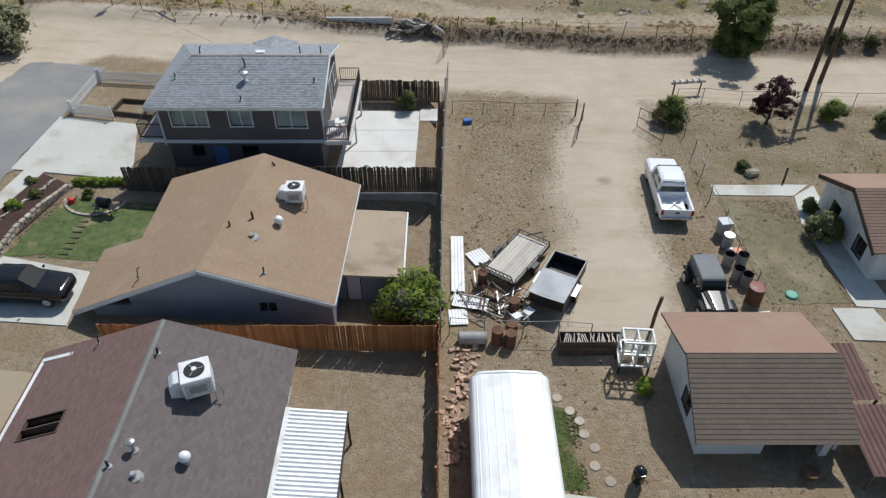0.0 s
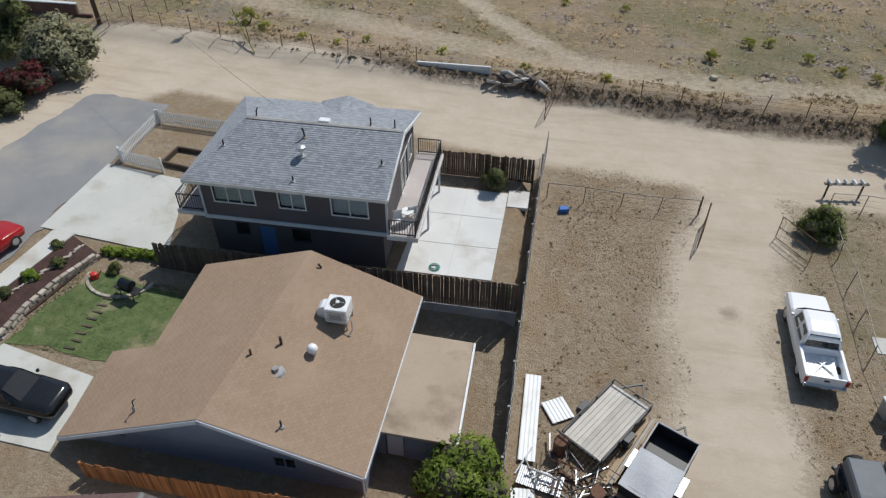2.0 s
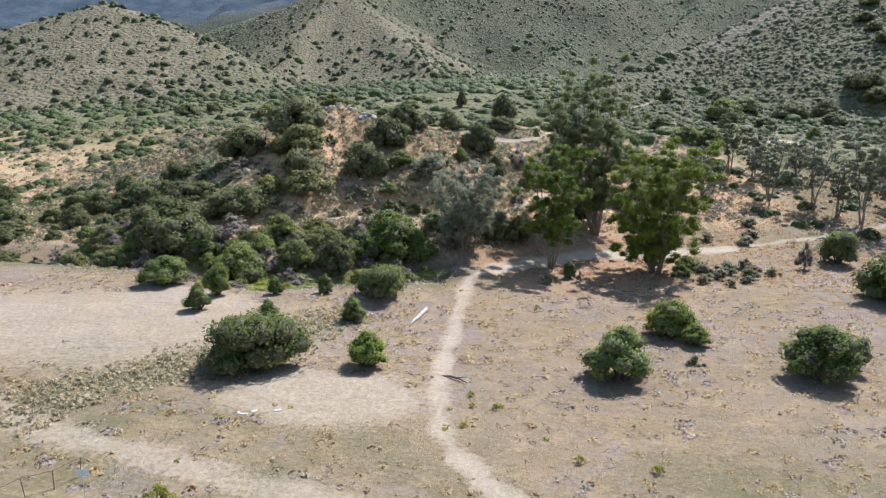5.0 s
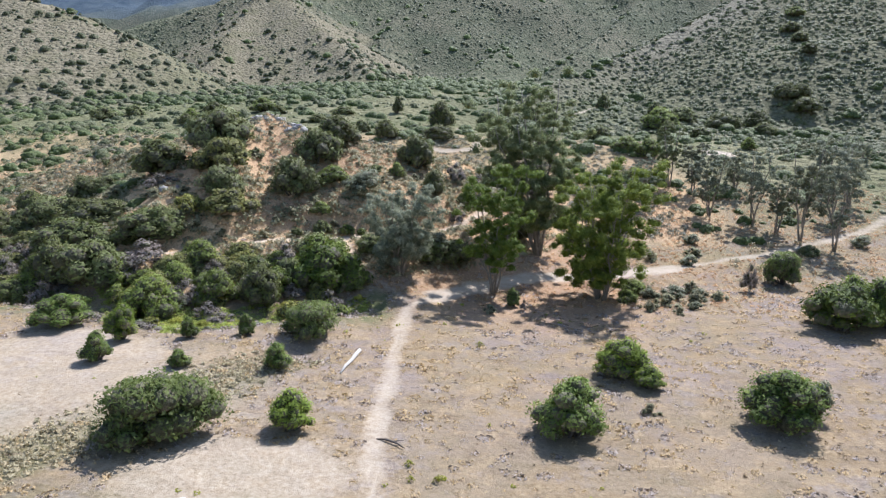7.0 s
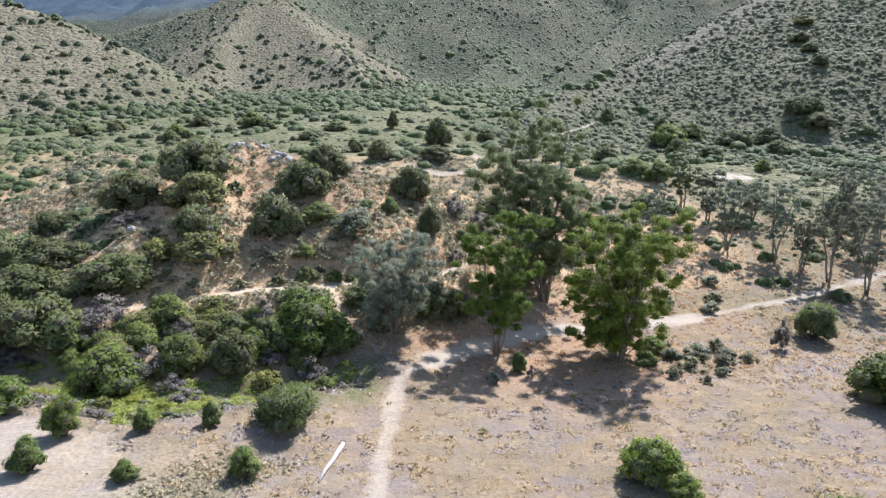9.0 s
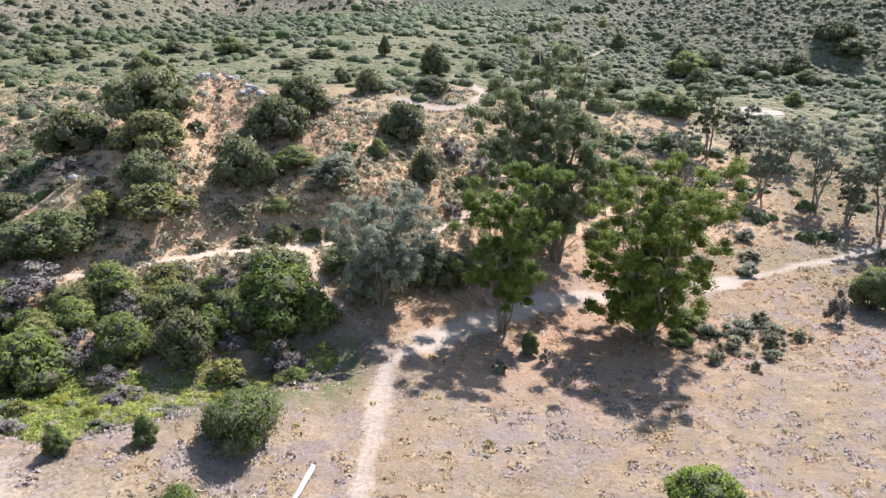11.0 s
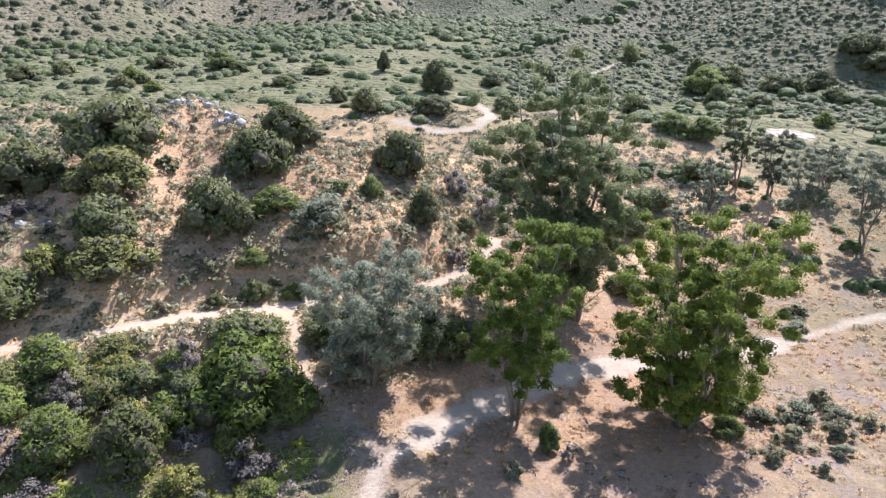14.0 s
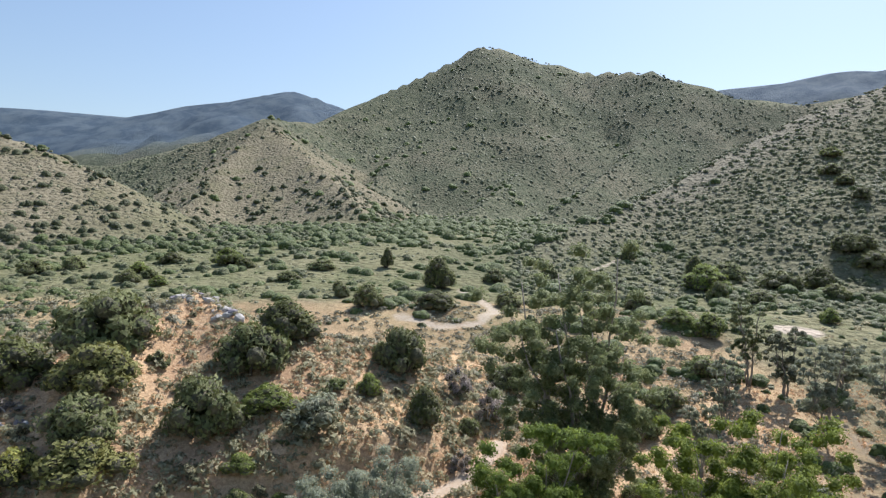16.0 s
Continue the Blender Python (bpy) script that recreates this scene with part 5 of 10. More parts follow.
# the field
plant("pepper", [(-30.0, 88.5, 10.6, 6.6), (-23.7, 114.3, 7.6, 5.2)], "field bushes", sink=0)
plant("pepper", [(46.5, 153.0, 6.6, 7.0)], "field bushes", "soft upright green bush beside the trail", sink=0)
plant("field", [(-19.8, 91.6, 4.3, 4.2), (-44.2, 108.0, 4.0, 4.8), (14.6, 106.6, 3.6, 2.9), (50.5, 136.5, 6, 6.5)], "field bushes", sink=0)
plant("field", [(12.2, 109.8, 6.4, 5.2)], "field bushes", "bright green bush with a second low crown", sink=0)
plant("field_dark", [(5.1, 95.2, 7.4, 6.0), (25.0, 98.6, 8.6, 6.2), (-54.0, 112.0, 7.4, 4.4), (-43.2, 101.5, 3.4, 3.6), (-25.1, 104.8, 3.2, 3.4), (-31.0, 112.2, 2.4, 2.8), (-37.0, 109.8, 2.3, 2.8), (-34.2, 101.0, 2.6, 2.2), (-57.0, 78.0, 4.0, 4.0)], "field bushes", sink=0)
plant("field_dark", [(1.0, 136.5, 2.4, 3.2)], "field bushes", "thin young bush at the shaded trail edge", sink=0)
plant("gloss", [(44.5, 129.0, 12.5, 7.2), (51.5, 131.0, 9, 7.6)], "field bushes", "large dark green bush at the edge of the field", sink=0)
plant("grey", [(29.6, 101.0, 4.2, 4.0), (-2.5, 132.0, 2.4, 1.6)], "field bushes", sink=0)
plant("dead", [(39.5, 148.0, 3.8, 5.2), (2.6, 134.8, 1.8, 1.8)], "field bushes", sink=0)
# the mound
plant("dark_b", [(-56.5, 171.5, 15.6, 10.0), (-36.9, 171.7, 11.9, 7.9), (-38.9, 160.0, 10.7, 8.1), (-50.3, 154.7, 10.2, 6.2), (-18.6, 183.2, 10.1, 7.9), (-8.3, 176.3, 4.1, 3.0), (-84.3, 169.5, 9.2, 5.7), (-86.6, 161.1, 12.4, 6.1), (-70.6, 155.5, 8.2, 3.6)])
plant("dark_c", [(-67.8, 167.6, 11.8, 8.0), (-57.2, 162.8, 5.3, 4.2), (-34.4, 178.6, 10.5, 6.5), (-14.0, 171.6, 5.6, 5.6), (-75.0, 155.1, 13.4, 5.4)])
plant("olive", [(-51.9, 161.7, 11.6, 6.4), (-47.6, 150.5, 10.7, 5.0)])
plant("green", [(-32.7, 165.1, 7.9, 4.1), (-21.5, 173.0, 3.8, 3.5), (-32.8, 156.4, 4.3, 2.6), (-28.0, 155.3, 3.3, 2.2), (-25.6, 156.4, 2.1, 1.4)], label="small leafy green shrub on the dry mound")
plant("dark_a", [(-56.7, 145.6, 7.8, 6.3), (-32.0, 153.5, 3.6, 2.9), (-36.0, 151.4, 2.7, 1.7), (-25.5, 171.2, 3.2, 2.0), (-59.9, 145.7, 13.4, 6.5), (-73.1, 146.7, 14.6, 6.7)])
plant("lime_b", [(-54.2, 149.8, 6.8, 4.2)], label="yellowing olive shrub above the mound trail")
plant("grey", [(-25.7, 163.1, 11.1, 5.6), (-11.5, 150.5, 6.5, 4.5), (-20.5, 148.5, 5.0, 3.4)])
plant("dead", [(-10.3, 183.2, 6.1, 4.9), (-5.8, 181.1, 6.0, 5.7), (-64.0, 160.4, 9.0, 3.0), (-9.0, 168.0, 4.5, 3.2)])
plant("sage", [(-51.8, 146.4, 4.9, 2.2), (-37.8, 154.0, 3.6, 2.0), (-30.4, 155.4, 2.8, 1.6), (-49.0, 170.3, 3.0, 2.1), (-41.0, 148.3, 2.7, 1.8), (-39.8, 152.0, 2.5, 1.6), (-63.7, 156.6, 4.9, 2.1), (-57.7, 156.0, 4.7, 1.9), (-47.1, 146.2, 2.7, 1.6), (-23.4, 168.1, 2.8, 1.7), (-18.3, 176.5, 3.3, 1.6), (-74.6, 163.8, 6.8, 2.7)])
# the gully thicket
plant("green", [(-49.0, 124.1, 8.8, 7.1), (-41.3, 128.3, 7.1, 5.8), (-47.4, 137.6, 7.0, 4.8), (-58.4, 132.6, 6.7, 4.6), (-48.9, 132.6, 6.4, 4.3), (-35.5, 139.4, 4.9, 3.7)])
plant("gloss", [(-27.6, 137.2, 13.7, 8.4), (-23.6, 136.9, 7.0, 4.9), (-33.5, 132.5, 6.0, 4.4)])
plant("dark_c", [(-35.0, 128.8, 7.7, 6.7), (-69.0, 134.4, 9.0, 8.0), (-8.5, 149.5, 7.0, 4.6), (3.0, 168.0, 7.5, 6.0)], label="dark green shrub with an uneven crown in the brush")
plant("dark_b", [(-30.5, 145.2, 10.0, 4.4), (-32.2, 135.0, 6.2, 5.0)])
plant("dark_a", [(-62.4, 133.2, 13.1, 8.5), (-39.0, 136.7, 6.4, 4.3), (-22.2, 147.5, 5.9, 3.8), (-12.0, 148.0, 6.5, 4.2)])
plant("dead", [(-45.3, 127.5, 7.2, 4.1), (-34.4, 140.0, 5.7, 4.7), (-55.6, 137.6, 11.0, 4.4), (-51.8, 115.5, 6.6, 2.6), (-44.4, 113.4, 6.2, 2.2), (-37.8, 121.2, 4.9, 1.9), (-41.0, 124.0, 5.0, 2.4)])
plant("lime_b", [(-40.6, 137.7, 6.8, 4.0), (-52.5, 128.0, 5.5, 3.2), (-45.5, 117.5, 3.2, 1.8)])
# the wash and the valley
plant("sage", [(24.5, 139.5, 5.0, 2.2), (21.0, 136.5, 4.0, 1.8), (29.0, 141.0, 4, 2.2), (30, 147, 4.2, 2.2), (27, 165, 5, 2.4), (36, 168, 5, 2.2), (22, 148, 4, 2.0), (33, 143, 3.6, 1.8), (13.5, 100.5, 2.4, 1.2), (25.0, 134.5, 2.4, 1.4)], label="pale sage shrub in the dry wash")
plant("grey", [(26.5, 144.0, 5, 2.6), (22.5, 143.0, 4.2, 2.2), (34, 163, 4.5, 2.4), (20, 166, 5, 2.6), (71, 176, 6, 3), (30.5, 144.0, 3.6, 2.0), (28.0, 137.5, 3.0, 1.6), (38, 176, 5, 2.4)], label="grey-green sage shrub in the dry wash")
plant("green", [(20.5, 146.0, 4.6, 3.0), (18.6, 140.8, 3.6, 2.6), (55.2, 283.1, 13.4, 9.1), (73.5, 250.0, 5.1, 4.4), (35.5, 237.4, 9.1, 4.9), (140.4, 392.8, 10.1, 5.2), (40.6, 232.2, 7.6, 6.1), (-112.4, 284.9, 6.7, 4.4), (-97.0, 266.1, 6.0, 3.6), (-90.7, 301.0, 11.3, 6.7)], label="leafy green shrub on the valley floor")
plant("dark_c", [(-33.7, 239.7, 8.0, 6.2), (-18.6, 243.3, 12.4, 5.3), (-19.6, 269.4, 9.7, 9.8), (-1.3, 253.2, 8.0, 4.7), (11.6, 289.8, 5.7, 5.7), (41.8, 325.8, 6.8, 6.8), (-44.5, 256.7, 3.8, 3.4), (-37.8, 293.6, 4.5, 6.9), (-111.9, 304.9, 9.2, 4.7), (-82.3, 293.4, 7.3, 3.9), (-107.3, 270.2, 6.9, 4.4)], label="dark green shrub on the valley floor")
plant("dark_c", [(57.1, 300.5, 6.6, 8.0), (91.0, 293.7, 10.5, 7.3), (106.9, 309.9, 11.0, 7.0), (110.9, 302.7, 12.0, 6.5), (112.1, 310.0, 8.0, 5.5), (89.2, 279.7, 8.8, 5.1), (54.4, 270.6, 6.4, 6.3), (132.8, 376.5, 10.0, 5.5), (131.0, 361.2, 9.0, 5.0), (126.6, 340.2, 8.0, 5.0), (29.4, 249.4, 8.3, 5.8)], label="large dark green shrub at the foot of the near hill")
plant("dark_b", [(-4.7, 281.9, 8.1, 5.0), (-42.2, 249.7, 5.0, 3.8), (-61.8, 271.3, 8.6, 3.7), (-56.5, 289.2, 10.3, 4.1), (-137.0, 291.1, 8.8, 5.1), (-144.0, 282.3, 11.7, 5.7), (67.0, 299.8, 12.9, 7.2), (77.8, 289.7, 15.0, 6.9), (58, 170, 5, 2.6), (-2.5, 195, 8.5, 5.0), (18.0, 192, 7.5, 4.5)], label="rounded olive shrub on the valley floor")
plant("dark_a", [(64.5, 268.2, 8.0, 4.6), (-105.1, 277.2, 5.3, 3.5), (14.0, 172, 6.0, 4.0), (12.5, 184, 7.0, 5.0), (24.0, 202, 8.0, 5.0), (34.0, 215, 8.0, 5.0)], label="olive shrub among the trees of the wash")
# lesser shrubs without a fixed place
for i in range(260):
    x, y = rs.uniform(-92, 4), rs.uniform(139, 205)
    if near_line(np.array(x), np.array(y), TRAIL_UP)[0] < 2.4 or gz(x, y) < 8.0 or near_line(np.array(x), np.array(y), MOUND)[0] > 52:
        continue
    kind = rs.choice(["small_olive", "small_sage", "small_dry", "small_sage", "small_dry"])
    put(models[kind][1], x, y, rs.uniform(0.0, 1.0) ** 2 * 1.1 + 0.4, None, rs.uniform(0.8, 1.1), "", 0.12, rs)
for i in range(120):
    x = rs.uniform(-88, -21)
    y = 133.0 + rs.uniform(-8.0, 9.0) + (3.5 if x < -55 else 0)
    if near_line(np.array(x), np.array(y), TRAIL_UP)[0] < 3.2 or near_line(np.array(x), np.array(y), TRAIL_SIDE)[0] < 2.4:
        continue
    kind = rs.choice(["dark_a", "olive", "green", "dark_b", "olive", "dead", "dead", "lime_b"] if y > 129 else ["green", "dead", "grey", "lime_b"])
    w = rs.uniform(3.2, 6.5) * (0.8 if y < 129 else 1.0)
    put(models[kind][1], x, y, w / 2, None, rs.uniform(0.75, 1.05), "", 0.3, rs)
for i in range(40):
    x = rs.uniform(-75, -20)
    put(models["weed" if i % 3 else "grey"][1], x, float(gully_brink(x)) + rs.uniform(2.0, 9.0), rs.uniform(0.5, 1.4), None, 0.7, "", 0.05, rs)
# weeds along the field's edge
for x, y, w in [(-26.1, 64.7, 2.6), (-24.2, 63.4, 1.6), (13.3, 67.9, 1.8), (16.9, 71.0, 1.7), (18.7, 71.5, 1.4), (21.4, 68.9, 1.6), (23.5, 67, 1.4), (0.8, 77.7, 1.2), (6.5, 77.0, 1.3), (-15.5, 64.0, 1.2), (-9, 63.6, 1.3), (-20.5, 62.4, 1.2), (-2.0, 62.2, 1.3), (4.5, 61.8, 1.3), (26.0, 66.0, 1.5), (29, 70, 1.4), (-17.5, 62.2, 1.0), (-8.8, 87.7, 1.0), (-8.4, 85.4, 0.9), (-6.3, 85.6, 1.1), (-8.7, 81.3, 0.9), (-3.6, 117.9, 1.3)]:
    put(models["weed"][1], x, y, w / 2, None, 1.0, "low yellow-green weed clump beside the field fence", 0.05, rs)
for i in range(80):
    x, y = rs.uniform(-150, -80), rs.uniform(124, 178)
    put(models[rs.choice(["dark_a", "dark_c", "dark_b", "olive"])][1], x, y, rs.uniform(1.5, 3.6), None, rs.uniform(0.7, 1.0), "olive shrub in the brush beyond the field", 0.3, rs)
for _, mm in models.values():
    drop_model(mm)

# ---- uncountable growth ----


def bank(name, label, x, y, r, tall, mat, per, leaf, seed, sink=0.0, category="scrub"):
    """Low plants without number: a ragged dome of leaf sprays for each place."""
    rng = np.random.default_rng(seed)
    n = len(x)
    z = ground(x, y) - sink
    u = rng.uniform(0, 1, (n, per))
    a = rng.uniform(0, 2 * np.pi, (n, per))
    el = np.arcsin(u ** 0.8)
    d = np.stack([np.cos(a) * np.cos(el), np.sin(a) * np.cos(el), np.sin(el)], -1)
    p = np.stack([x, y, z], -1)[:, None] + d * (r[:, None] * rng.uniform(0.72, 1.08, (n, per)))[..., None] * np.array([1, 1, tall])
    nor = d + rng.normal(size=d.shape) * 0.45
    nor /= np.linalg.norm(nor, axis=-1)[..., None]
    t = np.cross(nor, rng.normal(size=d.shape))
    t /= np.linalg.norm(t, axis=-1)[..., None]
    b = np.cross(nor, t)
    s = (r[:, None] * leaf * rng.uniform(0.6, 1.3, (n, per)))[..., None]
    q = np.stack([p - t * s * 0.6 - b * s * 0.5, p + t * s * 0.8, p - t * s * 0.5 + b * s * 0.5], axis=2)
    ob = quads_mesh(name, q, M[mat], soft=unit(0.55 * d + 0.45 * nor + np.array([0, 0, 0.25 if tall > 0.4 else 1.3])).reshape(-1, 3), corners=3)
    return tagged(ob, label, category, kind="stuff")


def domes(name, label, x, y, r, tall, mat, seed, sink=0.1, category="scrub", rings=2, sides=5):
    """Shrubs without number: one lumpy closed crown for each place."""
    rng = np.random.default_rng(seed)
    n = len(x)
    a = np.arange(sides) * 2 * np.pi / sides + rng.uniform(0, 6.28, (n, 1))
    rows = []
    for e in np.linspace(-0.25, 0.95 if rings > 2 else 0.7, rings):
        k = r[:, None] * math.cos(e) * rng.uniform(0.72, 1.2, (n, sides))
        rows.append(np.stack([x[:, None] + np.cos(a) * k, y[:, None] + np.sin(a) * k, math.sin(e) * tall * r[:, None] * rng.uniform(0.8, 1.25, (n, sides))], -1))
    top = np.stack([x, y, tall * r * rng.uniform(0.85, 1.15, n)], -1)[:, None]
    v = np.concatenate([*rows, top], 1)
    v[..., 2] += (ground(x, y) - sink)[:, None]
    return tagged(fan_mesh(name, v, sides, rings, M[mat]), label, category, kind="stuff")


def clustered(name, label, x, y, r, tall, mat, seed, each=3, sink=0.1, category="scrub"):
    """Larger far shrubs without number: each a cluster of lumpy crowns."""
    rng = np.random.default_rng(seed)
    x, y, r = np.repeat(x, each), np.repeat(y, each), np.repeat(r, each)
    first = np.arange(len(x)) % each == 0
    a, k = rng.uniform(0, 6.28, len(x)), np.where(first, 0, rng.uniform(0.4, 0.75, len(x)))
    return domes(name, label, x + np.cos(a) * k * r, y + np.sin(a) * k * r, r * np.where(first, 0.85, rng.uniform(0.4, 0.65, len(x))), tall, mat, seed + 1, sink, category, 3, 6)


def strew(seed, n, x0, x1, y0, y1, keep):
    rng = np.random.default_rng(seed)
    x, y = rng.uniform(x0, x1, n), rng.uniform(y0, y1, n)
    k = keep(x, y, rng)
    return x[k], y[k], rng


def off_tracks(x, y, limit=0.35):
    return cover(x, y)[0] < limit


def scatter(name, label, seed, n, area, keep, r0, r1, tall, mat, per, leaf, sink=0.0, category="scrub"):
    """per: leaf sprays a plant; 0: closed crowns of leaf rings; -k: clusters of k crowns."""
    x, y, rng = strew(seed, n, *area, keep)
    r = rng.uniform(0, 1, len(x)) ** 1.8 * (r1 - r0) + r0
    if per > 0:
        return bank(name, label, x, y, r, tall, mat, per, leaf, seed + 1, sink, category)
    if per < 0:
        return clustered(name, label, x, y, r, tall, mat, seed + 1, -per, 0.1, category)
    return domes(name, label, x, y, r, tall, mat, seed + 1, 0.1, category, leaf)


def slope_of(x, y, e=3.0):
    return np.hypot(ground(x + e, y) - ground(x - e, y), ground(x, y + e) - ground(x, y - e)) / (2 * e)


def on_mound(x, y):
    return off_tracks(x, y, 0.2) & (ground(x, y) > 6.0) & (near_line(x, y, MOUND)[0] < 62)


def patchy(x, y, r, size, seed, level):
    return vnoise(x, y, size, seed, 3) + 0.45 * r.uniform(-1, 1, len(x)) > level


def share(r, x, p):
    return r.uniform(0, 1, len(x)) < p


scatter("mound_scrub", "low grey-green sage and buckwheat over the mound", 101, 11000, (-125, 10, 136, 205), lambda x, y, r: on_mound(x, y) & patchy(x, y, r, 10, 79, -0.05), 0.25, 1.0, 0.75, "leaf_dry_sage", 24, 0.42)
scatter("mound_brush", "small olive brush over the mound", 103, 8000, (-125, 10, 136, 205), lambda x, y, r: on_mound(x, y) & patchy(x, y, r, 12, 72, -0.05), 0.35, 1.3, 0.8, "leaf_sage", 20, 0.45)
scatter("wash_scrub", "low sage in the wash", 105, 1800, (14, 120, 138, 250), lambda x, y, r: off_tracks(x, y, 0.2) & patchy(x, y, r, 14, 80, 0.0), 0.3, 1.2, 0.75, "leaf_dry_sage", 22, 0.36)
scatter("crest_sage", "pale grey-white sage along the crest of the mound", 155, 8200, (-120, 40, 178, 250), lambda x, y, r: off_tracks(x, y, 0.2) & (near_line(x, y, MOUND)[0] < 48) & patchy(x, y, r, 9, 106, -0.1), 0.35, 1.15, 0.6, "leaf_hill_sage", 22, 0.42)
scatter("slope_brush", "rounded green brush on the low slope beside the mound", 165, 1500, (-260, -66, 134, 262), lambda x, y, r: off_tracks(x, y, 0.2) & (near_line(x, y, MOUND)[0] > np.where(x > -105, 14, 4)) & patchy(x, y, r, 24, 108, 0.02), 0.8, 2.6, 0.8, "bush_green", -3, 0)
scatter("slope_sage", "pale green sage and grass on the low slope beside the mound", 167, 9000, (-240, -66, 134, 262), lambda x, y, r: off_tracks(x, y, 0.2) & patchy(x, y, r, 16, 109, -0.15), 0.3, 1.1, 0.6, "leaf_sage", 14, 0.5)
scatter("wash_brush", "green brush under the trees of the wash", 106, 520, (16, 125, 172, 268), lambda x, y, r: off_tracks(x, y, 0.2) & patchy(x, y, r, 16, 73, 0.1), 0.8, 2.6, 0.8, "bush_green", -3, 0)
scatter("valley_scrub", "rounded green shrubs over the valley meadow", 107, 3200, (-300, 125, 205, 540), lambda x, y, r: off_tracks(x, y, 0.2) & (near_line(x, y, MOUND)[0] > 24) & (slope_of(x, y, 8) < 0.32) & (vnoise(x, y, 34, 71, 3) + 0.35 * r.uniform(-1, 1, len(x)) > 0.0), 0.9, 4.4, 0.7, "bush_green", -3, 0)
scatter("valley_brush", "rounded olive shrubs over the valley", 108, 1900, (-300, 140, 210, 540), lambda x, y, r: off_tracks(x, y, 0.2) & (near_line(x, y, MOUND)[0] > 24) & (slope_of(x, y, 8) < 0.35) & (vnoise(x, y, 26, 74, 3) + 0.4 * r.uniform(-1, 1, len(x)) > 0.0), 0.6, 2.4, 0.8, "bush_olive", -3, 0)
scatter("valley_sage", "grey-green sage over the valley floor", 109, 13000, (-260, 140, 195, 540), lambda x, y, r: off_tracks(x, y, 0.2) & patchy(x, y, r, 22, 82, 0.03), 0.25, 0.9, 0.7, "bush_grey", 0, 2)
scatter("gully_brush", "dark green brush along the far gullies", 111, 2600, (-260, 110, 330, 720), lambda x, y, r: (slope_of(x, y, 12) < 0.38) & patchy(x, y, r, 40, 84, -0.25), 1.5, 4.8, 0.8, "bush_green", -3, 0)
scatter("hill_scrub", "even olive scrub over the near hill", 113, 20000, (0, 360, 235, 580), lambda x, y, r: off_tracks(x, y, 0.2) & (tops(x, y)[1] > -4) & (tops(x, y)[2] + 12 * r.uniform(-1, 1, len(x)) > 9), 0.7, 1.8, 0.75, "bush_olive", 0, 2)
scatter("hill_sage", "grey-green sage between the scrub of the near hill", 114, 11000, (0, 360, 235, 580), lambda x, y, r: off_tracks(x, y, 0.2) & (tops(x, y)[1] > -4), 0.5, 1.3, 0.7, "bush_grey", 0, 2)
scatter("hill_bushes", "larger dark green bushes on the near hill", 112, 260, (30, 360, 235, 520), lambda x, y, r: (tops(x, y)[1] > -2) & patchy(x, y, r, 40, 75, 0.1), 1.8, 4.4, 0.8, "bush_green", -4, 0)
scatter("hill_scrub", "scattered dark shrubs over the grassy hill", 115, 10500, (-640, -60, 300, 760), lambda x, y, r: (tops(x, y)[0] > -6) & share(r, x, np.clip((118 - ground(x, y)) / 110, 0.06, 0.75)) & patchy(x, y, r, 60, 76, -0.4), 1.0, 3.4, 0.85, "bush_olive", -2, 0)
scatter("hill_sage", "low pale sage over the grassy hill", 117, 8000, (-560, -40, 330, 800), lambda x, y, r: tops(x, y)[0] > -3, 0.4, 1.2, 0.7, "leaf_mountain", 0, 2)
scatter("foot_brush", "dark brush at the foot of the grassy hill", 118, 2600, (-340, -60, 215, 470), lambda x, y, r: (near_line(x, y, MOUND)[0] > 24) & (slope_of(x, y, 8) < 0.42) & patchy(x, y, r, 45, 77, 0.1), 1.0, 3.2, 0.8, "bush_olive", -3, 0)
scatter("mountain_scrub", "dense grey-green chaparral over the mountain", 119, 15000, (-330, 520, 540, 1090), lambda x, y, r: (tops(x, y)[0] < 3) & (ridge(x, y, RIDGES[1][0], 0.7)[1] > 6), 0.7, 2.3, 0.7, "leaf_mountain", 0, 2)
scatter("mountain_brush", "dark chaparral clumps on the mountain", 121, 900, (-330, 500, 500, 1090), lambda x, y, r: patchy(x, y, r, 90, 78, 0.0) & (ridge(x, y, RIDGES[1][0], 0.7)[1] > 20), 1.6, 4.6, 0.8, "bush_green", -3, 0)
# grass
scatter("field_grass", "dry straw tufts over the field", 131, 9000, (-75, 62, 61, 142), lambda x, y, r: off_tracks(x, y, 0.4) & (vnoise(x, y, 9, 81, 3) + 0.6 * r.uniform(-1, 1, len(x)) > -0.1), 0.06, 0.2, 0.25, "straw", 8, 0.8, category="grass")
scatter("field_weeds", "brown weed tufts over the field", 133, 900, (-75, 62, 61, 150), lambda x, y, r: off_tracks(x, y, 0.5) & (vnoise(x, y, 6, 83, 3) > -0.25), 0.05, 0.15, 0.7, "straw_brown", 4, 0.9, category="grass")
scatter("field_herbs", "small green weeds over the field", 135, 420, (-75, 62, 63, 135), lambda x, y, r: off_tracks(x, y, 0.8) & (vnoise(x, y, 12, 85, 3) > 0.1), 0.12, 0.4, 0.8, "leaf_lime", 12, 0.6, category="grass")
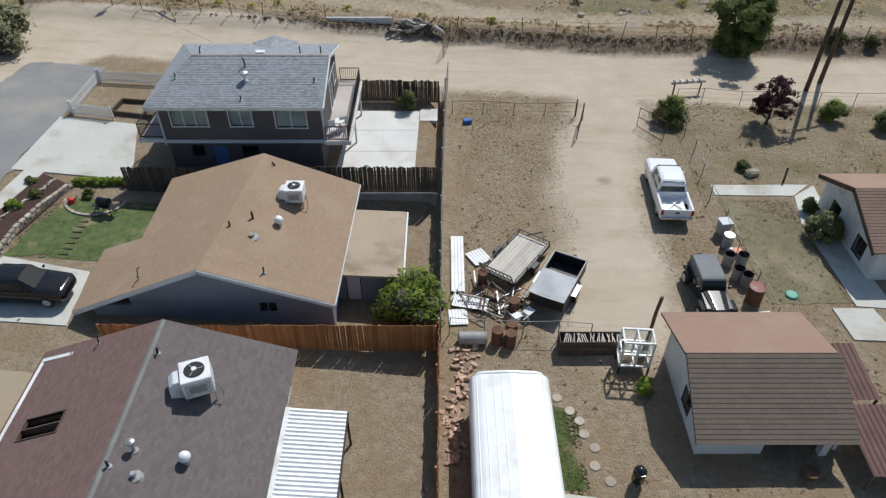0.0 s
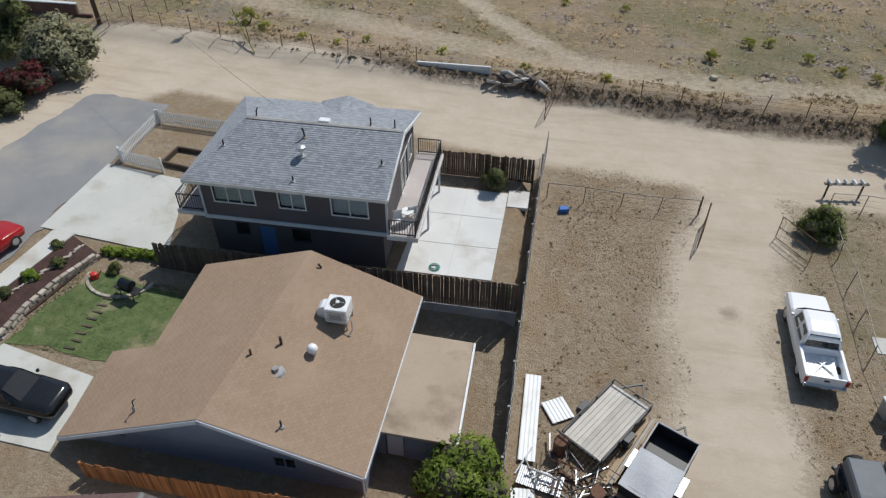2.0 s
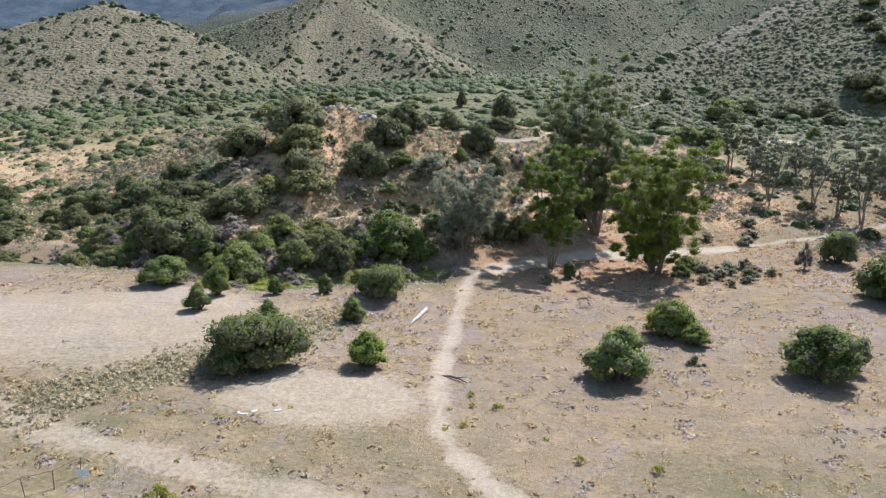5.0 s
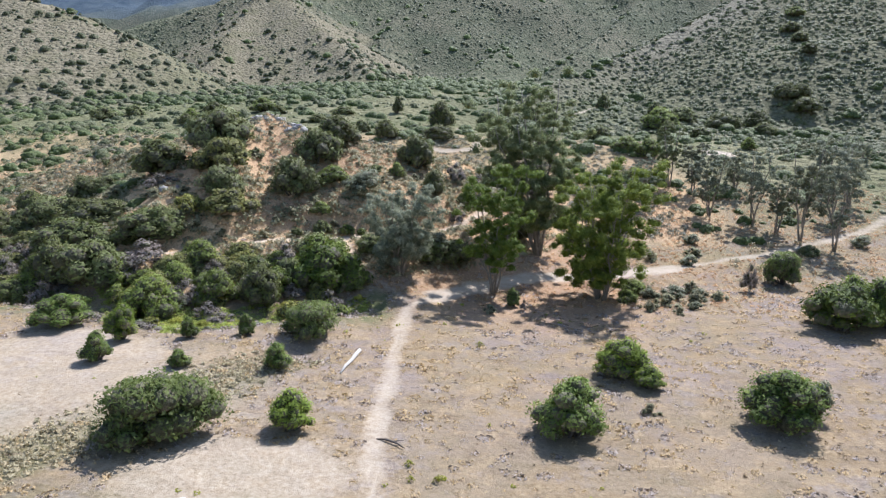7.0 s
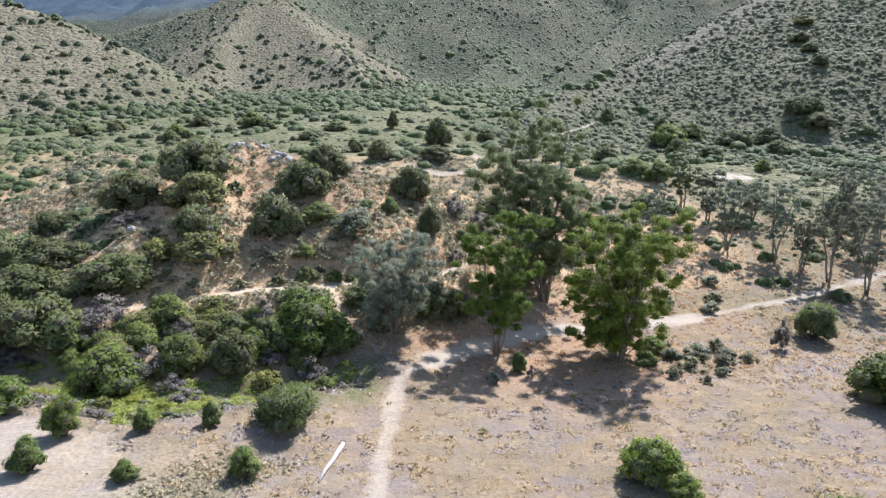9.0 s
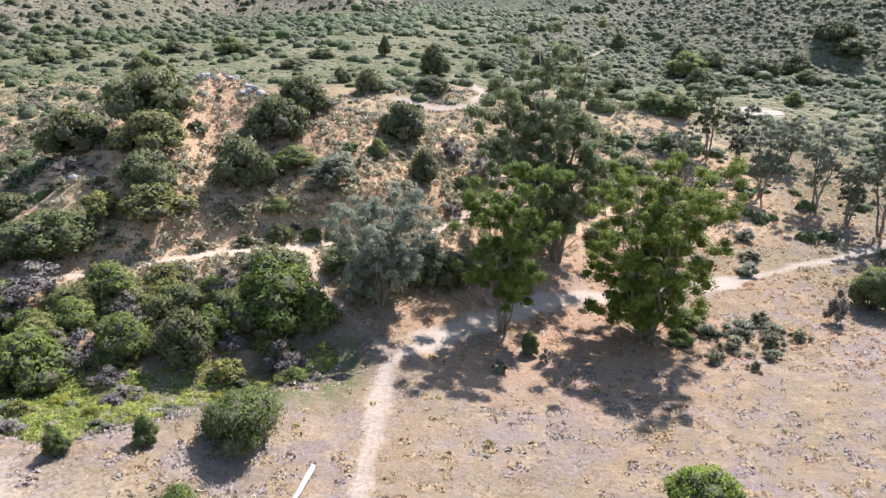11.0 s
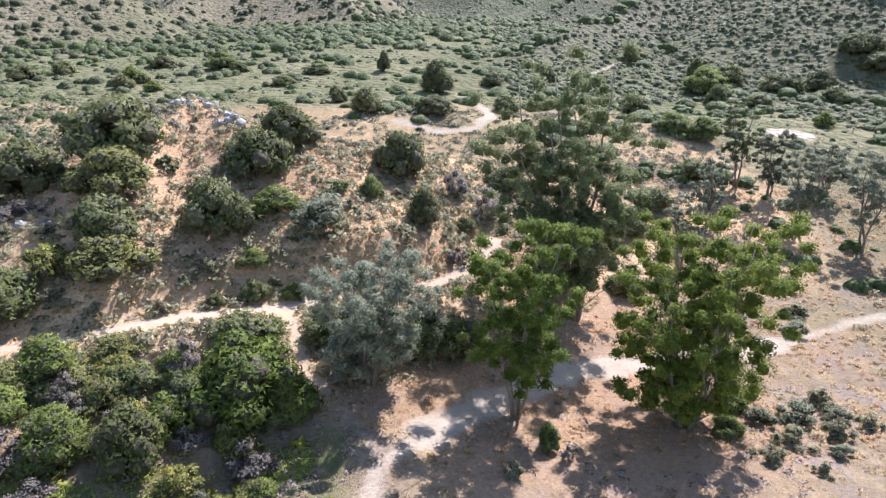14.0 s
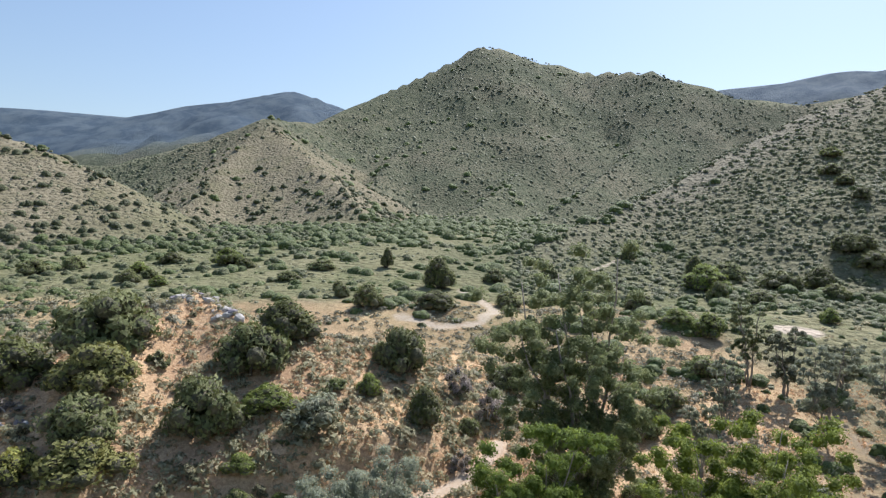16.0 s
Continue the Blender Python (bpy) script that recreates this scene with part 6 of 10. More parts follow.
# Dense narrow brush, its dark colour also painting the shadow line beneath.
scatter("fence_brush", "dry brush along the field fence, darkened for its shadow line", 137, 15000, (-34, 64, 57.2, 62.5), lambda x, y, r: (np.abs(y - (60.6 - 0.14 * np.clip(x, 0, 16)) + 0.55) < 0.45 * r.uniform(0, 1, len(x)) ** 1.3 * (1.2 + 0.8 * vnoise(x, y, 5, 96, 2)) * sstep(-30, 4, x)), 0.05, 0.22, 0.9, "dark_brush", 16, 0.5)
scatter("bank_weeds", "dry straw weeds on the road bank", 138, 4200, (-34, 64, 57.0, 63.5), lambda x, y, r: off_tracks(x, y, 0.5) & patchy(x, y, r, 3, 97, 0.0), 0.08, 0.3, 0.9, "straw", 10, 0.6, category="grass")
scatter("yard_weeds", "small brown weed tufts over the dirt lot", 139, 22000, (0.4, 16, 22, 50), lambda x, y, r: (cover(x, y)[0] < 0.75) & ~((x > 17.3) & (y > 25.5) & (y < 37.3)) & (vnoise(x, y, 3.5, 87, 3) + 0.3 * r.uniform(-1, 1, len(x)) > 0.22), 0.015, 0.065, 0.7, "straw_brown", 7, 0.7, category="grass")
scatter("mound_grass", "dry straw grass over the mound and the wash", 141, 34000, (-130, 90, 136, 215), lambda x, y, r: off_tracks(x, y, 0.3) & (vnoise(x, y, 8, 89, 3) + 0.7 * r.uniform(-1, 1, len(x)) > -0.3), 0.12, 0.42, 0.7, "straw_warm", 6, 0.8, category="grass")
scatter("yard_grass", "pale straw tufts over the dirt lot", 145, 9000, (0.4, 40, 15, 52), lambda x, y, r: (cover(x, y)[0] < 0.5) & (vnoise(x, y, 4.5, 91, 3) + 0.5 * r.uniform(-1, 1, len(x)) > 0.0), 0.03, 0.11, 0.6, "straw_brown", 7, 0.8, category="grass")
scatter("field_litter", "lilac-grey dry weed patches over the field", 149, 5200, (-75, 62, 63, 150), lambda x, y, r: off_tracks(x, y, 0.4) & (vnoise(x, y, 10, 95, 3) + 0.3 * r.uniform(-1, 1, len(x)) > 0.06), 0.25, 0.85, 0.22, "leaf_lilac", 18, 0.36, category="grass")
scatter("field_hay", "golden dry grass clumps over the field", 153, 6500, (-75, 62, 63, 150), lambda x, y, r: off_tracks(x, y, 0.4) & (vnoise(x, y, 7, 104, 3) + 0.4 * r.uniform(-1, 1, len(x)) > 0.05), 0.2, 0.75, 0.3, "straw_gold", 16, 0.36, category="grass")
scatter("field_stalks", "dark brown dead stalks over the field", 163, 1000, (-75, 62, 63, 150), lambda x, y, r: off_tracks(x, y, 0.4) & (vnoise(x, y, 8, 107, 3) + 0.4 * r.uniform(-1, 1, len(x)) > 0.1), 0.15, 0.5, 0.5, "straw_brown", 12, 0.34, category="grass")
scatter("scarp_weeds", "olive dry weeds on the low scarp of the field", 151, 14000, (-62, -20, 72, 108), lambda x, y, r: np.abs((x + 42) * 0.8 - (y - 80) * 0.45 + 2.0 * vnoise(x, y, 9, 3) - 1.5) < 4.2 * r.uniform(0.3, 1, len(x)), 0.1, 0.4, 0.6, "leaf_dry_sage", 9, 0.7, category="grass")
scatter("gully_herbs", "fresh yellow-green herbs along the gully edge", 157, 13000, (-80, -20, 112, 133), lambda x, y, r: (y - gully_brink(x) > 1.5) & (y - gully_brink(x) < 15) & (vnoise(x, y, 7, 102, 3) + 0.3 * r.uniform(-1, 1, len(x)) > 0.0), 0.15, 0.65, 0.75, "leaf_herb", 22, 0.32, category="grass")
scatter("gully_twigs", "grey dead twigs along the gully edge", 159, 2200, (-80, -18, 109, 133), lambda x, y, r: (y - gully_brink(x) > -1.5) & (y - gully_brink(x) < 7) & patchy(x, y, r, 6, 103, 0.0), 0.25, 0.8, 0.7, "leaf_lilac", 22, 0.34)

# ---- house building ----


def wall(g, axis, at, a, b, z0, z1, t, holes=()):
    """A wall along x or y from a to b, its outer face at `at`, thick t (signed), with holes (u0, u1, z0, z1) right through."""
    us = sorted({a, b, *[h[0] for h in holes], *[h[1] for h in holes]})
    vs = sorted({z0, z1, *[h[2] for h in holes], *[h[3] for h in holes]})
    g.sheet(us, vs, holes, lambda u, v, s: (u, at + t * s, v) if axis == "x" else (at + t * s, u, v))


def window(parent, axis, at, u0, u1, z0, z1, out, panes=2, frame_mat="white_paint", w=0.07, name="window", back="curtain"):
    """A window in an opening; out: +1 or -1, the side that faces outdoors."""
    def put_box(g, a, b, d0, d1, c, d):
        lo, hi = sorted((at + d0 * out, at + d1 * out))
        if axis == "x":
            g.box(a, b, lo, hi, c, d)
        else:
            g.box(lo, hi, a, b, c, d)
    g = Geo()
    cuts = [u0 + (u1 - u0) * k / panes for k in range(panes + 1)]
    holes = [(cuts[k] + (0.025 if k else 0), cuts[k + 1] - (0.025 if k < panes - 1 else 0), z0, z1) for k in range(panes)]
    us = sorted({u0 - w, u1 + w, *[q[0] for q in holes], *[q[1] for q in holes]})
    g.sheet(us, [z0 - w, z0, z1, z1 + w], holes, lambda u, v, s: (u, at + out * (0.03 - 0.09 * s), v) if axis == "x" else (at + out * (0.03 - 0.09 * s), u, v))
    win = g.make(name, M[frame_mat], parent, "", 0.008)
    for i in range(panes):
        a, b = u0 + (u1 - u0) * i / panes, u0 + (u1 - u0) * (i + 1) / panes
        q = Geo()
        put_box(q, a + 0.01, b - 0.01, -0.035, -0.027, z0 + 0.01, z1 - 0.01)
        pane = q.make("pane", M["glass"], win)
        pane.visible_shadow = False
    q = Geo()
    us = [u0 + (u1 - u0) * k / 28 for k in range(29)]
    q.sheet(us, [z0 - 0.05, z1 + 0.05], (), lambda u, v, s: (u, at - out * (0.17 + 0.012 * s + 0.025 * (round((u - u0) / (u1 - u0) * 28) % 2)), v) if axis == "x" else (at - out * (0.17 + 0.012 * s + 0.025 * (round((u - u0) / (u1 - u0) * 28) % 2)), u, v))
    # Without a curtain, a sheet painted dark stands for the unlit room.
    q.make("curtain" if back == "curtain" else "blind", M[back], win)
    return win


def roof_plane(parent, corners, shingles, course=0.16, thick=0.14, edge="trim_pale", label=""):
    """One slope from eave left, eave right, top right, top left, seen from above: a deck with overlapping courses on it."""
    el, er, tr, tl = [Vector(c) for c in corners]
    down = (er - el).cross(tl - el).normalized()
    deck = Geo().sheet([0.0, 0.25, 0.5, 0.75, 1.0], [k / 10 for k in range(11)], (), lambda u, v, s: tuple(el.lerp(er, u).lerp(tl.lerp(tr, u), v) - down * (0.012 + (thick - 0.012) * s))).make("roof", M[edge], parent, label, 0.0)
    nor = (er - el).cross(tl - el).normalized()
    along = (er - el).normalized()
    run = max((tl - el).length, (tr - er).length)
    n = max(2, int(run / course))
    verts, faces, uvs = [], [], []
    for i in range(n):
        t0, t1 = i / n, (i + 1.12) / n
        t1 = min(t1, 1.0)
        a, b, c, d = el.lerp(tl, t0), er.lerp(tr, t0), er.lerp(tr, t1), el.lerp(tl, t1)
        lift = 0.022
        k = len(verts)
        verts += [a + nor * 0.004, b + nor * 0.004, a + nor * lift, b + nor * lift, c + nor * 0.005, d + nor * 0.005]
        faces += [(k, k + 1, k + 3, k + 2), (k + 2, k + 3, k + 4, k + 5)]
        v0, v1 = i * course, (i + 0.98) * course
        us = [(p - el).dot(along) for p in (a, b, c, d)]
        uvs += [(us[0], v0), (us[1], v0), (us[1], v0 + 0.005), (us[0], v0 + 0.005), (us[0], v0 + 0.005), (us[1], v0 + 0.005), (us[2], v1), (us[3], v1)]
    link_mesh("shingles", verts, faces, M[shingles], deck, uvs=uvs)
    return deck


def vent_pipe(name, x, y, z, label, h=0.45, r=0.05, mat="black_metal", lean=0.0, cap=False):
    t = thing(name, (x, y, z), label, "roof vent")
    g = Geo().tube([(0, 0, -0.12), (lean * 0.3, 0, h * 0.7), (lean, 0, h)], [r, r, r], 9)
    g.make("pipe", M[mat], t, smooth=False)
    Geo().tube([(0, 0, -0.1), (0, 0, 0.03), (0, 0, 0.06)], [r * 3.2, r * 2.6, r * 1.1], 10).make("flashing", M["grey_metal"], t)
    if cap:
        Geo().tube([(lean, 0, h), (lean, 0, h + 0.06), (lean, 0, h + 0.2), (lean, 0, h + 0.26)], [r * 1.2, r * 2.6, r * 2.6, r * 0.8], 12).make("cap", M["galv"], t)
    return t


def turbine_vent(x, y, z, label):
    t = thing("turbine_vent", (x, y, z), label, "roof vent")
    Geo().tube([(0, 0, -0.15), (0, 0, 0.25)], 0.14, 12).make("collar", M["galv"], t)
    pts = [(0, 0, 0.2 + 0.4 * k / 6) for k in range(7)]
    Geo().tube(pts, [0.13 + 0.11 * math.sin(math.pi * k / 6) for k in range(7)], 16).make("turbine", M["white_metal"], t, smooth=True)


def ac_unit(x, y, z, turn, label, big=1.0):
    t = thing("roof_cooler", (x, y, z), label, "air conditioner", turn=turn)
    s = big
    g = Geo().box(-0.55 * s, 0.55 * s, -0.55 * s, 0.55 * s, 0.18, 1.05 * s)
    g.make("housing", M["white_metal"], t, "", 0.03)
    gr = Geo()
    for k in range(9):
        gr.box(-0.45 * s, 0.45 * s, -0.555 * s, -0.545 * s, 0.3 + k * 0.07 * s, 0.33 + k * 0.07 * s)
    gr.make("louvre", M["grey_metal"], t)
    box_part("panel", M["grey_metal"], t, -0.3 * s, 0.3 * s, -0.56 * s, -0.548 * s, 0.4 * s, 0.75 * s, 0.0)
    ring = Geo()
    ring.tube([(0, 0, 1.05 * s), (0, 0, 1.065 * s)], 0.38 * s, 24)
    ring.make("fan_ring", M["black_metal"], t)
    # Flat disc painted near-black for the shaded fan opening.
    Geo().tube([(0, 0, 1.06 * s), (0, 0, 1.075 * s)], 0.34 * s, 24).make("fan_guard", M["void"], t)
    for k in range(3):
        Geo().bar((0, 0, 1.085 * s), (0.33 * s * math.cos(k * 2.09), 0.33 * s * math.sin(k * 2.09), 1.085 * s), 0.03 * s).make("guard_arm", M["grey_metal"], t)
    fan = Geo().tube([(0, 0, 1.08 * s), (0, 0, 1.13 * s)], 0.1 * s, 10)
    fan.make("fan", M["white_metal"], t)
    duct = Geo()
    duct.prism([(-0.55 * s, 0.95 * s), (-0.8 * s, 0.9 * s), (-1.0 * s, 0.7 * s), (-1.05 * s, 0.0), (-0.6 * s, 0.0), (-0.55 * s, 0.1)], -0.32 * s, 0.32 * s, "y")
    duct.make("duct", M["white_metal"], t, "", 0.03)
    st = Geo()
    for a in (-0.5, 0.5):
        for b in (-0.5, 0.5):
            st.bar((a * s, b * s, -0.35), (a * s, b * s, 0.2), 0.05)
    st.bar((-0.55 * s, -0.5 * s, 0.16), (0.55 * s, -0.5 * s, 0.16), 0.05)
    st.bar((-0.55 * s, 0.5 * s, 0.16), (0.55 * s, 0.5 * s, 0.16), 0.05)
    st.make("stand", M["galv"], t)
    Geo().tube([(0.58 * s, -0.3, 0.5), (0.75 * s, -0.4, 0.3), (0.8 * s, -0.6, -0.1), (0.6 * s, -0.8, -0.25)], 0.025, 6).make("hose", M["grey_metal"], t)


# ---- the grey two-storey house ----
H = thing("two_storey_house", (-11.6, 41, 2.2), "grey-brown two-storey stucco house with grey shingle roof", "house")
HO = (-11.6, 41.0, 2.2)


def rel(o, g):
    """Shift what is gathered from world places to the thing's own origin."""
    g.v = [(p[0] - o[0], p[1] - o[1], p[2] - o[2]) for p in g.v]
    return g


H.matrix_basis = Matrix.Identity(4)   # the house's parts stand in world places
up, low = Geo(), Geo()
wins_near = [(-16.5, -14.3, 5.95, 7.25), (-12.95, -11.6, 5.95, 7.2), (-10.15, -8.3, 5.85, 7.2)]
wall(up, "x", 36.8, -17.2, -7.3, 5.0, 7.56, 0.2, wins_near)
wall(up, "x", 43.7, -17.2, -7.3, 5.0, 7.56, -0.2)
door_up = (40.2, 41.9, 5.02, 7.1)
wall(up, "y", -7.3, 37.0, 43.5, 5.0, 7.56, -0.2, [door_up, (42.2, 43.0, 5.9, 7.1)])
wall(up, "y", -17.2, 37.0, 43.5, 5.0, 7.56, 0.2, [(38.0, 39.0, 5.02, 7.1)])
up.add([(-7.32, 36.8, 7.56), (-7.32, 43.7, 7.56), (-7.32, 40.6, 8.6), (-7.48, 36.8, 7.56), (-7.48, 43.7, 7.56), (-7.48, 40.6, 8.6)], [(0, 1, 2), (3, 5, 4), (0, 2, 5, 3), (1, 4, 5, 2)])
up.make_each("upper_wall", M["stucco_taupe"], H, "taupe stucco upper wall")
wins_low = [(-15.75, -15.0, 3.7, 4.5), (-14.5, -13.55, 2.4, 4.4), (-12.6, -11.6, 3.6, 4.45)]
wall(low, "x", 36.95, -17.1, -7.6, 1.4, 4.78, 0.2, wins_low)
wall(low, "x", 43.6, -17.1, -7.6, 1.4, 4.78, -0.2)
wall(low, "y", -7.6, 37.15, 43.4, 1.4, 4.78, -0.2)
wall(low, "y", -17.1, 37.15, 43.4, 1.4, 4.78, 0.2)
low.make_each("lower_wall", M["stucco_dark"], H, "dark lower wall")
belt = Geo().box(-17.28, -7.22, 36.72, 36.8, 4.78, 5.0).box(-17.2, -7.3, 36.8, 43.7, 4.78, 5.0)
belt.make("belt_course", M["trim_pale"], H, "pale painted band between the storeys", 0.01)
for w in wins_near:
    window(H, "x", 36.8, *w, -1, 3 if w[1] - w[0] > 2 else 2)
for w in (wins_low[0], wins_low[2]):
    window(H, "x", 36.95, *w, -1, 1, "stucco_dark", 0.05, back="void")
box_part("door", M["blue_door"], H, -14.48, -13.57, 36.99, 37.04, 2.41, 4.38, 0.01, "blue painted door")
window(H, "y", -7.3, *door_up, 1, 2, "white_paint", 0.06, "sliding_door", "void")
window(H, "y", -7.3, 42.2, 43.0, 5.9, 7.1, 1, 2)
window(H, "y", -17.2, 38.0, 39.0, 5.02, 7.1, -1, 1, "white_paint", 0.06, "balcony_door", "void")
corner = Geo()
for x in (-17.26, -7.36):
    corner.box(x, x + 0.12, 36.74, 36.8, 5.0, 7.6)
corner.make_each("corner_trim", M["trim_pale"], H, "", 0.01)
# roof: hip at one end, gable at the other, a wing to the rear
E0, R0, YR = 7.55, 8.8, 40.6
roof_plane(H, [(-17.75, 36.25, E0), (-7.1, 36.25, E0), (-7.1, YR, R0), (-15.7, YR, R0)], "roof_grey", label="grey shingle slope")
roof_plane(H, [(-7.1, 44.9, E0), (-17.75, 44.9, E0), (-15.7, YR, R0), (-7.1, YR, R0)], "roof_grey")
roof_plane(H, [(-17.75, 44.9, E0), (-17.75, 36.25, E0), (-15.7, YR, R0 + 0.005), (-15.7, YR + 0.01, R0 + 0.005)], "roof_grey")
roof_plane(H, [(-13.0, 45.0, 7.62), (-13.0, 41.4, 7.62), (-11.4, 41.4, 8.12), (-11.4, 45.0, 8.12)], "roof_grey", label="rear wing slope")
roof_plane(H, [(-9.8, 41.4, 7.62), (-9.8, 45.0, 7.62), (-11.4, 45.0, 8.12), (-11.4, 41.4, 8.12)], "roof_grey")
wing = Geo()
wall(wing, "x", 44.7, -12.7, -10.1, 1.4, 7.5, -0.2)
wall(wing, "y", -12.7, 43.7, 44.5, 1.4, 7.5, 0.2)
wall(wing, "y", -10.1, 43.7, 44.5, 1.4, 7.5, -0.2)
wing.make_each("wing_wall", M["stucco_taupe"], H)
caps = Geo()
for i in range(28):
    x = -15.7 + i * 0.3
    caps.slab([(x, YR - 0.13, R0 - 0.005 + 0.02), (x + 0.32, YR - 0.13, R0 - 0.015 + 0.02), (x + 0.32, YR, R0 + 0.05), (x, YR, R0 + 0.06)], 0.02)
    caps.slab([(x, YR, R0 + 0.06), (x + 0.32, YR, R0 + 0.05), (x + 0.32, YR + 0.13, R0 + 0.005), (x, YR + 0.13, R0 + 0.015)], 0.02)
caps.make("ridge_cap", M["concrete_grey"], H)
fas = Geo()
fas.box(-17.75, -7.1, 36.2, 36.25, E0 - 0.2, E0 - 0.01)
for s, (ya, yb) in ((1, (36.25, YR)), (-1, (44.9, YR))):
    fas.slab([(-7.1, ya, E0 - 0.03), (-7.05, ya, E0 - 0.03), (-7.05, yb, R0 - 0.03), (-7.1, yb, R0 - 0.03)], 0.17)
fas.make_each("fascia", M["white_paint"], H, "white painted fascia")


def balcony(x0, x1, y0, y1, z, sides, name, label):
    b = Geo().box(x0, x1, y0, y1, z - 0.2, z).make(name, M["deck"], H, label, 0.01)
    box_part("rim", M["white_paint"], b, x0 - 0.02, x1 + 0.02, y0 - 0.03, y0 + 0.001, z - 0.24, z + 0.02, 0.005)
    g = Geo()
    for (ax, ay), (bx, by) in sides:
        n = max(2, int(math.hypot(bx - ax, by - ay) / 0.13))
        for k in range(n + 1):
            t = k / n
            x, y = ax + (bx - ax) * t, ay + (by - ay) * t
            w = 0.05 if k % 12 == 0 or k == n else 0.022
            g.bar((x, y, z), (x, y, z + 1.0), w)
        for zz in (0.12, 1.0):
            g.bar((ax, ay, z + zz), (bx, by, z + zz), 0.05)
    g.make("railing", M["black_metal"], b, "dark iron railing")
    return b


bal = balcony(-7.298, -5.75, 36.6, 44.6, 4.98, [((-7.2, 36.7), (-5.85, 36.7)), ((-5.85, 36.7), (-5.85, 44.5)), ((-5.85, 44.5), (-7.2, 44.5))], "balcony", "long balcony with a pinkish deck and dark railing")
box_part("edge_board", M["white_paint"], bal, -5.75, -5.7, 36.6, 44.6, 4.72, 5.02, 0.005)
balcony(-18.9, -17.202, 36.9, 40.2, 4.98, [((-17.3, 37.0), (-18.8, 37.0)), ((-18.8, 37.0), (-18.8, 40.1)), ((-18.8, 40.1), (-17.3, 40.1))], "small_balcony", "small balcony with dark iron railing")
for x, y in ((-5.92, 40.6), (-5.92, 44.3), (-18.75, 40.0)):
    Geo().box(x - 0.06, x + 0.06, y - 0.06, y + 0.06, 2.2, 4.78).make("balcony_post", M["trim_pale"], H, "", 0.01)
# furniture on the balcony
for x, y, tn in ((-6.85, 37.5, 30), (-6.35, 38.35, 200)):
    c = thing("patio_chair", (x, y, 4.98), "white plastic patio chair on the balcony", "chair", "balcony chairs", turn=tn)
    box_part("seat", M["planter"], c, -0.24, 0.24, -0.24, 0.24, 0.4, 0.44, 0.015)
    box_part("backrest", M["planter"], c, -0.24, 0.24, 0.21, 0.25, 0.44, 0.88, 0.015)
    for a in (-0.2, 0.2):
        for b in (-0.2, 0.2):
            Geo().bar((a, b, 0), (a, b, 0.41), 0.045).make("leg", M["planter"], c)
tb = thing("patio_table", (-6.5, 37.95, 4.98), "small round white patio table on the balcony", "table")
Geo().tube([(0, 0, 0.66), (0, 0, 0.7)], 0.34, 20).make("tabletop", M["planter"], tb)
Geo().tube([(0, 0, 0), (0, 0, 0.04), (0, 0, 0.66)], [0.22, 0.05, 0.05], 10).make("pedestal", M["planter"], tb)
# roof vents


def on_grey(y):
    return R0 - abs(y - YR) * (R0 - E0) / (YR - 36.25)


for x, y, lab, h, r, mt, ln, cp in (
    (-12.2, 39.6, "thin dark vent pipe on the grey roof", 0.55, 0.05, "black_metal", -0.1, False), (-12.0, 38.4, "white flue with a hooded cap on the grey roof", 0.35, 0.09, "white_metal", 0.0, True),
    (-12.0, 36.8, "short vent pipe near the eave", 0.3, 0.045, "black_metal", 0, False), (-9.0, 41.0, "thin vent pipe behind the ridge", 0.5, 0.04, "black_metal", 0, False), (-7.7, 41.0, "thin vent pipe behind the gable", 0.5, 0.04, "black_metal", 0, False),
    (-15.3, 40.9, "thin bent vent pipe on the ridge", 0.55, 0.04, "black_metal", 0.15, False), (-7.8, 38.3, "small vent pipe near the gable", 0.3, 0.045, "black_metal", 0, False), (-16.3, 38.6, "thin vent pipe on the hip", 0.35, 0.04, "black_metal", 0, False),
):
    vent_pipe("vent_pipe", x, y, on_grey(y), lab, h, r, mt, ln, cp)
bx = Geo().box(-0.3, 0.3, -0.2, 0.2, -0.1, 0.2).make("box_vent", M["white_metal"], None, "", 0.03)
bx.matrix_basis = pose(-11.5, 40.9, on_grey(40.9))
tagged(bx, "white box vent behind the roof ridge", "roof vent")

# ---- the tan-roofed house ----
T = thing("tan_roofed_house", (0, 0, 0), "single-storey blue-grey house with a tan shingle roof", "house")
TE, TR, TX = 3.75, 6.05, -11.55
TXF, TRF = -10.35, 5.95              # the ridge runs a little askew
TXM, TRM = TX + (TXF - TX) * 0.453, TR + (TRF - TR) * 0.453
tw = Geo()
wall(tw, "x", 24.3, -17.6, -15.6, 1.2, TE - 0.6, 0.2)
wall(tw, "x", 24.3, -15.6, -5.5, 1.2, TE - 0.05, 0.2, [(-9.2, -8.35, 2.75, 3.35)])
wall(tw, "x", 33.3, -15.6, -5.5, 1.2, TE - 0.05, -0.2)
wall(tw, "y", -5.5, 24.5, 33.1, 1.2, TE - 0.05, -0.2)
wall(tw, "y", -17.6, 24.5, 27.7, 1.2, TE - 0.6, 0.2)
wall(tw, "x", 27.9, -17.4, -15.6, 1.2, TE - 0.6, -0.2)
wall(tw, "y", -15.6, 27.9, 33.1, 1.2, TE - 0.05, 0.2)
k = (TR - TE) / 6.2
for yy, xa, za in ((24.3, TX, TR), (33.0, TXF - 0.05, TRF - 0.05)):
    tw.prism([(-15.6, TE - 0.05), (-5.5, TE - 0.05), (-5.5, TE + 0.05), (xa, za - 0.2), (-15.6, TE + 0.3)], yy, yy + 0.2, "y")
